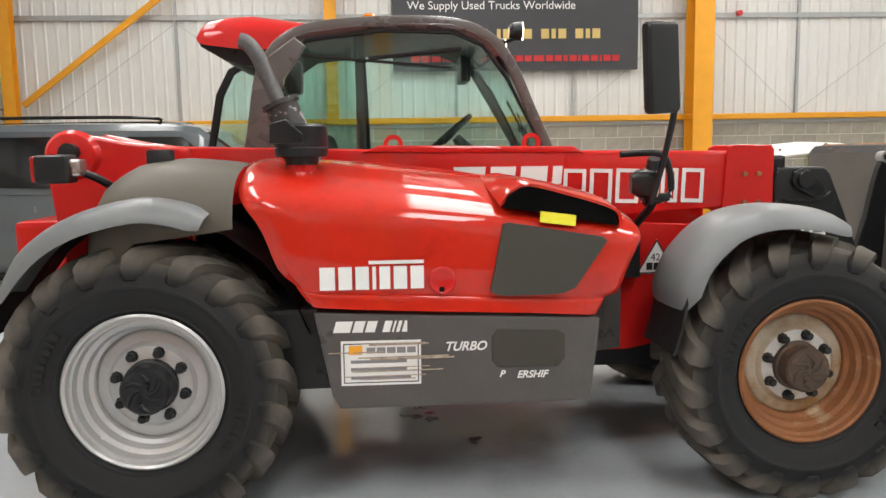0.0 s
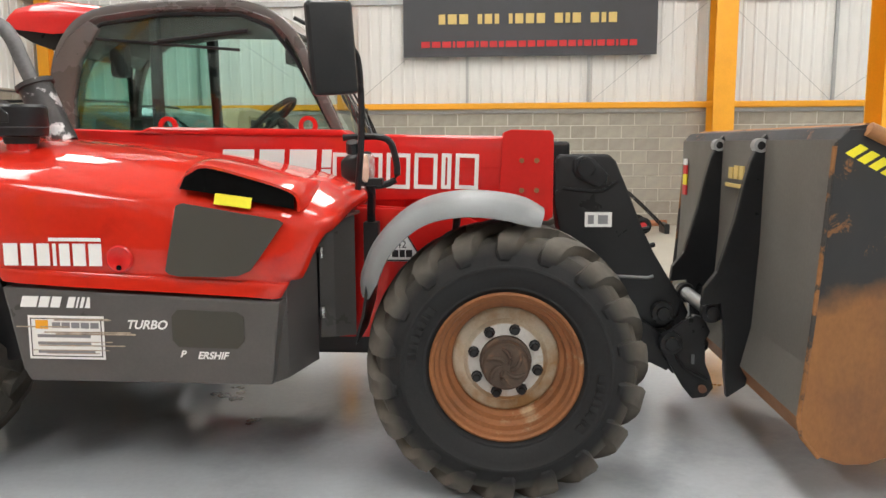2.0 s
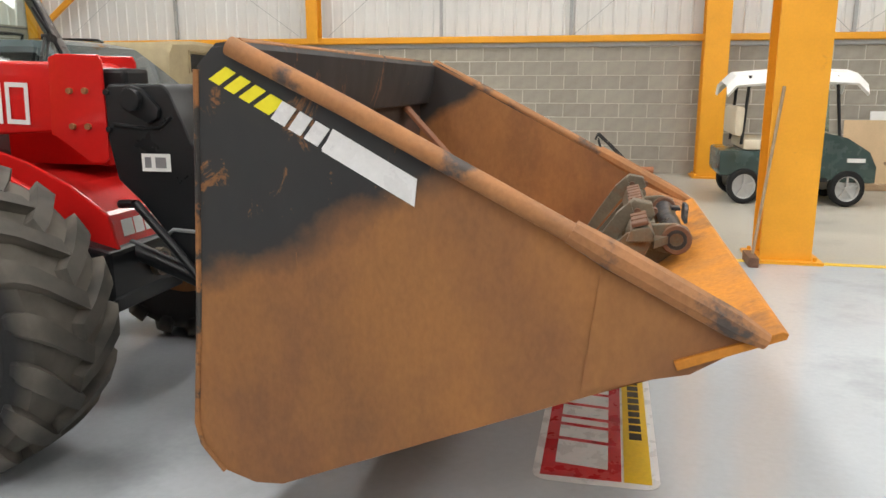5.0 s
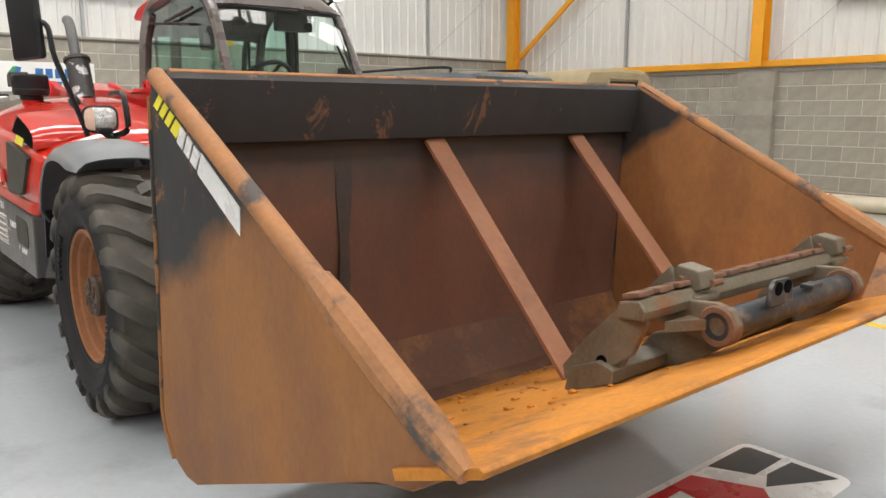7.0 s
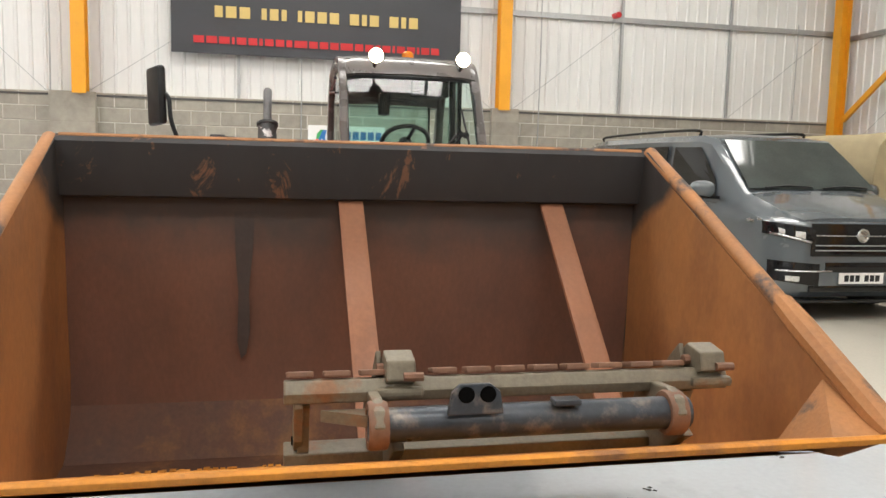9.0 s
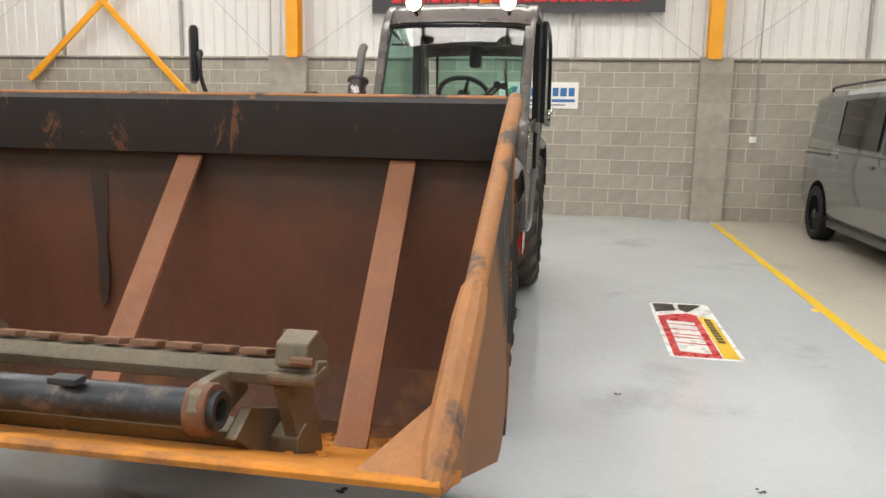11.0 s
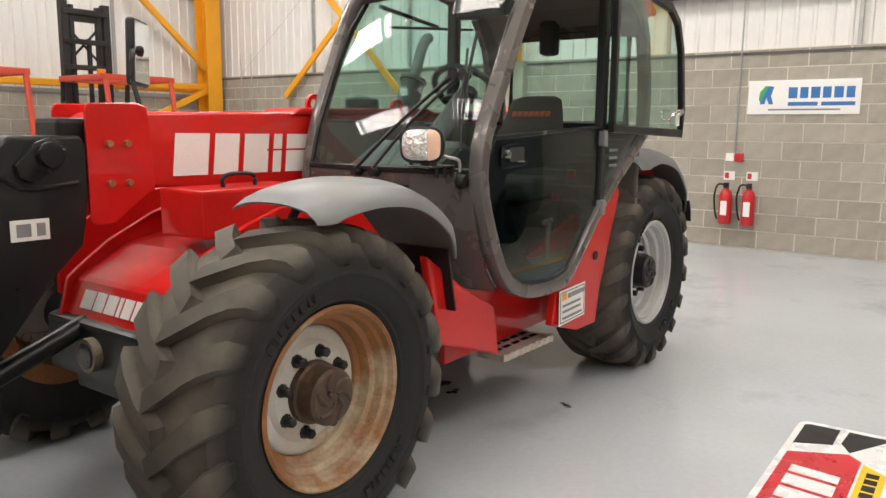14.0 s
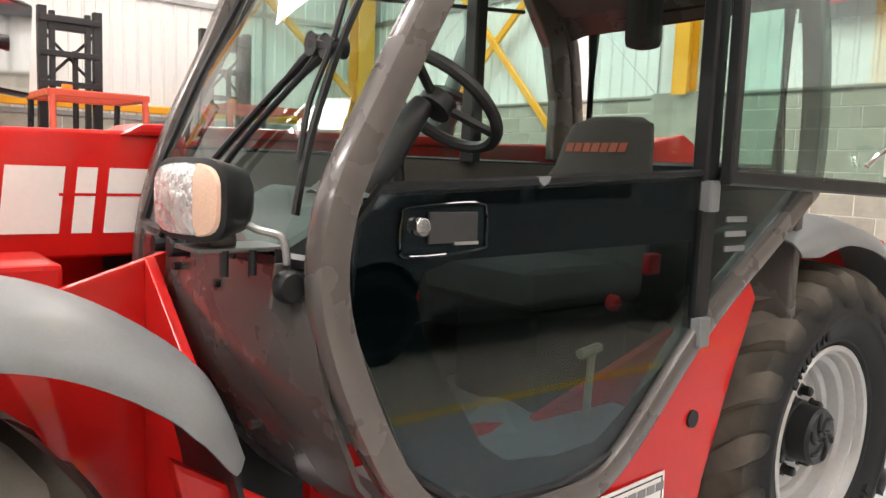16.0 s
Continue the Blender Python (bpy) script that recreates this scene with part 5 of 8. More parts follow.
# knuckle arm and carriage
part("boom_nose", box(2.95, 3.16, -0.17, 0.01, 1.22, 1.5, 0.02), M_BLACK, T)
ka = part("knuckle_arm", prism([(3.08, 1.40), (3.1, 1.435), (3.35, 1.435), (3.385, 1.40), (3.455, 1.235), (3.52, 1.075), (3.585, 0.94), (3.66, 0.815), (3.735, 0.70), (3.72, 0.61), (3.66, 0.55), (3.56, 0.535), (3.5, 0.58), (3.4, 0.71), (3.22, 0.93), (3.11, 1.03), (3.08, 1.2)], -0.21, 0.05, 0.014, seg=3), M_BLACK, T, "black steel knuckle arm", smooth=True)
part("pivot_boss", prism([(3.165, 1.36), (3.175, 1.41), (3.22, 1.43), (3.27, 1.415), (3.345, 1.335), (3.335, 1.29), (3.29, 1.27), (3.185, 1.325)], -0.235, -0.21, 0.01), M_BLACK, ka, smooth=True)
part("pivot_pin", cyl((3.23, -0.24, 1.37), 0.045, 0.05, "y", 24, 0.008), M_BLACK, ka, smooth=True)
part("lower_boss", cyl((3.635, -0.225, 0.632), 0.058, 0.04, "y", 24, 0.008), M_BLACK, ka, smooth=True)
part("lower_pin", cyl((3.635, -0.25, 0.632), 0.034, 0.03, "y", 20, 0.006), M_BLACK, ka, smooth=True)
for pts_ in ([(3.12, -0.212, 1.265), (3.27, -0.212, 1.25), (3.33, -0.212, 1.255), (3.39, -0.212, 1.3)], [(3.33, -0.212, 0.795), (3.36, -0.212, 0.82), (3.56, -0.212, 0.81), (3.585, -0.212, 0.82)]):
    part("arm_weld", sweep(pts_, 0.009, 8), M_GREY if pts_[0][2] < 1 else M_BLACK, ka, smooth=True)
part("pivot_boss", prism([(3.165, 1.36), (3.175, 1.41), (3.22, 1.43), (3.27, 1.415), (3.345, 1.335), (3.335, 1.29), (3.29, 1.27), (3.185, 1.325)], 0.05, 0.075, 0.01), M_BLACK, ka, smooth=True)
part("pivot_pin", cyl((3.23, 0.08, 1.37), 0.045, 0.05, "y", 24, 0.008), M_BLACK, ka, smooth=True)
part("arm_weld", sweep([(3.12, 0.052, 1.265), (3.27, 0.052, 1.25), (3.33, 0.052, 1.255), (3.39, 0.052, 1.3)], 0.009, 8), M_BLACK, ka, smooth=True)
part("arm_sticker", box(3.235, 3.37, 0.0505, 0.0525, 1.07, 1.145), M_WHITE, ka, "small white pictogram sticker")
for x_, w_ in ((3.25, 0.03), (3.3, 0.05)):
    part("pictogram_mark", box(x_, x_ + w_, 0.0526, 0.054, 1.085, 1.13), M_MIDGREY, ka)
for x_, z_ in ((3.095, 1.4), (3.095, 1.245)):
    part("arm_bolt", cyl((x_, -0.217, z_), 0.013, 0.016, "y", 6), M_BLACK, ka)
part("arm_sticker", box(3.235, 3.37, -0.2125, -0.2105, 1.07, 1.145), M_WHITE, ka, "small white pictogram sticker")
part("arm_sticker_bars", join(box(3.25, 3.28, -0.214, -0.2126, 1.085, 1.13), box(3.3, 3.35, -0.214, -0.2126, 1.085, 1.13)), M_MIDGREY, ka)
part("hose", sweep(curve_pts([(3.1, -0.19, 0.92), (3.2, -0.235, 0.93), (3.22, -0.24, 0.92), (3.4, -0.24, 0.72), (3.52, -0.24, 0.575), (3.545, -0.22, 0.545)], 6), 0.019, 10), M_BLACK, T, "black hydraulic hose", smooth=True)
for dz, dx in ((0, 0), (0.09, 0.03)):
    part("hose_stub", sweep([(3.52 + dx * 1.2 - 0.03, 0.06, 1.0 - dz), (3.62 + dx, 0.1, 1.03 - dz)], 0.014, 8), M_BLACK, T)
LINK = [(3.473, 0.565), (3.468, 0.45), (3.51, 0.39), (3.58, 0.375), (3.66, 0.335), (3.7, 0.4), (3.66, 0.5), (3.6, 0.55), (3.53, 0.6)]
PLATE = [(3.66, 0.555), (3.72, 0.605), (3.78, 0.637), (3.823, 0.625), (3.857, 0.555), (3.833, 0.50), (3.84, 0.39), (3.87, 0.315), (3.885, 0.262), (3.85, 0.215), (3.78, 0.205), (3.735, 0.26), (3.67, 0.37), (3.61, 0.46), (3.61, 0.52)]
for y in (-0.30, 0.13):
    c = part("carriage_plate", prism(PLATE, y, y + 0.04, 0.008), M_BLACK, T, "black carriage plate")
    out_ = y if y < 0 else y + 0.04
    sg_ = -1 if y < 0 else 1
    for x, z, r in ((3.66, 0.5, 0.056), (3.85, 0.66, 0.052)):
        part("carriage_pin", cyl((x, out_ + sg_ * 0.012, z), r, 0.05, "y", 24, 0.008), M_BLACK, c, smooth=True)
        part("pin_cap", cyl((x, out_ + sg_ * 0.042, z), r * 0.62, 0.03, "y", 20, 0.006), M_BLACK, c, smooth=True)
    part("lock_pin", cyl((3.825, out_ + sg_ * 0.008, 0.262), 0.02, 0.03, "y", 14, 0.004), M_RUSTDARK, c, "rusty locking pin", smooth=True)
    part("lock_lever", sweep([(3.685, out_ + sg_ * 0.012, 0.44), (3.73, out_ + sg_ * 0.014, 0.37), (3.845, out_ + sg_ * 0.012, 0.31)], 0.008, 8), M_BLACK, c, smooth=True)
    part("lever_eye", box(3.765, 3.78, out_ + sg_ * 0.012 - 0.006, out_ + sg_ * 0.012 + 0.006, 0.39, 0.44, 0.003), M_GREY, c)
    part("tilt_link", prism(LINK, y + 0.045, y + 0.085, 0.008) if y < 0 else prism(LINK, y - 0.045, y - 0.005, 0.008), M_BLACK, T, "black tilt link plate")
part("carriage_tube", cyl((3.85, -0.01, 0.66), 0.036, 0.62, "y", 18), M_GALV, T, "bright steel carriage tube", smooth=True)
part("carriage_tube", cyl((3.66, -0.06, 0.47), 0.045, 0.4, "y", 18), M_BLACK, T, smooth=True)
part("tilt_cylinder", sweep([(3.0, -0.08, 0.72), (3.45, -0.08, 0.55), (3.64, -0.08, 0.48)], [0.04, 0.04, 0.025], 14), M_BLACK, T, smooth=True)

# ---- bucket ----
BY0, BY1 = -1.135, 1.205
back = [(4.11, 1.34), (4.10, 1.0), (4.07, 0.62), (4.08, 0.5), (4.13, 0.4), (4.21, 0.31), (4.32, 0.3)]
b = loft([[(x, y, z) for x, z in back[:4]] for y in (BY0 + 0.012, BY1 - 0.012)])
thicken(b, 0.014)
bk = part("bucket", b, M_BBACK, T, "big rusty steel loader bucket with worn black paint", smooth=True)
b = loft([[(x, y, z) for x, z in back[3:]] for y in (BY0 + 0.012, BY1 - 0.012)])
thicken(b, 0.014)
part("bucket_heel", b, M_HEEL, bk, "curved orange and brown rusty bucket heel", smooth=True)
floor_prof = [(4.32, 0.292), (5.2, 0.63), (5.55, 0.765)]
b = loft([[(x, y, z) for x, z in floor_prof] for y in (BY0 + 0.012, BY1 - 0.012)])
thicken(b, 0.014)
part("bucket_floor", b, M_BFLOOR, bk, "orange rusty bucket floor")
part("cutting_edge", prism([(5.38, 0.70), (5.64, 0.805), (5.645, 0.82), (5.63, 0.825), (5.37, 0.725)], BY0 - 0.02, BY1 + 0.03, 0.003), M_BFLOOR, bk, "worn orange cutting edge")
part("bucket_belly", loft([[(x, y, z) for x, z in ((3.985, 0.4), (4.06, 0.275), (4.17, 0.245), (4.5, 0.35), (5.4, 0.69))] for y in (BY0 + 0.01, BY1 - 0.01)]), M_RUST, bk)
# top roll
roll = [(4.06, 1.50), (4.10, 1.545), (4.17, 1.555), (4.20, 1.53), (4.185, 1.42), (4.16, 1.33), (4.10, 1.32)]
b = loft([[(x, y, z) for x, z in roll] for y in [BY0 + 0.01 + (BY1 - BY0 - 0.02) * k / 12 for k in range(13)]], closed=True, caps=True)
part("top_roll", b, M_BROLL, bk, "black folded top edge with rust streaks", smooth=True)
part("roll_edge", sweep([(4.165, BY0 + 0.02 + (BY1 - BY0 - 0.04) * k / 10, 1.547) for k in range(11)], 0.014, 8), M_BRIM, bk, "rusty worn top edge", smooth=True)
for y, sg in ((BY0, -1), (BY1 - 0.012, 1)):
    off = Vector((-0.006, 0, -0.015)) if sg < 0 else Vector((0.025, 0, -0.006))
    made = []
    poly = [(4.05, 1.5), (4.10, 1.55), (4.19, 1.555), (5.60, 0.815), (5.42, 0.70), (5.30, 0.672), (4.36, 0.29), (4.25, 0.245), (4.16, 0.24), (4.06, 0.272), (3.99, 0.36), (3.975, 0.42), (4.01, 0.8)]
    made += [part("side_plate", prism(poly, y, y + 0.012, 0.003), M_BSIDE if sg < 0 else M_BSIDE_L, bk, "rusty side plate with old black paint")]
    yo = y if sg < 0 else y + 0.012
    ro = yo + sg * 0.014
    rim = sweep([(4.16, ro, 1.552), (4.5, ro, 1.385), (5.15, ro, 1.045)], 0.028, 12)
    made.append(part("side_rim", rim, M_BRIM, bk, "worn rusty rim bar", smooth=True))
    made.append(part("wear_bar", sweep([(5.1, ro, 1.075), (5.2, ro, 1.02), (5.52, ro, 0.85), (5.6, ro, 0.81)], [0.034, 0.04, 0.038, 0.022], 10), M_BRIM, bk, "thick rusty wear bar", smooth=True))
    made.append(part("wear_plate", prism([(5.18, 0.98), (5.56, 0.8), (5.42, 0.71), (5.14, 0.63)], yo - (0.008 if sg < 0 else 0), yo + (0.008 if sg > 0 else 0)), M_BSIDE, bk))
    made.append(part("plate_edge", sweep([(4.048, yo, 1.49), (4.03, yo, 1.15), (4.008, yo, 0.8), (3.975, yo, 0.42), (3.99, yo, 0.355), (4.06, yo, 0.27)], 0.009, 8), M_EDGE, bk, "chipped rusty edge", smooth=True))
    g = prism([(5.3, 0.70), (5.58, 0.81), (5.34, 0.9)], min(yo - sg * 0.16, yo - sg * 0.012), max(yo - sg * 0.16, yo - sg * 0.012))
    for v in g.verts:
        if abs(v.co.y - yo) > 0.1:
            v.co.z = 0.69 + (v.co.x - 5.3) * 0.4
    made.append(part("corner_gusset", g, M_BRIM, bk))
    for q_ in made:
        q_.location = off
    # maker's strip, as plain shapes
    if sg < 0:
        m = frame_of((4.128, yo - 0.001, 1.497), (0.87, 0, -0.485), (0.485, 0, 0.87))
    else:
        m = frame_of((4.768, yo + 0.001, 1.165), (-0.87, 0, 0.485), (0.485, 0, 0.87))
    st = part("maker_strip", prism([(0.36, -0.06), (0.66, -0.06), (0.63, 0.01), (0.36, 0.01)] if sg < 0 else [(-0.02, -0.06), (0.24, -0.06), (0.24, 0.01), (0.02, 0.01)], 0.0, 0.002, plane="xy"), M_STICKER_W, bk, "scraped white maker's strip")
    st.matrix_basis = Matrix.Translation(off) @ m
    o = part("strip_bars", bars([0.045, 0.04, 0.045, 0.02, 0.055] if sg < 0 else [0.045, 0.045, 0.045, 0.02, 0.06, 0.042, 0.048, 0.048], 0.06, 0.012, 0.15, 0.003), M_STICKER_W, st)
    o.location = (0.19 if sg < 0 else 0.2, -0.055, 0.001)
    if sg < 0:
        for k, ww in ((0.0, 0.035), (0.05, 0.035), (0.1, 0.035), (0.15, 0.05)):
            o = part("strip_bars", prism([(k - 0.02, -0.05), (k + ww - 0.02, -0.05), (k + ww + 0.01, 0.005), (k + 0.01, 0.005)], 0.0, 0.002, plane="xy"), M_STICKER_Y, st, "yellow slanted bars")
for y in (-0.045, 0.805):
    br = sweep([(4.13, y, 1.315), (4.87, y + 0.025, 0.515)], 0.05, 8, flat=(0.1, 0.022), up=(0.74, 0, 0.67))
    part("brace", br, M_BRACE, bk, "flat rusty brace bar inside the bucket")
for y, ya in ((BY0 + 0.0125, 0.0015), (BY1 - 0.0125, -0.0015)):
    part("side_lining", prism([(4.12, 1.5), (4.19, 1.54), (5.55, 0.825), (5.4, 0.72), (4.4, 0.33), (4.2, 0.32), (4.09, 0.45), (4.1, 1.0)], min(y, y + ya), max(y, y + ya)), M_BIN, bk, "rusty inner face of the side plate")
run = [(-0.50, 1.29), (-0.42, 1.29), (-0.43, 1.1), (-0.445, 0.95), (-0.44, 0.8), (-0.455, 0.7), (-0.475, 0.68), (-0.49, 0.75), (-0.485, 0.95), (-0.495, 1.1)]
part("paint_run", prism(run, 4.1, 4.105, 0, "yz"), M_DARKRUN, bk, "dark run of old paint").location = (0.003, 0, 0)
for y in (-0.345, 0.325):
    part("rib_eye", lathe([(0.02, -0.03), (0.034, -0.03), (0.034, 0.03), (0.02, 0.03)], 20, closed=True), M_GALV, bk, "worn bright hook eye", smooth=True).location = (4.035, y, 1.475)
    part("hitch_rib", prism([(4.06, 1.53), (4.03, 1.495), (3.99, 1.4), (3.965, 1.3), (3.93, 1.12), (3.86, 0.87), (3.8, 0.785), (3.79, 0.7), (3.88, 0.71), (3.905, 0.55), (3.915, 0.35), (3.93, 0.235), (4.02, 0.3), (4.08, 0.8), (4.1, 1.4)], y - 0.025, y + 0.025, 0.008), M_BLACK, bk, "black hitch rib")
part("back_sheet", loft([[(4.055, y, 1.5), (4.05, y, 1.0), (4.03, y, 0.6), (3.985, y, 0.4)] for y in (BY0 + 0.012, BY1 - 0.012)]), M_BACKSHEET, bk, "dark scuffed bucket back")
for z0_, z1_, m_ in ((1.345, 1.385, M_WHITE), (1.285, 1.343, M_SIGNRED), (1.215, 1.283, M_STICKER_Y), (1.15, 1.213, M_SIGNRED)):
    part("bucket_sticker", box(4.036, 4.046, 1.02, 1.1, z0_, z1_), m_, bk, "red and yellow warning sticker")
part("type_label", box(4.036, 4.044, -0.14, 0.17, 1.255, 1.275), M_GOLD, bk, "faded gold label")
part("type_bars", join(join(box(4.036, 4.044, -0.12, -0.06, 1.3, 1.37), box(4.036, 4.044, -0.03, 0.03, 1.3, 1.37)), box(4.036, 4.044, 0.06, 0.12, 1.3, 1.36)), M_GOLD, bk)
b = bmesh.new()
for i in range(140):
    x = 4.35 + random.random() ** 1.5 * 1.0
    y = random.uniform(-0.9, 1.0)
    z = 0.292 + (x - 4.32) * 0.384 + 0.018
    s = random.uniform(0.003, 0.011)
    join(b, box(x - s, x + s, y - s, y + s, z - 0.01, z + s * 0.5))
tagged(part("rust_crumbs", b, M_BFLOOR, bk), kind="stuff")

# ---- hitch frame lying in the bucket ----
K = thing("hitch_frame", "greasy steel hitch frame with a thick tube lying in the bucket", "hitch frame")
part("toothed_rail", prism([(5.27, 0.915), (5.335, 0.93), (5.356, 0.9), (5.35, 0.872), (5.255, 0.868)], -0.31, 0.9, 0.006), M_OLIVE, K)
for k in range(13):
    y = -0.27 + k * 0.092
    if abs(y + 0.02) > 0.06 and abs(y - 0.84) > 0.05:
        part("rail_tooth", prism([(5.275, 0.922), (5.335, 0.937), (5.33, 0.951), (5.272, 0.936)], y - 0.034, y + 0.034, 0.004), M_RUSTDARK, K, "rusty rail pad")
for y in (-0.26, 0.8):
    part("web_plate", prism([(5.26, 0.86), (5.32, 0.86), (5.24, 0.68), (5.12, 0.63), (5.14, 0.7)], y - 0.015, y + 0.015), M_OLIVE, K)
for y in (-0.02, 0.845):
    h = part("hook_block", prism([(5.215, 0.925), (5.285, 0.99), (5.355, 0.978), (5.37, 0.93), (5.335, 0.91), (5.35, 0.885), (5.25, 0.865)], y - 0.038, y + 0.038, 0.006), M_OLIVE, K)
    part("hook_pin", cyl((5.37, y + 0.03, 0.94), 0.012, 0.05, "y", 8), M_RUSTDARK, h)
    part("hook_fin", prism([(5.27, 0.985), (5.215, 0.93), (5.13, 0.80), (5.05, 0.66), (5.12, 0.69), (5.25, 0.87), (5.29, 0.93)], y - 0.055, y - 0.04, 0.003), M_OLIVE, K)
    part("hook_bolt", cyl((5.3, y - 0.045, 0.945), 0.014, 0.02, "y", 8), M_RUSTDARK, h)
    part("hook_collar", box(5.29, 5.37, y - 0.06, y + 0.06, 0.882, 0.91, 0.01), M_OLIVE, K)
tube = lathe([(0.026, -0.11), (0.042, -0.11), (0.042, 0.72), (0.026, 0.72)], 28, closed=True)
tube.transform(Matrix.Translation((5.45, 0, 0.846)))
part("tube", tube, M_TUBE, K, "worn blue-black steel tube", smooth=True)
for y in (-0.09, 0.68):
    ring = lathe([(0.04, -0.024), (0.055, -0.024), (0.059, -0.018), (0.059, 0.018), (0.055, 0.024), (0.04, 0.024)], 28, closed=True)
    ring.transform(Matrix.Translation((5.45, y, 0.846)))
    part("tube_collar", ring, M_RUSTDARK, K, smooth=True)
    part("arm_plate", prism([(5.51, 0.86), (5.49, 0.895), (5.44, 0.91), (5.28, 0.895), (5.25, 0.82), (5.42, 0.79), (5.49, 0.81)], y - 0.014, y + 0.014, 0.006), M_OLIVE, K)
    part("lug_plate", prism([(5.45, 0.78), (5.36, 0.82), (5.2, 0.76), (5.1, 0.63), (5.14, 0.615), (5.32, 0.685)], y + 0.04, y + 0.07, 0.006), M_OLIVE, K)
part("end_plate", prism([(5.26, 0.9), (5.335, 0.905), (5.345, 0.86), (5.3, 0.76), (5.2, 0.685), (5.06, 0.625), (5.05, 0.67), (5.14, 0.78)], -0.285, -0.262, 0.004), M_OLIVE, K, "greasy sloping end plate")
# hole's inner shade, put on as a black disc
part("end_hole", cyl((5.2, -0.287, 0.72), 0.018, 0.006, "y", 14), M_HOLE_SHADE, K)
part("gusset_plate", prism([(5.36, -0.22), (5.43, -0.09), (5.36, -0.09)], 0.83, 0.86, plane="xy"), M_OLIVE, K)
lug = part("tube_lug", prism([(0.07, 0.88), (0.21, 0.88), (0.2, 0.935), (0.175, 0.955), (0.1, 0.955), (0.08, 0.935)], 5.49, 5.505, 0.004, "yz"), M_TUBE, K)
# two black discs for the shade in the lug's holes
part("lug_hole", join(cyl((5.506, 0.115, 0.93), 0.02, 0.004, "x", 18), cyl((5.506, 0.168, 0.93), 0.02, 0.004, "x", 18)), M_HOLE_SHADE, lug)
part("tube_boss", box(5.46, 5.5, 0.34, 0.41, 0.89, 0.905, 0.004), M_TUBE, K)
part("foot_beam", prism([(5.08, 0.605), (5.1, 0.68), (5.2, 0.725), (5.26, 0.71), (5.26, 0.672), (5.1, 0.605)], -0.31, 0.82, 0.005), M_OLIVE, K, "greasy olive foot beam")

# ---- exhaust, air cap, rear lamp ----
ex = part("exhaust", sweep(curve_pts([(0.66, -0.44, 1.5), (0.6, -0.44, 1.64), (0.545, -0.44, 1.78)], 5), 0.078, 20), M_EXH, T, "dark exhaust silencer with flaking silver", smooth=True)
part("silencer_collar", sweep([(0.548, -0.44, 1.775), (0.54, -0.44, 1.795)], 0.09, 20), M_EXH, ex, smooth=True)
part("tail_pipe", sweep(curve_pts([(0.55, -0.44, 1.76), (0.49, -0.44, 1.9), (0.45, -0.44, 2.0), (0.405, -0.44, 2.06), (0.37, -0.44, 2.075)], 5), 0.036, 14, caps=False), M_EXHPIPE, ex, smooth=True)
ac = part("air_cleaner_cap", lathe([(0.07, 0.0), (0.075, 0.03), (0.11, 0.035), (0.115, 0.07), (0.112, 0.075), (0.115, 0.08), (0.112, 0.16), (0.1, 0.172), (0, 0.175)], 28, "z"), M_BLACK, T, "black pre-cleaner cap on the bonnet", smooth=True)
ac.location = (0.67, -0.78, 1.50)
part("cap_wing", prism([(-0.12, 0.09), (-0.115, 0.172), (-0.05, 0.19), (0.02, 0.13), (0.02, 0.09)], -0.118, 0.0, 0.006), M_BLACK, ac)
part("cap_neck", cyl((0, 0, -0.01), 0.062, 0.06, "z", 20), M_RED, ac)
rl = part("rear_lamp", box(-0.42, -0.28, -0.86, -0.74, 1.44, 1.56, 0.02, 3), M_BLACK, T, "black rear lamp on a stalk", smooth=True)
part("lamp_lens", box(-0.435, -0.41, -0.85, -0.75, 1.445, 1.555, 0.012), M_REDLENS, rl)
part("lamp_stalk", sweep(curve_pts([(-0.29, -0.78, 1.5), (-0.2, -0.72, 1.45), (-0.14, -0.62, 1.38), (-0.15, -0.5, 1.34)], 4), 0.018, 8), M_BLACK, rl, smooth=True)
part("lamp_clamp", box(-0.3, -0.24, -0.83, -0.75, 1.47, 1.54, 0.01), M_CHROME, rl)

# ---- cab ----
LEFT = [(0.42, 2.06), (0.6, 2.2), (1.0, 2.245), (1.4, 2.235), (1.58, 2.14), (1.71, 1.95), (1.9, 1.61), (2.0, 1.39), (1.995, 1.18), (1.85, 0.875), (1.68, 0.76), (1.4, 0.735), (1.21, 0.785), (0.86, 1.1), (0.42, 1.4), (0.33, 1.5), (0.34, 1.8)]
RIGHT = [(0.34, 1.8), (0.42, 2.06), (0.6, 2.2), (1.0, 2.245), (1.4, 2.235), (1.6, 2.16), (1.72, 2.02), (1.84, 1.75), (1.94, 1.52), (2.0, 1.3), (2.0, 1.1), (1.88, 0.9), (0.6, 0.9), (0.3, 1.2)]
cab = part("cab_frame", sweep(curve_pts([(x, 1.075, z) for x, z in LEFT], 7, True), 0.04, 12, True, flat=(0.062, 0.068), up=(0, 1, 0)), M_CABGREY, T, "grey painted tubular cab frame", smooth=True)
part("cab_frame_side", sweep(curve_pts([(x, 0.10, z) for x, z in RIGHT], 7, True), 0.04, 12, True, flat=(0.06, 0.055), up=(0, 1, 0)), M_CABGREY, T, "grey painted tubular cab frame", smooth=True)
roof_rows = []
for x, z in ((0.36, 2.0), (0.45, 2.12), (0.6, 2.215), (1.0, 2.265), (1.4, 2.255), (1.58, 2.19), (1.66, 2.1)):
    roof_rows.append([(x, y, z + dz) for y, dz in ((0.07, -0.03), (0.1, 0.005), (0.2, 0.02), (0.6, 0.028), (0.98, 0.02), (1.07, 0.005), (1.11, -0.03))])
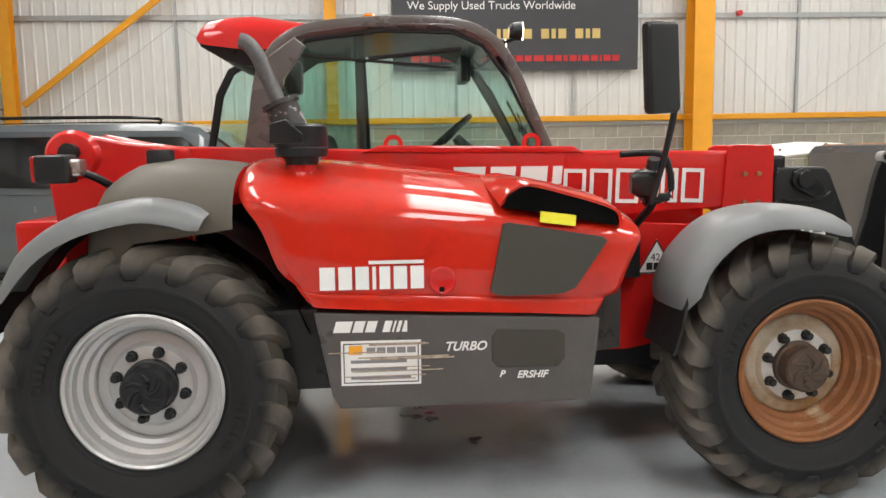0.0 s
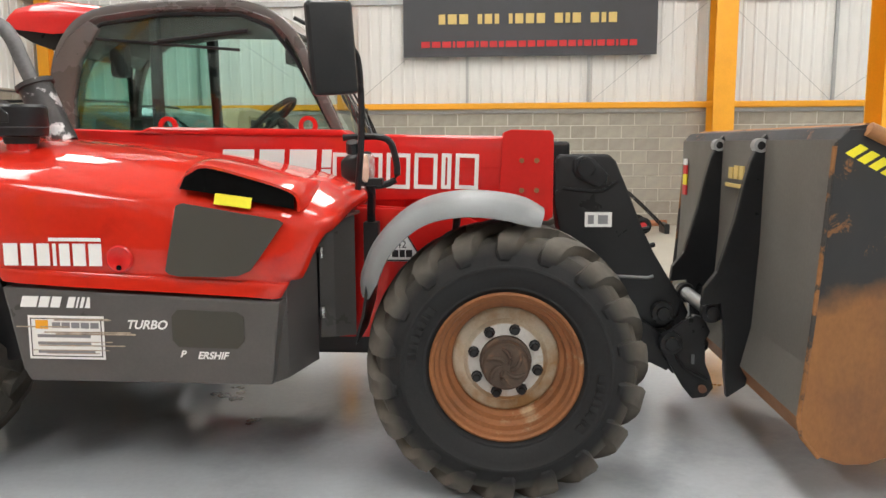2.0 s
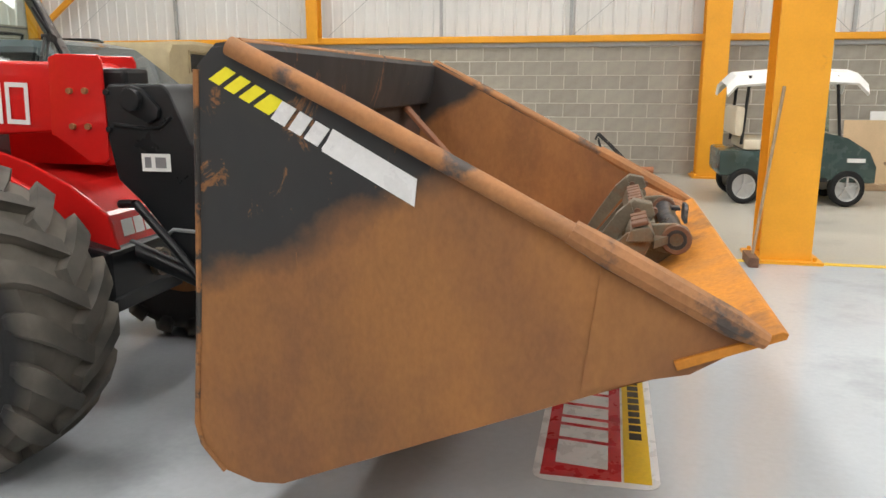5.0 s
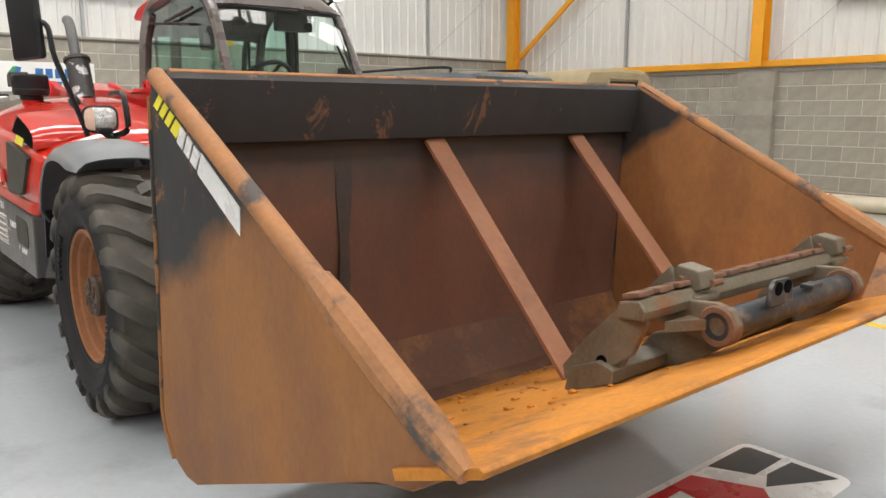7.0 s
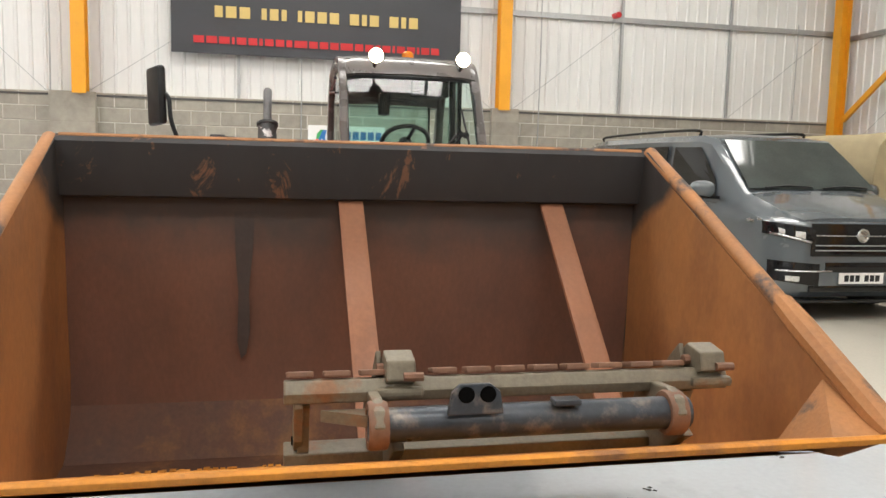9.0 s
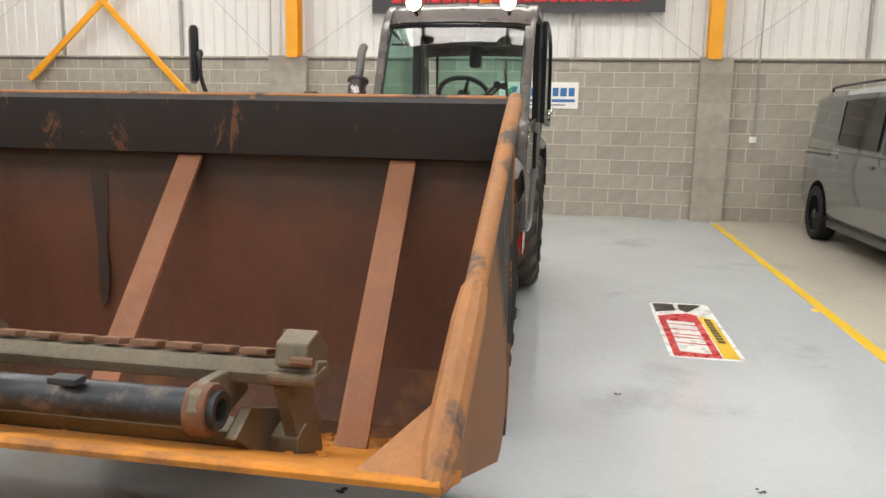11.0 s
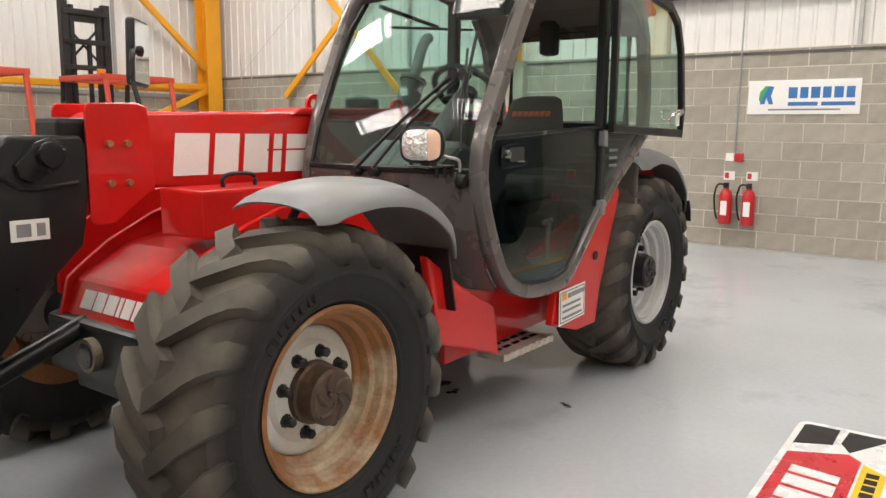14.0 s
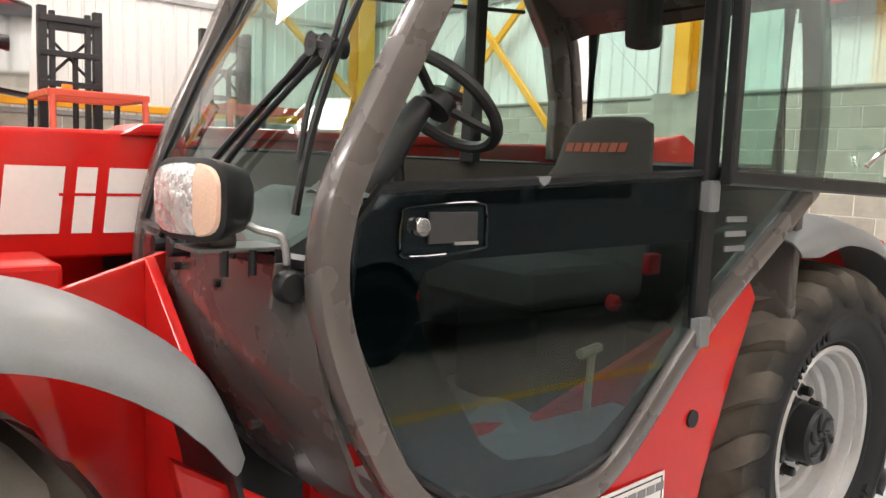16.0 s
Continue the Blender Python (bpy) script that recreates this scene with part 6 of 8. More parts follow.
b = loft(roof_rows)
thicken(b, 0.04)
part("cab_roof", b, M_CABGREY, T, "grey cab roof", smooth=True)
part("roof_lining", loft([[(x, y, z - 0.06) for y in (0.14, 1.04)] for x, z in ((0.46, 2.12), (0.6, 2.2), (1.0, 2.25), (1.4, 2.24), (1.56, 2.17))]), M_CABIN_LINING, T)
rp = loft([[(x, 0.58 + 0.43 * math.copysign(abs(math.cos(a)) ** 0.45, math.cos(a)), zb + (zt - zb) * math.sin(a) ** 0.5) for a in [math.pi * k / 20 for k in range(21)]]
           for x, zt, zb in ((0.035, 2.20, 2.165), (0.05, 2.25, 2.145), (0.08, 2.287, 2.14), (0.19, 2.315, 2.125), (0.32, 2.322, 2.11), (0.48, 2.298, 2.12), (0.62, 2.268, 2.2), (0.7, 2.25, 2.22))], caps=True)
rp_ = part("roof_pod", rp, M_RED, T, "red air housing on the cab roof", smooth=True)
part("pod_underside", prism([(0.03, 2.2), (0.04, 2.14), (0.16, 2.07), (0.27, 2.03), (0.42, 2.03), (0.42, 2.15), (0.06, 2.16)], 0.2, 0.97, 0.015), M_BLACK, rp_, smooth=True)
# windscreen between the front pillars, bowed forward
ws = []
for x, z in ((1.62, 2.1), (1.74, 1.95), (1.87, 1.7), (1.97, 1.47), (2.02, 1.3)):
    ws.append([(x + 0.05 * (1 - (2 * k / 8 - 1) ** 2), 0.125 + 0.925 * k / 8, z) for k in range(9)])
o = part("windscreen", loft(ws), M_GLASS, T, "large greenish curved windscreen", smooth=True)
o.visible_shadow = False
part("windscreen_seal", sweep([Vector(r[0]) for r in ws], 0.012, 6), M_BLACK, o)
part("windscreen_seal", sweep([Vector(r[-1]) for r in ws], 0.012, 6), M_BLACK, o)
part("windscreen_seal", sweep([Vector(v) for v in ws[-1]], 0.015, 6), M_BLACK, o)
part("windscreen_seal", sweep([Vector(v) for v in ws[0]], 0.015, 6), M_BLACK, o)
# front lower panel
fp = loft([[(x + 0.05 * (1 - (2 * k / 8 - 1) ** 2), 0.11 + 0.95 * k / 8, z) for k in range(9)] for x, z in ((2.02, 1.3), (2.03, 1.2), (2.0, 1.05), (1.93, 0.88), (1.85, 0.78))])
thicken(fp, 0.012)
fpp = part("front_panel", fp, M_CABPANEL, T, "grey cab front panel with small rust spots", smooth=True)
b = bmesh.new()
for y, z in ((0.35, 1.24), (0.55, 1.24), (0.75, 1.23), (0.55, 1.0), (0.9, 0.98), (0.4, 1.02)):
    join(b, cyl((2.085 - 0.08 * abs(y - 0.58), y, z), 0.009, 0.02, "x", 8))
part("panel_screws", b, M_BLACK, fpp)
for nm, y, sg in (("front_arch", 1.0, 1),):
    pl = [(2.25, 0.98), (2.02, 0.83), (1.75, 0.69), (1.70, 0.45), (1.9, 0.52), (2.16, 0.6)]
    part("sill_panel", prism(pl, 0.955, 0.995, 0.01), M_RED, T, "red sill panel")
part("sill_back", prism([(1.9, 0.86), (1.2, 0.82), (0.6, 1.0), (0.6, 0.45), (1.9, 0.42)], 0.8, 0.83), M_RED, T, "red inner sill")
ra = part("rear_arch_panel", prism([(1.22, 0.68), (1.26, 0.5), (0.98, 0.42), (0.76, 0.42), (0.72, 0.6), (0.6, 0.9), (0.5, 1.12), (0.56, 1.2), (0.86, 0.98)], 0.985, 1.03, 0.01), M_RED, T, "red panel before the rear wheel")
dealer_sign(ra, frame_of((1.215, 1.041, 0.49), (-1, 0, -0.0), (0.05, 0, 1)), 0.3, 0.18)
part("panel_plug", cyl((0.8, 1.032, 0.8), 0.025, 0.01, "y", 16), M_BLACK, ra)
step = part("step", box(1.16, 1.64, 0.8, 0.985, 0.395, 0.425, 0.004), M_STEP, T, "worn silver step tread")
# slots are thin black slabs on the tread, their shade painted
b = bmesh.new()
for k in range(5):
    x = 1.2 + k * 0.085
    join(b, box(x, x + 0.06, 0.83, 0.855, 0.4255, 0.4275))
    join(b, box(x, x + 0.06, 0.89, 0.915, 0.4255, 0.4275))
part("step_slots", b, M_HOLE_SHADE, step)
part("step_edge", prism([(1.16 + 0.03 * k, 0.985 + (0.012 if k % 2 else 0.0)) for k in range(17)] + [(1.64, 0.975), (1.16, 0.975)], 0.40, 0.432, plane="xy"), M_STEP, step)
part("step_hanger", join(box(1.2, 1.23, 0.7, 0.82, 0.4, 0.6), box(1.57, 1.6, 0.7, 0.82, 0.4, 0.6)), M_RED, step)
# door: lower half of dark glass, upper half swung open
dg = [(1.915, 1.437), (0.925, 1.488), (0.91, 1.06), (1.2, 0.81), (1.4, 0.765), (1.68, 0.785), (1.84, 0.9), (1.975, 1.19), (1.97, 1.37)]
dr = part("door_glass", prism(dg, 1.082, 1.088), M_GLASSDARK, T, "dark tinted lower door pane")
dr.visible_shadow = False
part("door_seal", sweep([(x, 1.085, z) for x, z in dg], 0.011, 6, True), M_BLACK, dr)
# painted dark band in the pane
part("door_band", prism([(1.945, 1.42), (0.94, 1.47), (0.935, 1.315), (1.74, 1.3), (1.81, 1.28), (1.825, 1.235), (1.8, 1.15), (1.64, 0.91), (1.57, 0.862), (1.42, 0.84), (1.25, 0.845), (1.13, 0.872), (0.93, 1.03), (0.92, 1.06), (1.2, 0.815), (1.4, 0.77), (1.68, 0.79), (1.84, 0.9), (1.965, 1.19)], 1.079, 1.0815), M_BAND, dr, "black printed border of the door pane")
dh = part("door_handle", join(sweep(curve_pts([(1.68, 1.092, 1.32), (1.85, 1.092, 1.312), (1.872, 1.092, 1.335), (1.868, 1.092, 1.385), (1.85, 1.092, 1.402), (1.69, 1.092, 1.412), (1.665, 1.092, 1.395), (1.662, 1.09, 1.34)], 4, True), 0.0035, 8, True), box(1.67, 1.865, 1.0875, 1.0895, 1.318, 1.405)), M_BAND, dr, "black recessed door handle", smooth=True)
part("lock", cyl((1.83, 1.099, 1.368), 0.017, 0.015, "y", 16, 0.003), M_CHROME, dh, smooth=True)
part("pull", box(1.69, 1.81, 1.09, 1.096, 1.335, 1.395, 0.004), M_INTERIOR, dh)
part("pull_edge", box(1.69, 1.75, 1.096, 1.1, 1.332, 1.338, 0.001), M_CHROME, dh)
part("door_catch", prism([(1.49, 1.468), (1.53, 1.466), (1.525, 1.455), (1.51, 1.446), (1.495, 1.455)], 1.088, 1.096, 0.002), M_GREY, dr, "small grey pane catch")
for z in (1.43, 1.075):
    part("hinge", box(0.885, 0.93, 1.085, 1.12, z - 0.04, z + 0.04, 0.006), M_GREY, T, "grey steel door hinge")
part("door_post", sweep([(0.90, 1.08, 1.08), (0.9, 1.08, 1.6), (0.88, 1.07, 2.22)], 0.03, 8, flat=(0.05, 0.06)), M_BLACK, T, "black cab door post")
q = [(0.87, 1.44), (0.86, 1.1), (0.45, 1.4), (0.4, 1.46)]
o = part("quarter_pane", prism(q, 1.08, 1.086), M_GLASSDARK, T, "small dark quarter pane")
o.visible_shadow = False
part("quarter_vent", join(join(box(0.7, 0.8, 1.087, 1.092, 1.32, 1.335), box(0.7, 0.8, 1.087, 1.092, 1.28, 1.295)), box(0.7, 0.8, 1.087, 1.092, 1.36, 1.375)), M_GREY, o)
wo = [(0.88, 1.48), (-0.12, 1.455), (-0.13, 1.6), (-0.06, 1.95), (0.02, 2.1), (0.15, 2.17), (0.5, 2.21), (0.88, 2.21)]
fr = part("upper_door", sweep(curve_pts([(x, 1.135, z) for x, z in wo], 1, True), 0.03, 8, True, flat=(0.05, 0.035), up=(0, 1, 0)), M_BLACK, T, "open upper door half in a black frame")
o = part("upper_pane", prism(wo, 1.132, 1.137), M_GLASS, fr, "greenish glass pane")
o.visible_shadow = False
part("upper_latch", sweep(curve_pts([(0.12, 1.15, 1.53), (0.08, 1.18, 1.58), (-0.02, 1.18, 1.59), (-0.08, 1.15, 1.57)], 4), 0.01, 8), M_CHROME, fr, smooth=True)
part("latch_sticker", box(-0.09, -0.04, 1.138, 1.141, 1.5, 1.58), M_WHITE, fr)
# other panes
for nm, poly, y in (("side_window", [(0.42, 1.5), (0.4, 1.8), (0.47, 2.03), (0.62, 2.15), (1.0, 2.2), (1.4, 2.19), (1.57, 2.12), (1.7, 1.95), (1.92, 1.5)], 0.1),):
    o = part(nm, prism(poly, y - 0.003, y + 0.003), M_GLASS, T, "greenish cab side window")
    o.visible_shadow = False
    part("window_seal", sweep([(x, y, z) for x, z in poly], 0.012, 6, True), M_BLACK, o)
    part("rear_pillar", prism([(0.26, 1.52), (0.33, 1.9), (0.42, 2.07), (0.56, 2.17), (0.62, 2.12), (0.5, 1.95), (0.45, 1.75), (0.45, 1.52)], y - 0.03, y + 0.02, 0.01), M_CABGREY, T, "broad grey rear pillar")
    part("wiper", sweep([(0.6, y - 0.03, 2.07), (1.4, y - 0.03, 2.0)], 0.008, 6), M_BLACK, o, "black wiper blade")
    part("wiper_arm", sweep([(0.95, y - 0.035, 2.05), (1.45, y - 0.035, 2.1)], 0.012, 6), M_BLACK, o)
rw = [(0.2, 1.5), (0.2, 2.03), (0.98, 2.03), (0.98, 1.5)]
o = part("rear_window", prism(rw, 0.345, 0.35, plane="yz"), M_GLASS, T, "greenish rear cab window")
o.visible_shadow = False
part("window_seal", sweep([(0.347, y, z) for y, z in rw], 0.03, 6, True), M_BLACK, o)
part("rear_bulkhead", box(0.31, 0.35, 0.12, 1.06, 0.9, 1.5, 0.01), M_CABGREY, T)
part("cab_side_wall", prism([(0.35, 1.5), (1.95, 1.5), (2.0, 1.1), (1.9, 0.85), (0.35, 0.85)], 0.11, 0.13), M_CABIN_LINING, T)
part("cab_floor", box(0.9, 1.8, 0.13, 1.0, 0.775, 0.81), M_MIDGREY, T, "grey cab floor mat")
part("inner_post", sweep([(0.9, 0.14, 1.5), (0.9, 0.15, 2.2)], 0.03, 8, flat=(0.07, 0.05)), M_INTERIOR, T)
# seat
st = part("seat", box(0.75, 1.25, 0.33, 0.81, 1.1, 1.22, 0.04, 3), M_SEAT, T, "dark cloth seat", smooth=True)
sb = loft([[(x + dx, y, z) for dx, y in ((0, 0.33 + ins), (-0.07, 0.37 + ins), (-0.07, 0.77 - ins), (0, 0.81 - ins), (0.05, 0.74 - ins), (0.05, 0.4 + ins))] for x, z, ins in ((0.8, 1.2, -0.02), (0.76, 1.35, -0.01), (0.74, 1.42, 0.0), (0.71, 1.5, 0.045), (0.69, 1.58, 0.06), (0.67, 1.64, 0.08), (0.65, 1.66, 0.13))], closed=True, caps=True)
part("backrest", sb, M_SEAT, st, "dark cloth backrest", smooth=True)
o = part("backrest_bars", bars([0.03] * 7, 0.03, 0.006, 0.15, 0.002), M_FADEDRED, st)
o.matrix_basis = frame_of((0.752, 0.455, 1.545), (0, 1, 0), (-0.25, 0, 1))
part("seat_base", box(0.8, 1.2, 0.45, 0.8, 0.78, 1.1, 0.03), M_INTERIOR, st)
part("armrest", sweep([(0.72, 0.9, 1.42), (0.98, 0.92, 1.43)], 0.03, 8), M_SEAT, st)
part("belt_buckle", box(0.85, 0.9, 0.9, 0.93, 1.2, 1.26, 0.008), M_SIGNRED, st)
part("console", box(0.85, 1.6, 0.14, 0.36, 0.78, 1.35, 0.04), M_INTERIOR, T, "black control console")
part("joystick", sweep([(1.3, 0.3, 1.35), (1.33, 0.3, 1.5)], [0.012, 0.024], 10), M_INTERIOR, T)
dash = part("dashboard", prism([(1.95, 1.0), (1.97, 1.3), (1.75, 1.42), (1.62, 1.36), (1.7, 1.0)], 0.3, 0.82, 0.03), M_INTERIOR, T, "black dashboard")
part("steering_column", sweep([(1.74, 0.6, 1.36), (1.62, 0.6, 1.46), (1.54, 0.6, 1.55), (1.46, 0.6, 1.64)], [0.07, 0.06, 0.045, 0.03], 14), M_INTERIOR, dash, smooth=True)
swl = sweep([(0.178 * math.cos(a), 0.178 * math.sin(a), 0) for a in [k * math.pi / 16 for k in range(32)]], 0.017, 8, True)
for a in (0.3, 2.4, 4.5):
    join(swl, sweep([(0, 0, -0.01), (0.174 * math.cos(a), 0.174 * math.sin(a), 0)], 0.014, 6))
join(swl, cyl((0, 0, -0.01), 0.05, 0.04, "z", 16))
o = part("steering_wheel", swl, M_INTERIOR, T, "black steering wheel", smooth=True)
o.matrix_basis = pose(1.41, 0.6, 1.65, 0, -40, 0)
part("sun_visor", box(1.5, 1.56, 0.62, 0.9, 1.98, 2.14, 0.01), M_INTERIOR, T)
part("roof_fan", box(0.45, 0.55, 0.5, 0.6, 1.9, 2.1, 0.03), M_INTERIOR, T)
hb = part("handbrake", sweep(curve_pts([(1.1, 0.9, 0.81), (1.095, 0.9, 0.92), (1.09, 0.9, 1.0)], 4), 0.011, 8), M_SCRAPE, T, "bare metal lever", smooth=True)
part("lever_grip", sweep([(1.06, 0.9, 1.01), (1.14, 0.9, 1.0)], 0.014, 8), M_SCRAPE, hb, smooth=True)
for x_, y_, z_, r_ in ((1.35, 0.42, 1.1, 0.02), (1.5, 0.5, 0.98, 0.028), (0.98, 0.86, 1.12, 0.024)):
    part("control_knob", lathe([(0, 0), (r_, 0.004), (r_, 0.02), (r_ * 0.6, 0.03), (0, 0.032)], 16, "y"), M_SIGNRED, T, "small red control knob", smooth=True).location = (x_, y_, z_)
part("floor_rag", lathe([(0.0, 0.05), (0.05, 0.045), (0.09, 0.02), (0.12, 0.0)], 9, "z"), M_MIDGREY, T, "crumpled pale wrapping on the cab floor").location = (1.3, 0.75, 0.81)
# front wipers
wp = part("wiper", sweep(curve_pts([(2.1, 0.483, 1.295), (2.045, 0.66, 1.475), (1.95, 0.86, 1.67), (1.93, 0.905, 1.7)], 5), [0.008] * 10 + [0.012] * 6, 8), M_BLACK, T, "black twin-arm windscreen wiper", smooth=True)
part("wiper_arm", sweep(curve_pts([(2.105, 0.585, 1.298), (2.03, 0.74, 1.5), (1.945, 0.9, 1.67), (1.93, 0.935, 1.695)], 5), [0.007] * 10 + [0.011] * 6, 8), M_BLACK, wp, smooth=True)
part("wiper_knuckle", join(cyl((1.935, 0.9, 1.7), 0.02, 0.045, "x", 14, 0.004), join(cyl((1.93, 0.945, 1.692), 0.02, 0.045, "x", 14, 0.004), sweep([(1.945, 0.895, 1.702), (1.935, 0.96, 1.69)], 0.016, 8))), M_BLACK, wp, smooth=True)
part("wiper_blade", sweep(curve_pts([(1.832, 0.935, 1.875), (1.93, 0.96, 1.69), (2.0, 0.985, 1.52), (2.035, 1.0, 1.385)], 5), 0.008, 6, flat=(0.01, 0.016)), M_BLACK, wp)
part("blade_frame", sweep(curve_pts([(1.9, 0.935, 1.8), (1.945, 0.955, 1.69), (1.995, 0.968, 1.58), (2.02, 0.982, 1.48)], 5), 0.006, 6), M_BLACK, wp)
for y_ in (0.483, 0.585):
    part("wiper_spindle", cyl((2.085, y_, 1.285), 0.02, 0.06, "x", 12, 0.004), M_BLACK, wp)
# work lamps, beacon
for y in (0.32, 0.94):
    f = part("flood_lamp", lathe([(0.03, -0.05), (0.05, -0.03), (0.055, 0.02), (0.05, 0.024)], 20, "x"), M_BLACK, T, "lit round work lamp", smooth=True)
    f.location = (1.80, y, 2.225)
    part("lamp_glass", cyl((0.022, 0, 0), 0.05, 0.008, "x", 20), M_FLOODLIT, f, "glowing lamp glass")
    part("lamp_bracket", sweep([(-0.02, 0, -0.04), (-0.08, 0, -0.06), (-0.16, 0, -0.02)], 0.012, 6), M_BLACK, f)
bc = part("beacon", lathe([(0.055, 0), (0.055, 0.03), (0.05, 0.035), (0.048, 0.09), (0.03, 0.105), (0, 0.107)], 20, "z"), M_AMBER, T, "amber rotating beacon", smooth=True)
bc.location = (0.95, 0.68, 2.285)
part("beacon_base", cyl((0, 0, 0.0), 0.06, 0.03, "z", 16), M_BLACK, bc)


def head_lamp(x, y, s, turn, high):
    """A rounded lamp; its own +x is where it shines."""
    def oval(w, h, x_):
        return [(x_, w * math.copysign(abs(math.cos(a)) ** 0.55, math.cos(a)), h * math.copysign(abs(math.sin(a)) ** 0.55, math.sin(a))) for a in [k * math.pi / 12 for k in range(24)]]
    h = part("head_lamp", loft([oval(0.05, 0.04, -0.1), oval(0.075, 0.06, -0.07), oval(0.09, 0.072, -0.01), oval(0.09, 0.072, 0.0), oval(0.082, 0.064, 0.004)], closed=True, caps=True), M_BLACK, T, "headlamp with clear and amber lens", smooth=True)
    h.matrix_basis = pose(x, y, high, 0, 0, turn)
    def clip(lo, hi):
        b2 = loft([oval(0.08, 0.062, 0.004), oval(0.078, 0.06, 0.012), oval(0.05, 0.04, 0.02), oval(0.01, 0.01, 0.021)], closed=True, caps=True)
        for v in b2.verts:
            v.co.y = min(max(v.co.y, lo), hi)
        bmesh.ops.remove_doubles(b2, verts=b2.verts, dist=1e-5)
        return b2
    part("lens", clip(-0.08, 0.03) if s > 0 else clip(-0.03, 0.08), M_LENS, h, "clear lamp lens", smooth=True)
    part("turn_lens", clip(0.03, 0.08) if s > 0 else clip(-0.08, -0.03), M_AMBERPALE, h, "pale ribbed amber lens", smooth=True)
    return h


head_lamp(2.195, 0.925, 1, 20, 1.408)
lb = part("lamp_bracket", join(box(2.03, 2.2, 0.86, 0.97, 1.318, 1.326, 0.003), box(2.12, 2.17, 0.9, 0.95, 1.326, 1.35, 0.006)), M_DGREY, T, "dark grey lamp bracket plate")
for x_, y_ in ((2.15, 0.965), (2.1, 0.968), (2.05, 0.97)):
    part("bracket_bolt", cyl((x_, y_, 1.3), 0.008, 0.045, "z", 8), M_BLACK, lb)
part("lamp_cable", sweep(curve_pts([(2.12, 0.92, 1.38), (2.1, 0.98, 1.36), (2.07, 1.01, 1.35), (2.06, 1.015, 1.325), (2.055, 1.01, 1.3)], 5), 0.007, 8), M_GALV, T, "ribbed grey cable sleeve", smooth=True)
mk = part("side_marker", lathe([(0.0, 0.0), (0.022, 0.002), (0.03, 0.012), (0.03, 0.03), (0.024, 0.04), (0.0, 0.042)], 20, "y"), M_BLACK, T, "round black side repeater", smooth=True)
mk.location = (2.055, 1.0, 1.262)
part("marker_plate", prism([(2.0, 1.3), (2.07, 1.3), (2.08, 1.22), (2.02, 1.15), (1.99, 1.17)], 0.99, 1.002, 0.003), M_DGREY, T)
part("lamp_cable", sweep(curve_pts([(2.19, 0.86, 1.4), (2.15, 0.82, 1.37), (2.13, 0.83, 1.32), (2.09, 0.87, 1.3)], 5), 0.007, 6), M_BLACK, T, smooth=True)
head_lamp(2.22, -0.78, -1, -10, 1.388)
part("lamp_bracket", box(2.17, 2.29, -0.81, -0.74, 1.31, 1.345, 0.008), M_BLACK, T)
part("lamp_guard", sweep(curve_pts([(2.1, -0.68, 1.52), (2.28, -0.68, 1.52), (2.33, -0.68, 1.45), (2.33, -0.68, 1.33), (2.2, -0.72, 1.3)], 4), 0.016, 8), M_BLACK, T, smooth=True)
mr = part("mirror", box(-0.025, 0.025, -0.095, 0.095, -0.18, 0.18, 0.03, 3), M_BLACK, T, "black wing mirror on a tall stalk", smooth=True)
mr.matrix_basis = pose(2.14, -1.08, 1.862, 4, 0, -58)
part("mirror_glass", box(-0.03, -0.0255, -0.078, 0.078, -0.16, 0.16), M_MIRROR, mr)
part("mirror_arm", sweep(curve_pts([(2.165, -1.06, 1.88), (2.22, -1.0, 1.85), (2.235, -0.98, 1.7), (2.22, -0.91, 1.5), (2.19, -0.84, 1.3)], 5), 0.014, 8), M_BLACK, T, smooth=True)
part("mirror_joint", cyl((2.165, -1.04, 1.87), 0.03, 0.05, "x", 12, 0.005), M_BLACK, T)
part("stalk_boot", sweep([(2.18, -0.9, 1.5), (2.18, -0.88, 1.46)], [0.026, 0.03], 10), M_BLACK, T)


# ---- grey van ----
def road_wheel(parent, x, y, z, r, w, side, spokes, tyre_m, rim_m, name="wheel", rr=0.68):
    e = new(name)
    e.parent = parent
    e.location, e.rotation_euler = (x, y, z), (0, 0, 0 if side > 0 else math.pi)
    part("tyre", lathe([(r * rr, w * 0.42), (r * (rr + 0.1), w * 0.5), (r * 0.93, w * 0.47), (r, w * 0.36), (r, -w * 0.36), (r * 0.93, -w * 0.5), (r * rr, -w * 0.42)], 40), tyre_m, e, smooth=True)
    b = lathe([(r * (rr + 0.02), w * 0.44), (r * (rr - 0.02), w * 0.42), (r * (rr - 0.05), w * 0.1), (0.02, w * 0.05), (0, w * 0.05)], 36)
    for k in range(spokes):
        join(b, box(-0.012, 0.012, w * 0.1, w * 0.36, 0.03, r * (rr - 0.02), 0.004), Matrix.Rotation(2 * math.pi * k / spokes, 4, "Y"))
    join(b, cyl((0, w * 0.22, 0), r * 0.15, w * 0.3, "y", 16))
    part("rim", b, rim_m, e, smooth=True)
    return e


V = thing("van", "glossy grey panel van with black wheels parked on the concrete", "van")
VY = 5.47


def van_row(x, zt, wt, wm, zb):
    """Half widths at the roof and waist."""
    out = []
    for s in (-1, 1):
        seq = [(0.93 * wm, zb), (wm, zb + 0.12), (wm + 0.0, min(0.95, zt - 0.24)), (wm - 0.015, min(1.08, zt - 0.15)), (wt + 0.02, zt - 0.1), (wt - 0.05, zt - 0.025), (wt * 0.5, zt)]
        out.append([(x, VY + s * w, z) for w, z in seq])
    return out[0] + out[1][::-1]


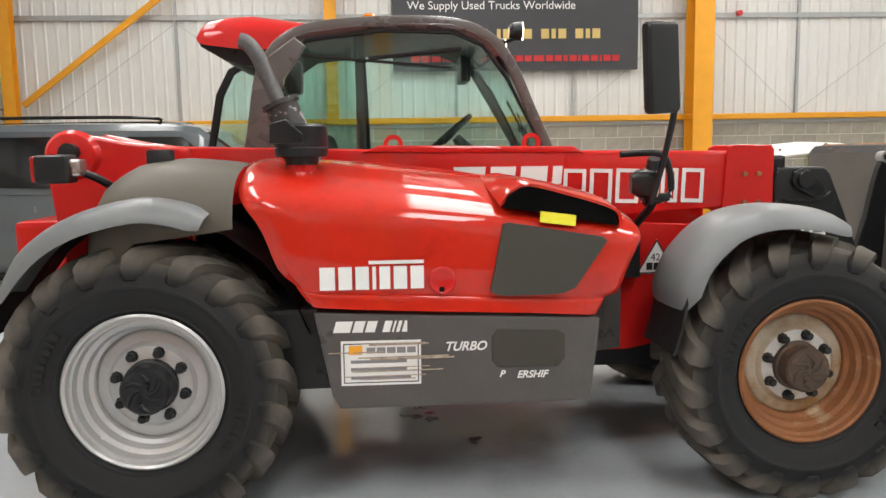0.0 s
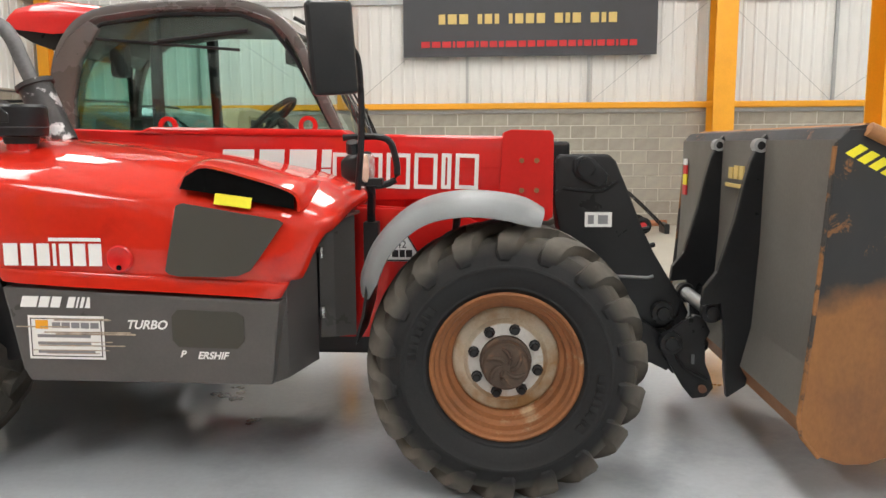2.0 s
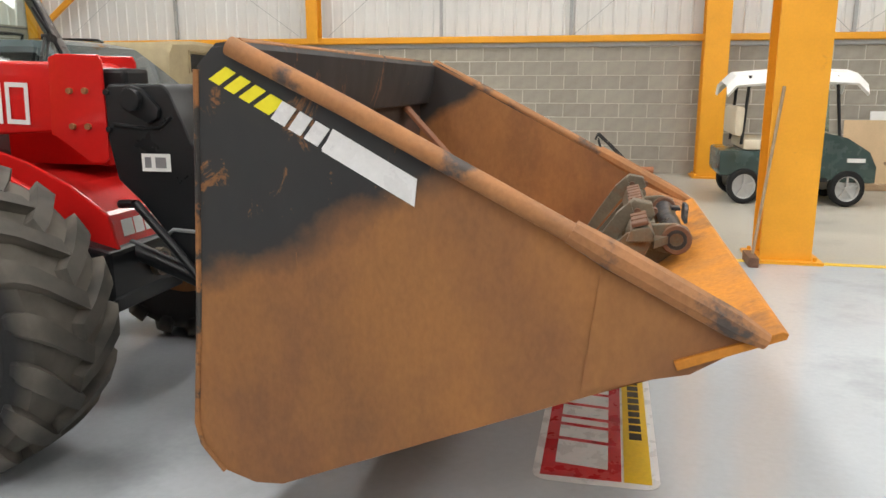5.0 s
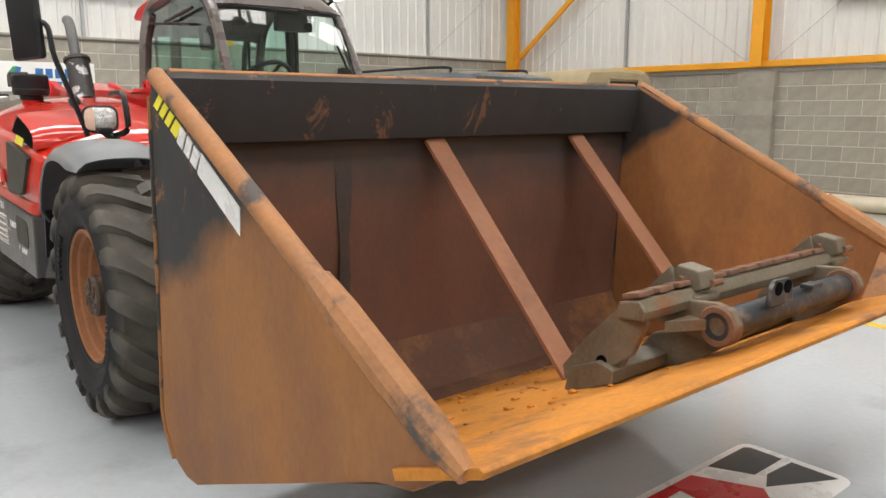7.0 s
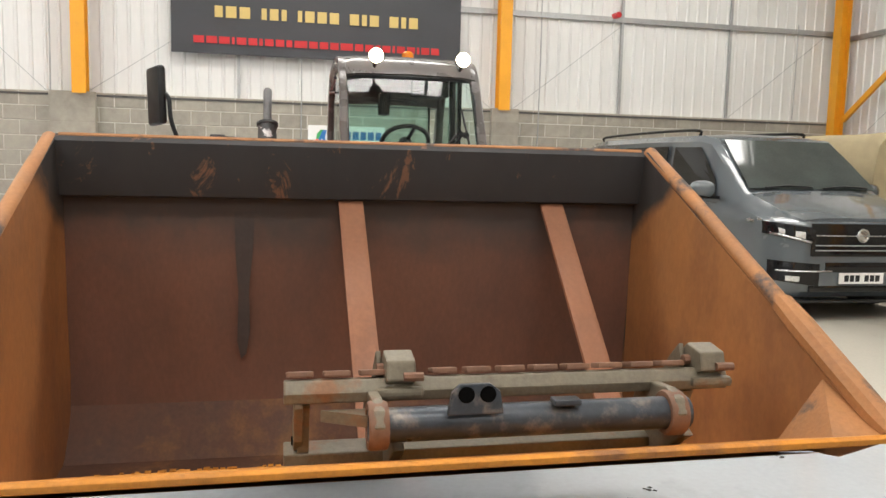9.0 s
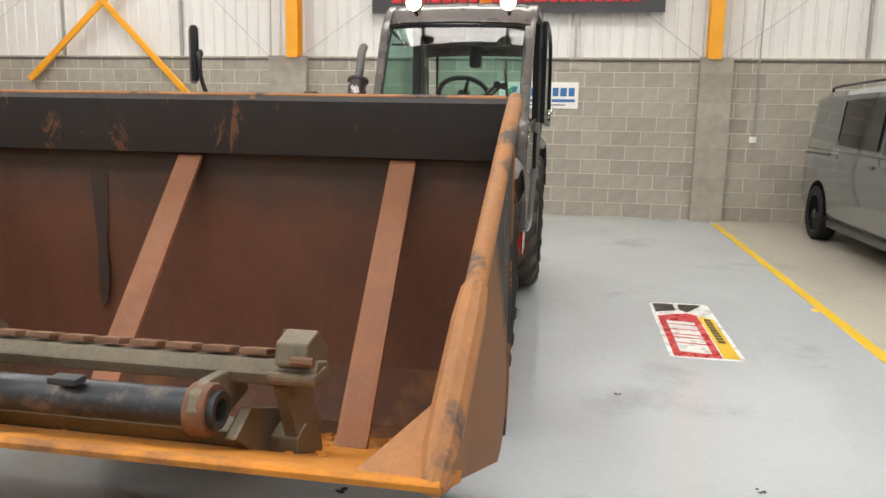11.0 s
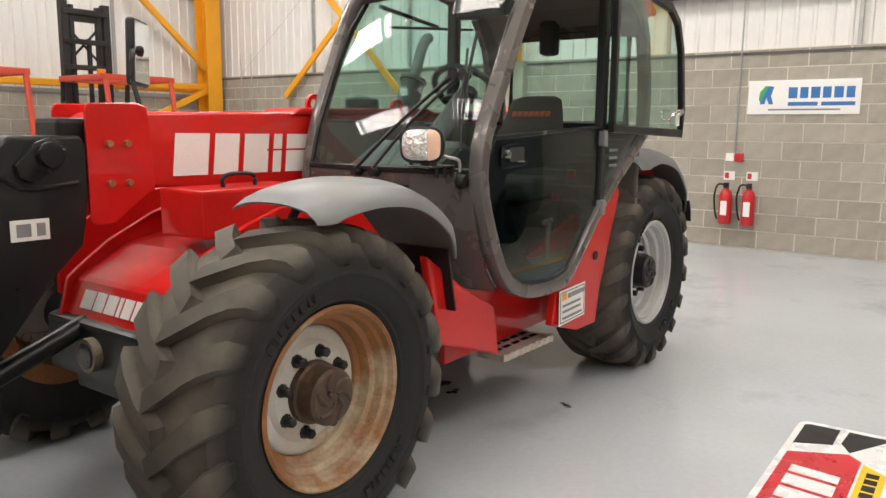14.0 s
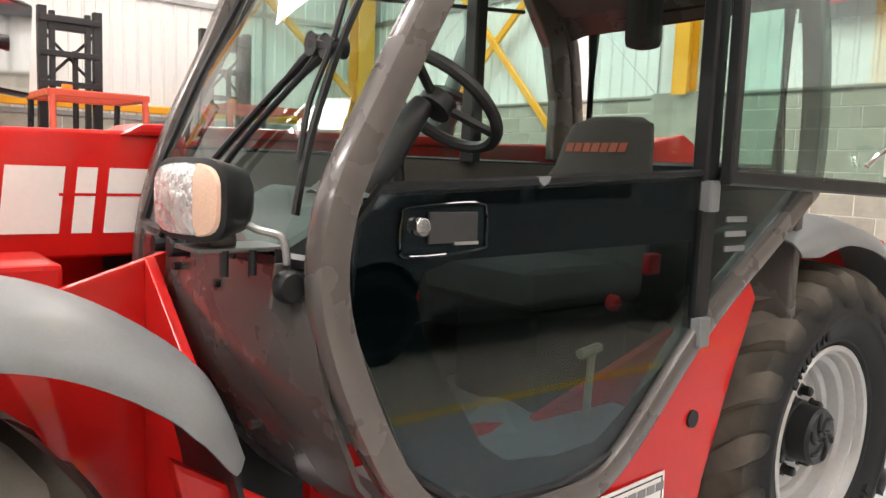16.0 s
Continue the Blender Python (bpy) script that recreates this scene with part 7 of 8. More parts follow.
st_ = [(-4.83, 1.55, 0.78, 0.86, 0.42), (-4.8, 1.86, 0.78, 0.9, 0.36), (-4.7, 1.93, 0.8, 0.93, 0.34), (-4.2, 1.96, 0.83, 0.95, 0.3), (-2.6, 1.965, 0.83, 0.955, 0.28), (-1.3, 1.95, 0.82, 0.955, 0.28), (-1.05, 1.91, 0.8, 0.955, 0.28),
       (-0.7, 1.64, 0.82, 0.955, 0.28), (-0.3, 1.31, 0.85, 0.955, 0.28), (-0.18, 1.265, 0.85, 0.955, 0.28), (0.02, 1.205, 0.83, 0.945, 0.28), (0.2, 1.14, 0.8, 0.915, 0.28), (0.33, 1.085, 0.74, 0.85, 0.28), (0.41, 1.045, 0.66, 0.76, 0.28)]
b = loft([van_row(*q_) for q_ in st_], caps=True)
part("body", b, M_VAN, V, "glossy grey van body", smooth=True)
NOSE = [(-0.02, 0.952), (0.1, 0.945), (0.22, 0.925), (0.33, 0.87), (0.41, 0.78), (0.46, 0.66), (0.482, 0.52), (0.495, 0.26), (0.5, 0.0)]


def nose_line(out_=0.0, back=0.0):
    """The van's front in plan, from flank to flank."""
    half = curve_pts([(x - back + out_ * min(1, (0.97 - w) * 2.5), w + out_ * min(1, w), 0) for x, w in NOSE], 4)
    return [(p.x, -p.y) for p in half] + [(p.x, p.y) for p in half[::-1][1:]]


def nose_band(name, y0, y1, low, top, m, proud=0.008, parent=None, label="", thick=0.01):
    """A strip that follows the front; low and top give its heights at y0 and y1."""
    pts = [p for p in nose_line(proud) if y0 <= p[1] <= y1]
    rows_ = []
    for x, y in pts:
        f = (y - y0) / (y1 - y0)
        a, c = low[0] + (low[1] - low[0]) * f, top[0] + (top[1] - top[0]) * f
        rows_.append([(x, VY + y, a), (x + 0.004, VY + y, (a + c) / 2), (x - (0.012 if c > 0.9 else 0), VY + y, c)])
    b2 = loft(rows_)
    thicken(b2, thick)
    return part(name, b2, m, parent or V, label, smooth=True)


rows = []
for z, out_, back in ((0.24, -0.02, 0.03), (0.3, 0.0, 0.0), (0.5, 0.012, 0.0), (0.64, 0.0, 0.0), (0.8, 0.0, 0.005), (0.94, -0.006, 0.015), (1.0, -0.02, 0.03), (1.035, -0.05, 0.07), (1.05, -0.1, 0.13)):
    rows.append([(x, VY + y, z) for x, y in nose_line(out_, back)])
part("front_end", loft(rows), M_VAN, V, "glossy grey front end", smooth=True)


def side_pane(name, pts, m=M_GLOSSBLACK, lift=0.01):
    """A pane on the flank; follows the lean of the upper side."""
    b2 = bmesh.new()
    vs = [b2.verts.new((x, VY - (0.945 - max(0, z - 1.08) * (0.112 if x < -1.5 else 0.15)) - lift, z)) for x, z in pts]
    b2.faces.new(vs)
    bmesh.ops.recalc_face_normals(b2, faces=b2.faces)
    thicken(b2, 0.004)
    return part(name, b2, m, V)


side_pane("side_window", [(-4.45, 1.32), (-4.4, 1.78), (-3.35, 1.8), (-3.35, 1.28)], M_VAN)
side_pane("side_window", [(-3.28, 1.26), (-3.25, 1.8), (-1.98, 1.8), (-1.98, 1.22)])
side_pane("side_window", [(-1.82, 1.2), (-1.8, 1.79), (-1.22, 1.78), (-0.78, 1.4), (-0.72, 1.18)])
side_pane("slide_track", [(-4.6, 1.12), (-3.6, 1.12), (-3.6, 1.14), (-4.6, 1.14)], M_BLACK)
side_pane("door_gap", [(-1.92, 0.5), (-1.905, 0.5), (-1.905, 1.8), (-1.92, 1.8)], M_BLACK, 0.003)
for x in (-2.12, -1.72):
    part("door_handle", box(x - 0.09, x + 0.09, VY - 0.99, VY - 0.95, 1.03, 1.065, 0.01), M_VAN, V)
b = loft([[(x + 0.012, VY + y, z + 0.022) for y in (-wy, -wy * 0.5, 0, wy * 0.5, wy)] for x, z, wy in ((-1.0, 1.85, 0.70), (-0.7, 1.62, 0.75), (-0.3, 1.3, 0.8))])
thicken(b, 0.006)
part("windscreen", b, M_SCREEN, V, "dark shiny windscreen", smooth=True)
part("sill", box(-3.35, -0.95, VY - 0.97, VY - 0.9, 0.24, 0.33, 0.02), M_GLOSSBLACK, V, "gloss black side bar")
for y in (-0.72, 0.72):
    part("roof_rail", sweep(curve_pts([(-4.4, VY + y, 1.93), (-4.3, VY + y, 2.0), (-2.9, VY + y, 2.015), (-1.6, VY + y, 2.0), (-1.5, VY + y, 1.93)], 5), 0.02, 8), M_GLOSSBLACK, V, "black roof rail", smooth=True)
for x in (-3.9, -0.41):
    # solid black half-disc paints the shade of the arch opening
    arc = [(x + 0.42 * math.cos(radians(k * 15)), 0.36 + 0.42 * math.sin(radians(k * 15))) for k in range(13)]
    part("wheel_arch", prism(arc, VY - 0.958, VY - 0.75), M_HOLE_SHADE, V)
    road_wheel(V, x, VY - 0.87, 0.355, 0.355, 0.24, -1, 16, M_RUBBER, M_GLOSSBLACK)
    road_wheel(V, x, VY + 0.87, 0.355, 0.355, 0.24, 1, 16, M_RUBBER, M_GLOSSBLACK)
gr = nose_band("grille", -0.6, 0.6, (0.66, 0.66), (0.99, 0.99), M_GLOSSBLACK, 0.006, label="gloss black front grille")
for z in (0.715, 0.765, 0.865):
    nose_band("grille_bar", -0.57, 0.57, (z, z), (z + 0.012, z + 0.012), M_CHROME if z > 0.8 else M_GALV, 0.014, gr, thick=0.006)
part("emblem", lathe([(0.0, 0.0), (0.05, 0.0), (0.052, 0.006), (0.066, 0.01), (0.072, 0.0)], 24, "x"), M_CHROME, gr, "round chrome emblem", smooth=True).location = (0.515, VY, 0.875)
for s in (-1, 1):
    def span(a, c):
        return (a, c) if s > 0 else (-c, -a)
    def rise(a, c):
        return (a, c) if s > 0 else (c, a)
    h = nose_band("head_lamp", *span(0.5, 0.945), rise(0.765, 0.875), rise(0.945, 1.0), M_GLOSSBLACK, 0.008, label="clear headlamp in a dark housing")
    nose_band("lamp_reflector", *span(0.62, 0.76), rise(0.835, 0.86), rise(0.91, 0.925), M_LENS, 0.012, h, thick=0.004)
    nose_band("lamp_reflector", *span(0.79, 0.88), rise(0.865, 0.89), rise(0.93, 0.945), M_LENS, 0.012, h, thick=0.004)
    nose_band("day_light", *span(0.55, 0.92), rise(0.785, 0.875), rise(0.808, 0.893), M_CHROME, 0.013, h, "bright daytime light strip", 0.004)
    nose_band("bumper_vent", *span(0.42, 0.925), rise(0.35, 0.41), rise(0.58, 0.61), M_GLOSSBLACK, 0.018, label="gloss black bumper vent")
    nose_band("vent_bar", *span(0.3, 0.885), rise(0.505, 0.5), rise(0.52, 0.515), M_CHROME, 0.03, thick=0.006)
    nose_band("fog_lamp", *span(0.66, 0.82), rise(0.4, 0.41), rise(0.455, 0.46), M_LENS, 0.026, thick=0.006)
    part("mirror", loft([[(-0.66 - 0.02 * k + 0.05 * rr * math.cos(a), VY + s * (1.0 + 0.055 * k), 1.29 + 0.095 * rr * math.sin(a)) for a in [j_ * math.pi / 8 for j_ in range(16)]] for k, rr in ((0, 0.55), (0.5, 0.9), (1.5, 1.05), (3, 1.0), (4, 0.8), (4.5, 0.4))], closed=True, caps=True), M_VAN, V, "grey wing mirror", smooth=True)
    part("mirror_foot", sweep([(-0.7, VY + s * 0.92, 1.2), (-0.72, VY + s * 1.2, 1.2)], 0.03, 8, flat=(0.1, 0.035)), M_GLOSSBLACK, V, smooth=True)
    nose_band("indicator", *span(0.94, 0.952), rise(1.0, 1.0), rise(1.02, 1.02), M_CHROME, 0.008)
nose_band("lower_intake", -0.6, 0.6, (0.3, 0.3), (0.36, 0.36), M_GLOSSBLACK, 0.016)
nose_band("bumper_slot", -0.46, 0.46, (0.5, 0.5), (0.6, 0.6), M_GLOSSBLACK, 0.016)
nose_band("splitter", -0.9, 0.9, (0.19, 0.19), (0.225, 0.225), M_GLOSSBLACK, 0.05, label="gloss black splitter", thick=0.12)
pl = part("number_plate", box(0.525, 0.535, VY - 0.26, VY + 0.26, 0.385, 0.495), M_WHITE, V, "white plate with plain dark bars")
b = bars([0.05, 0.05, 0.05, -0.03, 0.05, 0.05, 0.05], 0.065, 0.014, 0, 0.002)
o = part("plate_bars", b, M_BLACK, pl)
o.matrix_basis = frame_of((0.536, VY - 0.2, 0.407), (0, 1, 0), (0, 0, 1))

for y0_, y1_ in ((-0.62, -0.02), (0.1, 0.68)):
    part("wiper", sweep([(-0.26, VY + y0_, 1.33), (-0.3, VY + (y0_ + y1_) / 2, 1.355), (-0.28, VY + y1_, 1.34)], 0.012, 6), M_BLACK, V)
part("side_badge", box(-0.05, 0.07, VY - 0.962, VY - 0.95, 0.98, 1.005), M_CHROME, V)
side_pane("window_seal", [(-4.6, 1.195), (-0.7, 1.135), (-0.7, 1.142), (-4.6, 1.203)], M_BLACK, 0.004)
for x in (-3.3, -1.9):
    side_pane("door_gap", [(x, 0.42), (x + 0.01, 0.42), (x + 0.01, 1.15), (x, 1.15)], M_BLACK, 0.003)

# ---- canvas-topped off-roader ----
J = thing("off_roader", "old off-roader with a tan canvas top and spare wheel", "off-roader")
rows = []
for x, dz in ((-4.3, -0.03), (-4.2, 0.0), (-3.2, -0.01), (-2.2, 0.0), (-1.2, -0.012), (-0.92, 0.0), (-0.86, -0.05)):
    rows.append([(x, 6.72, 1.0), (x, 6.73, 1.5), (x, 6.78, 1.9 + dz), (x, 6.88, 2.02 + dz), (x, 7.5, 2.05 + dz), (x, 8.2, 2.03 + dz), (x, 8.33, 1.93 + dz), (x, 8.4, 1.5), (x, 8.4, 1.0)])
part("canvas_top", loft(rows, caps=True), M_CANVAS, J, "tan canvas hood", smooth=True)
part("rear_window", box(-0.862, -0.85, 7.28, 7.98, 1.6, 1.86, 0.01), M_GLOSSBLACK, J)
part("window_flap", sweep([(-0.85, 7.28, 1.58), (-0.85, 7.28, 1.9), (-0.85, 7.98, 1.9), (-0.85, 7.98, 1.58)], 0.02, 6), M_CANVAS, J)
part("tub", box(-4.4, -0.88, 6.75, 8.38, 0.5, 1.0, 0.03), M_BLACK, J, "black lower body")
part("bonnet", box(-5.1, -4.3, 6.85, 8.3, 0.6, 1.1, 0.05), M_BLACK, J)
part("bumper", box(-0.88, -0.74, 6.8, 8.35, 0.5, 0.62, 0.02), M_BLACK, J)
part("plate", box(-0.87, -0.86, 6.9, 7.2, 1.0, 1.14), M_STICKER_Y, J, "yellow plate with plain dark bars")
for y in (6.95, 8.2):
    part("mud_flap", box(-0.86, -0.84, y - 0.16, y + 0.16, 0.12, 0.5), M_BLACK, J)
    for x in (-1.5, -4.2):
        road_wheel(J, x, y, 0.39, 0.39, 0.26, -1 if y < 7.5 else 1, 6, M_RUBBER, M_RIM, rr=0.52)
sp = road_wheel(J, -0.7, 7.95, 1.22, 0.40, 0.24, 1, 6, M_RUBBER, M_RIM, "spare_wheel", 0.5)
for k in range(26):
    a = 2 * math.pi * k / 26
    for y_ in (-0.055, 0.055):
        tb = part("tread_block", box(-0.03, 0.03, y_ - 0.045, y_ + 0.045, 0.385, 0.412, 0.004), M_RUBBER, sp)
        tb.rotation_euler = (0, a + (0.12 if y_ > 0 else 0), 0)
sp.rotation_euler = (0, 0, radians(-90))
part("spare_carrier", box(-0.88, -0.72, 7.85, 8.05, 0.9, 1.3), M_BLACK, J)
b = sweep([(-0.3, 9.35, 0.12), (2.6, 9.5, 0.12)], 0.115, 16)
tagged(part("carpet_roll", b, M_CREAM, smooth=True), "long rolled carpet lying by the wall", "carpet roll")

# ---- golf cart ----
G = thing("golf_cart", "dark green golf cart with a white roof and cream seats", "golf cart", (7.32, 7.25, 0))
G.scale = (0.86, 0.9, 0.96)
b = loft([[(x, y, z) for y, z in ((-0.6, z0 - 0.12), (-0.5, z0), (0, z0 + 0.05), (0.5, z0), (0.6, z0 - 0.12))] for x, z0 in ((-0.92, 1.48), (-0.8, 1.6), (0, 1.66), (0.75, 1.63), (0.9, 1.5))])
thicken(b, 0.04)
part("roof", b, M_ROOFWHITE, G, "white crumpled roof cover", smooth=True)
for x in (-0.62, 0.5):
    for y in (-0.52, 0.52):
        part("roof_post", sweep([(x + (0.12 if x > 0 else -0.05), y, 0.75), (x, y, 1.6)], 0.022, 8), M_BLACK, G)
part("front_body", loft([[(x, y, z) for y in (-0.55, 0.55) for z in ((zb, zt) if y < 0 else (zt, zb))] for x, zt, zb in ((0.35, 0.92, 0.35), (0.7, 0.85, 0.3), (1.0, 0.68, 0.3), (1.1, 0.5, 0.3))], closed=True, caps=True), M_CARTGREEN, G, "dark green front cowl", smooth=True)
part("rear_body", box(-0.95, -0.1, -0.55, 0.55, 0.35, 0.68, 0.05), M_CARTGREEN, G, smooth=True)
part("floor_pan", box(-0.2, 0.5, -0.55, 0.55, 0.3, 0.36, 0.01), M_BLACK, G)
part("seat", box(-0.65, -0.1, -0.55, 0.55, 0.68, 0.82, 0.05), M_CREAM, G, smooth=True)
part("backrest", box(-0.78, -0.64, -0.55, 0.55, 0.85, 1.22, 0.06), M_CREAM, G, smooth=True)
o = part("screen", prism([(0.46, 0.92), (0.4, 1.55), (0.405, 1.55), (0.465, 0.92)], -0.5, 0.5), M_GLASS, G)
o.visible_shadow = False
part("steering_wheel", lathe([(0.15, -0.012), (0.17, 0), (0.15, 0.012)], 20, "x", True), M_BLACK, G).location = (0.2, -0.28, 1.0)
part("number_bars", box(0.72, 0.95, -0.575, -0.555, 0.55, 0.6), M_WHITE, G)
for x in (-0.6, 0.75):
    for s in (-1, 1):
        road_wheel(G, x, s * 0.52, 0.225, 0.225, 0.18, s, 5, M_RUBBER, M_RIM)


# ---- picnic tables, boards and loose things ----
def picnic_table(m):
    t = thing("picnic_table", "bare timber picnic table with fixed benches", "picnic table", group="picnic tables")
    t.matrix_world = m
    for k in range(4):
        part("tabletop_plank", box(-0.75, 0.75, -0.34 + k * 0.17, -0.19 + k * 0.17, 0.72, 0.76, 0.004), M_TIMBER, t)
    for s in (-1, 1):
        for k in range(2):
            part("bench_plank", box(-0.75, 0.75, s * 0.62 - 0.14 + k * 0.14, s * 0.62 - 0.01 + k * 0.14, 0.42, 0.455, 0.004), M_TIMBER, t)
        part("cross_rail", box(s * 0.55 - 0.025, s * 0.55 + 0.025, -0.78, 0.78, 0.34, 0.42, 0.004), M_TIMBER, t)
        part("top_rail", box(s * 0.55 - 0.025, s * 0.55 + 0.025, -0.34, 0.34, 0.63, 0.72, 0.004), M_TIMBER, t)
        for q_ in (-1, 1):
            part("leg", sweep([(s * 0.5, q_ * 0.62, 0), (s * 0.5, q_ * 0.22, 0.72)], 0.04, 8, flat=(0.045, 0.09)), M_TIMBER, t)
    return t


picnic_table(pose(9.5, 7.1, 0, 0, 0, 8))
picnic_table(pose(12.4, 7.6, 0, 0, 0, -12))
for k, (x, y, l, r_) in enumerate(((9.4, 6.0, 2.0, 4), (9.9, 5.8, 1.6, -6), (8.9, 8.4, 1.8, 2))):
    o = part("timber_beam", box(-l / 2, l / 2, -0.07, 0.07, 0, 0.09, 0.006), M_TIMBER)
    o.matrix_basis = pose(x, y, 0, 0, 0, r_)
    tagged(o, "loose rough timber beam on the concrete", "timber", "loose timber")
o = part("plywood_sheet", box(-0.75, 0.75, 0, 0.02, 0, 0.95, 0.002), M_PLY)
o.matrix_basis = pose(9.25, 8.9, 0, -12, 0, 0)
tagged(o, "plywood sheet leaning by the wall", "board")
o = part("white_board", box(-1.6, 1.6, 0, 0.03, 0, 1.05, 0.003), M_WHITE)
o.matrix_basis = pose(10.6, 9.5, 0, -8, 0, 0)
tagged(o, "long white board leaning against the wall", "board")
C = thing("plastic_pallet", "black plastic pallet leaning against the wall", "pallet", (3.5, YN - 0.1, 0))
for k in range(5):
    part("slat", box(-0.39, 0.39, -0.06, -0.02, 0.02 + k * 0.118, 0.095 + k * 0.118, 0.006), M_BLACK, C)
for x in (-0.36, 0.0, 0.36):
    part("runner", box(x - 0.04, x + 0.04, -0.02, 0.06, 0, 0.58, 0.006), M_BLACK, C)
for x in (-0.34, 0.34):
    for z in (0.05, 0.53):
        part("corner_label", box(x - 0.035, x + 0.035, -0.066, -0.06, z - 0.035, z + 0.035), M_WHITE, C)
H_ = thing("hand_truck", "black sack truck with red wheel hubs resting by the wall", "hand truck", (5.25, 8.82, 0))
for y in (-0.2, 0.2):
    part("rail", sweep(curve_pts([(-0.28, y, 0.62), (-0.25, y, 0.68), (-0.2, y, 0.66), (0.1, y, 0.38), (0.42, y, 0.06)], 4), 0.016, 8), M_BLACK, H_, smooth=True)
    part("strut", sweep([(-0.24, y, 0.62), (-0.1, y, 0.14), (0.0, y, 0.14)], 0.012, 8), M_BLACK, H_, smooth=True)
    wh = part("wheel", lathe([(0.06, 0.03), (0.1, 0.045), (0.135, 0.03), (0.14, 0.0), (0.135, -0.03), (0.1, -0.045), (0.06, -0.03)], 28), M_RUBBER, H_, smooth=True)
    wh.location = (0.0, y * 1.2, 0.14)
    part("hub", lathe([(0.062, 0.02), (0.05, 0.035), (0.02, 0.04), (0.0, 0.04), (0.0, -0.04), (0.02, -0.04), (0.05, -0.035), (0.062, -0.02)], 20), M_SIGNRED, wh, "red wheel hub", smooth=True)
for x, z in ((-0.1, 0.57), (0.15, 0.33)):
    part("crossbar", cyl((x, 0, z), 0.012, 0.4, "y", 8), M_BLACK, H_, smooth=True)
part("toe_plate", box(0.36, 0.44, -0.22, 0.22, 0.0, 0.16, 0.006), M_BLACK, H_)
W_ = thing("broom", "wooden broom leaning on the yellow column", "broom", (6.36, 3.36, 0))
part("handle", sweep([(0, 0, 0.06), (0.14, 0.06, 1.42)], 0.013, 8), M_TIMBER, W_)
part("head", box(-0.05, 0.03, -0.16, 0.16, 0.0, 0.08, 0.01), M_RUSTDARK, W_)


# ---- forklifts by the far wall ----
def forklift(x, y):
    f = thing("forklift", "red forklift with a black lifting mast", "forklift", (x, y, 0), group="forklifts")
    f.rotation_euler = (0, 0, math.pi)
    f.scale = (1.12, 1, 1)
    for s in (-1, 1):
        part("mast_channel", join(box(s * 0.31 - 0.05, s * 0.31 + 0.05, -0.06, 0.06, 0.02, 3.4, 0.008), box(s * 0.2 - 0.03, s * 0.2 + 0.03, -0.05, 0.05, 0.02, 3.35, 0.008)), M_MAST, f, "black mast channel")
    for z in (0.5, 1.5, 2.35, 2.75, 3.2):
        part("mast_crossbar", box(-0.34, 0.34, -0.08, -0.02, z, z + 0.08, 0.008), M_MAST, f)
    part("mast_head", box(-0.25, 0.25, -0.04, 0.06, 3.1, 3.3, 0.02), M_MAST, f)
    part("mast_brace", sweep([(-0.3, 0.06, 2.4), (0.3, 0.06, 3.1)], 0.02, 6), M_MAST, f)
    part("mast_brace", sweep([(0.3, 0.06, 2.4), (-0.3, 0.06, 3.1)], 0.02, 6), M_MAST, f)
    part("lift_cylinder", cyl((0.06, 0.02, 1.45), 0.035, 2.8, "z", 12), M_MAST, f, smooth=True)
    part("guard_frame", sweep([(-0.5, -0.25, 2.18), (0.5, -0.25, 2.18), (0.5, -1.45, 2.18), (-0.5, -1.45, 2.18)], 0.04, 8, True, flat=(0.07, 0.09)), M_FORKRED, f, "red overhead guard")
    for k in range(5):
        part("guard_bar", box(-0.5, 0.5, -0.5 - k * 0.2, -0.47 - k * 0.2, 2.15, 2.19), M_FORKRED, f)
    for s in (-1, 1):
        part("guard_post", sweep([(s * 0.48, -1.45, 2.15), (s * 0.48, -1.6, 1.1)], 0.035, 8), M_FORKRED, f)
        part("guard_post", sweep([(s * 0.48, -0.25, 2.15), (s * 0.48, -0.12, 0.9)], 0.035, 8), M_BLACK, f)
        for yy, r in ((-0.35, 0.3), (-1.75, 0.25)):
            road_wheel(f, s * 0.48, yy, r, r, 0.2, s, 5, M_RUBBER, M_FORKRED)
    part("counterweight", box(-0.5, 0.5, -2.2, -1.2, 0.25, 1.1, 0.08, 3), M_FORKRED, f, smooth=True)
    part("body", box(-0.48, 0.48, -1.25, -0.2, 0.3, 0.8, 0.04), M_FORKRED, f)
    part("seat", box(-0.22, 0.22, -1.15, -0.7, 0.8, 0.95, 0.04), M_BLACK, f)
    part("backrest", box(-0.2, 0.2, -1.25, -1.12, 0.9, 1.5, 0.05), M_BLACK, f)
    bc_ = part("beacon", cyl((-0.2, -0.8, 2.27), 0.06, 0.12, "z", 12, 0.01), M_AMBER, f, "amber beacon")
    return f


forklift(-2.15, -9.3)
forklift(0.05, -9.3)
forklift(2.2, -9.3)


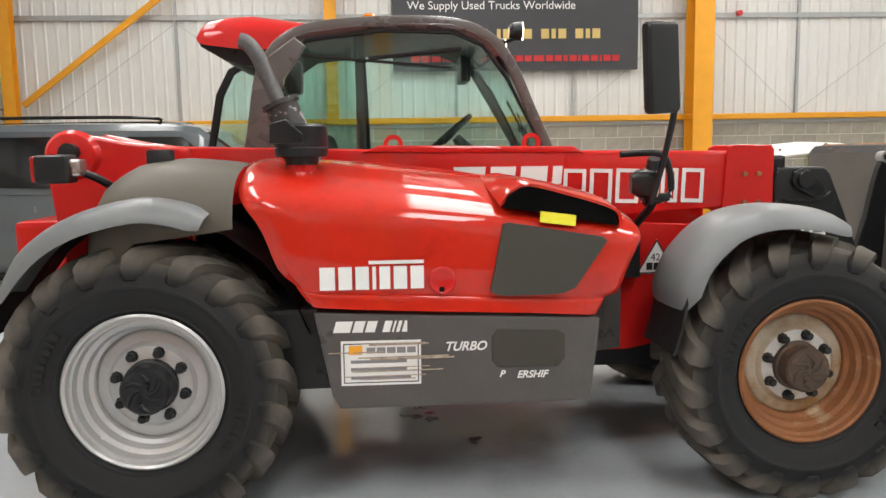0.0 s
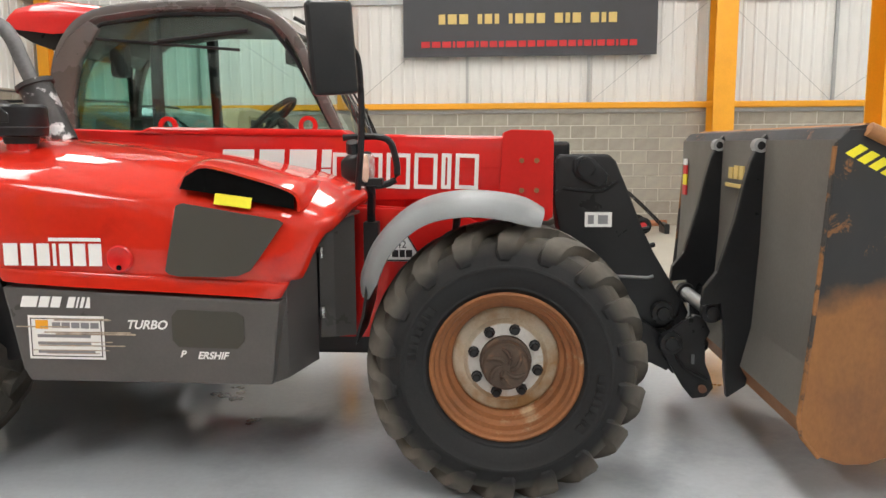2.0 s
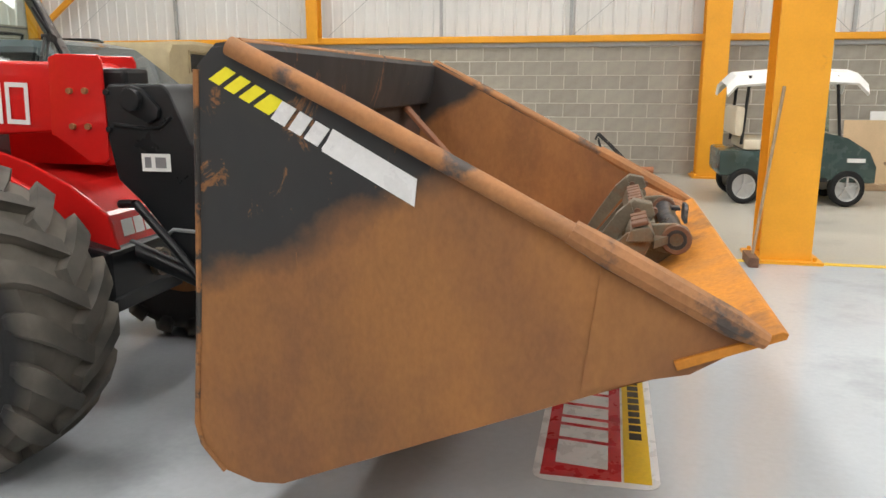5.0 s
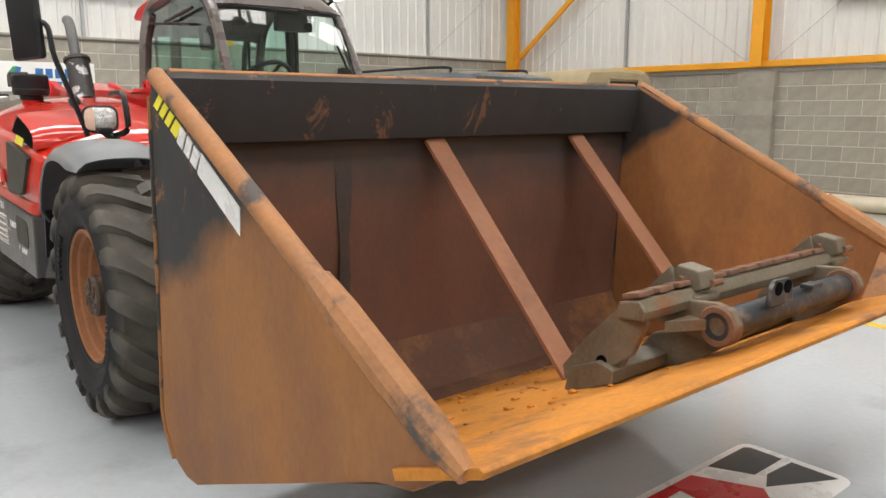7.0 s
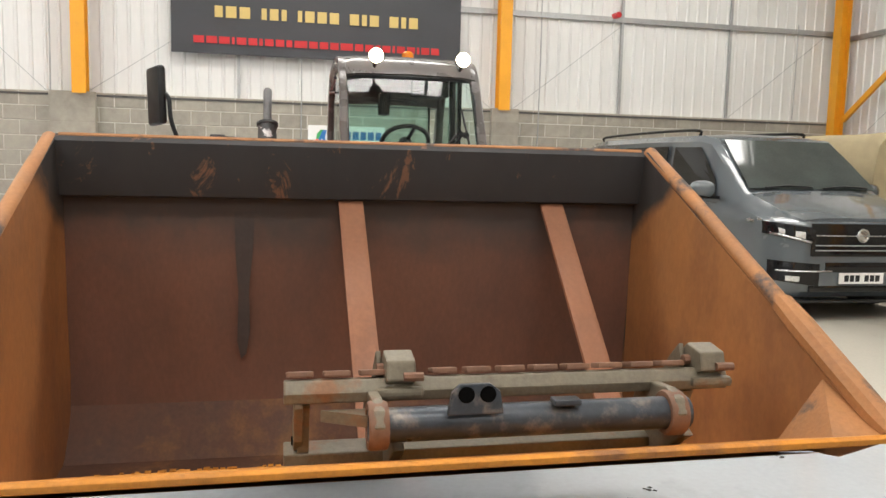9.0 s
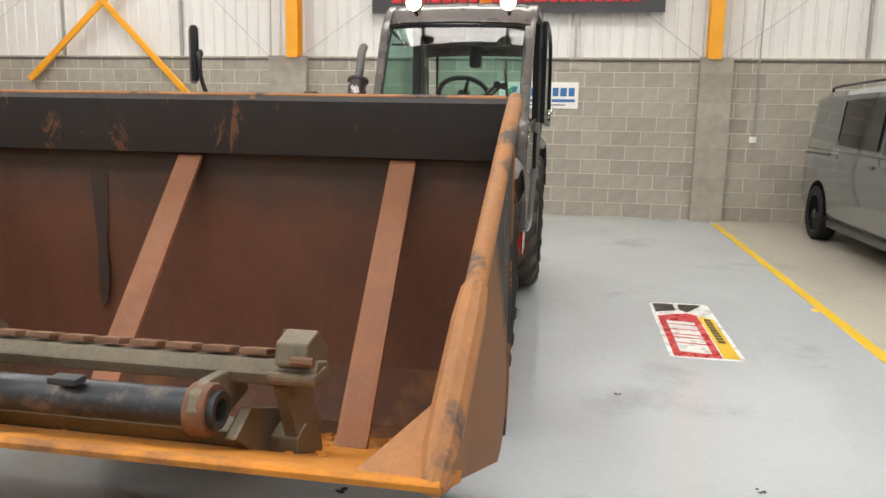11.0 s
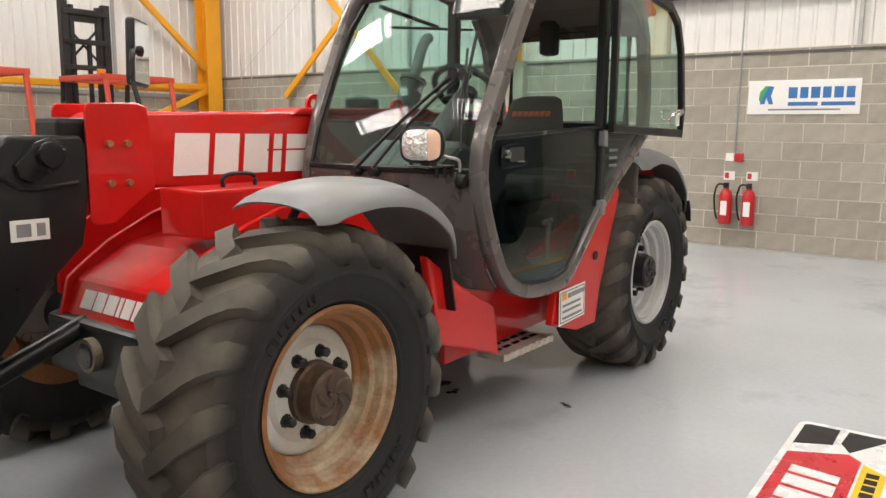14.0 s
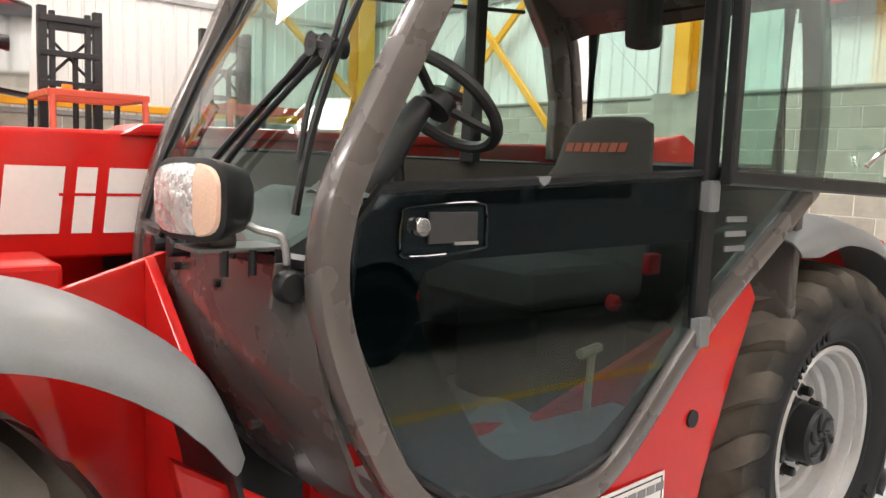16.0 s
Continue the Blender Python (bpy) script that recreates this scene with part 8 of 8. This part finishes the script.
# ---- oil spots on the floor ----
b = bmesh.new()
for x, y, r in ((4.15, 0.58, 0.016), (4.18, 1.21, 0.02), (4.09, 1.35, 0.014), (3.81, 2.25, 0.012), (1.17, 0.23, 0.045), (1.46, -0.17, 0.03), (1.2, 0.39, 0.02), (1.0, 0.99, 0.018), (2.77, 1.70, 0.012)):
    for k in range(4):
        q = r * random.uniform(0.35, 1.0) if k else r
        cx, cy = x + (random.uniform(-2, 2) * r if k else 0), y + (random.uniform(-2, 2) * r if k else 0)
        ring = [b.verts.new((cx + q * random.uniform(0.7, 1.2) * math.cos(a), cy + q * random.uniform(0.7, 1.2) * math.sin(a), 0.0014 + 0.0004 * k)) for a in [j * math.pi / 7 for j in range(14)]]
        b.faces.new(ring)
tagged(part("oil_spots", b, M_OIL, None, "dark drips of oil on the grey floor"), label="dark oil drips dried on the grey floor", category="stain", kind="stuff")


# ---- rows of plain bars and bolts: one object a piece ----
def split_rows():
    for ob in [o for o in scene.objects if o.type == "MESH"]:
        stem = ob.name.split(".")[0]
        if not (stem.endswith("_bars") or stem in ("eyelets", "end_plate_bolts", "panel_screws", "step_slots", "scrape_marks")):
            continue
        src = bmesh.new()
        src.from_mesh(ob.data)
        seen, groups = set(), []
        for f in src.faces:
            if f.index in seen:
                continue
            stack, grp = [f], []
            seen.add(f.index)
            while stack:
                g = stack.pop()
                grp.append(g)
                for e_ in g.edges:
                    for h in e_.link_faces:
                        if h.index not in seen:
                            seen.add(h.index)
                            stack.append(h)
            groups.append(grp)
        single = {"eyelets": "eyelet", "end_plate_bolts": "bolt", "panel_screws": "screw", "step_slots": "slot", "scrape_marks": "scrape_mark"}.get(stem, stem[:-1])
        for k, grp in enumerate(groups):
            b2 = bmesh.new()
            made = {}
            for g in grp:
                for v in g.verts:
                    if v not in made:
                        made[v] = b2.verts.new(v.co)
                b2.faces.new([made[v] for v in g.verts])
            me = bpy.data.meshes.new(single)
            b2.to_mesh(me)
            b2.free()
            me.materials.append(ob.data.materials[0])
            if k == 0:
                ob.data = me
                ob.name = single
            else:
                o2 = new(single, me)
                o2.parent, o2.matrix_basis = ob.parent, ob.matrix_basis.copy()
        if "label" in ob:
            del ob["label"]
        src.free()


split_rows()

# ---- block walls, piece by piece ----
block_wall("wall_west", (XW, YS, 0), (0, 1, 0), (1, 0, 0), YN - YS, int(round(BT_W / BH)), (9.5, 15.4))
block_wall("wall_north", (XW, YN, 0), (1, 0, 0), (0, -1, 0), XE - XW, int(round(BT_N / BH)), (5.4, 16.0))
block_wall("wall_south", (XW, YS, 0), (1, 0, 0), (0, 1, 0), XE - XW, int(round(BT_N / BH)), (0, 0.5))
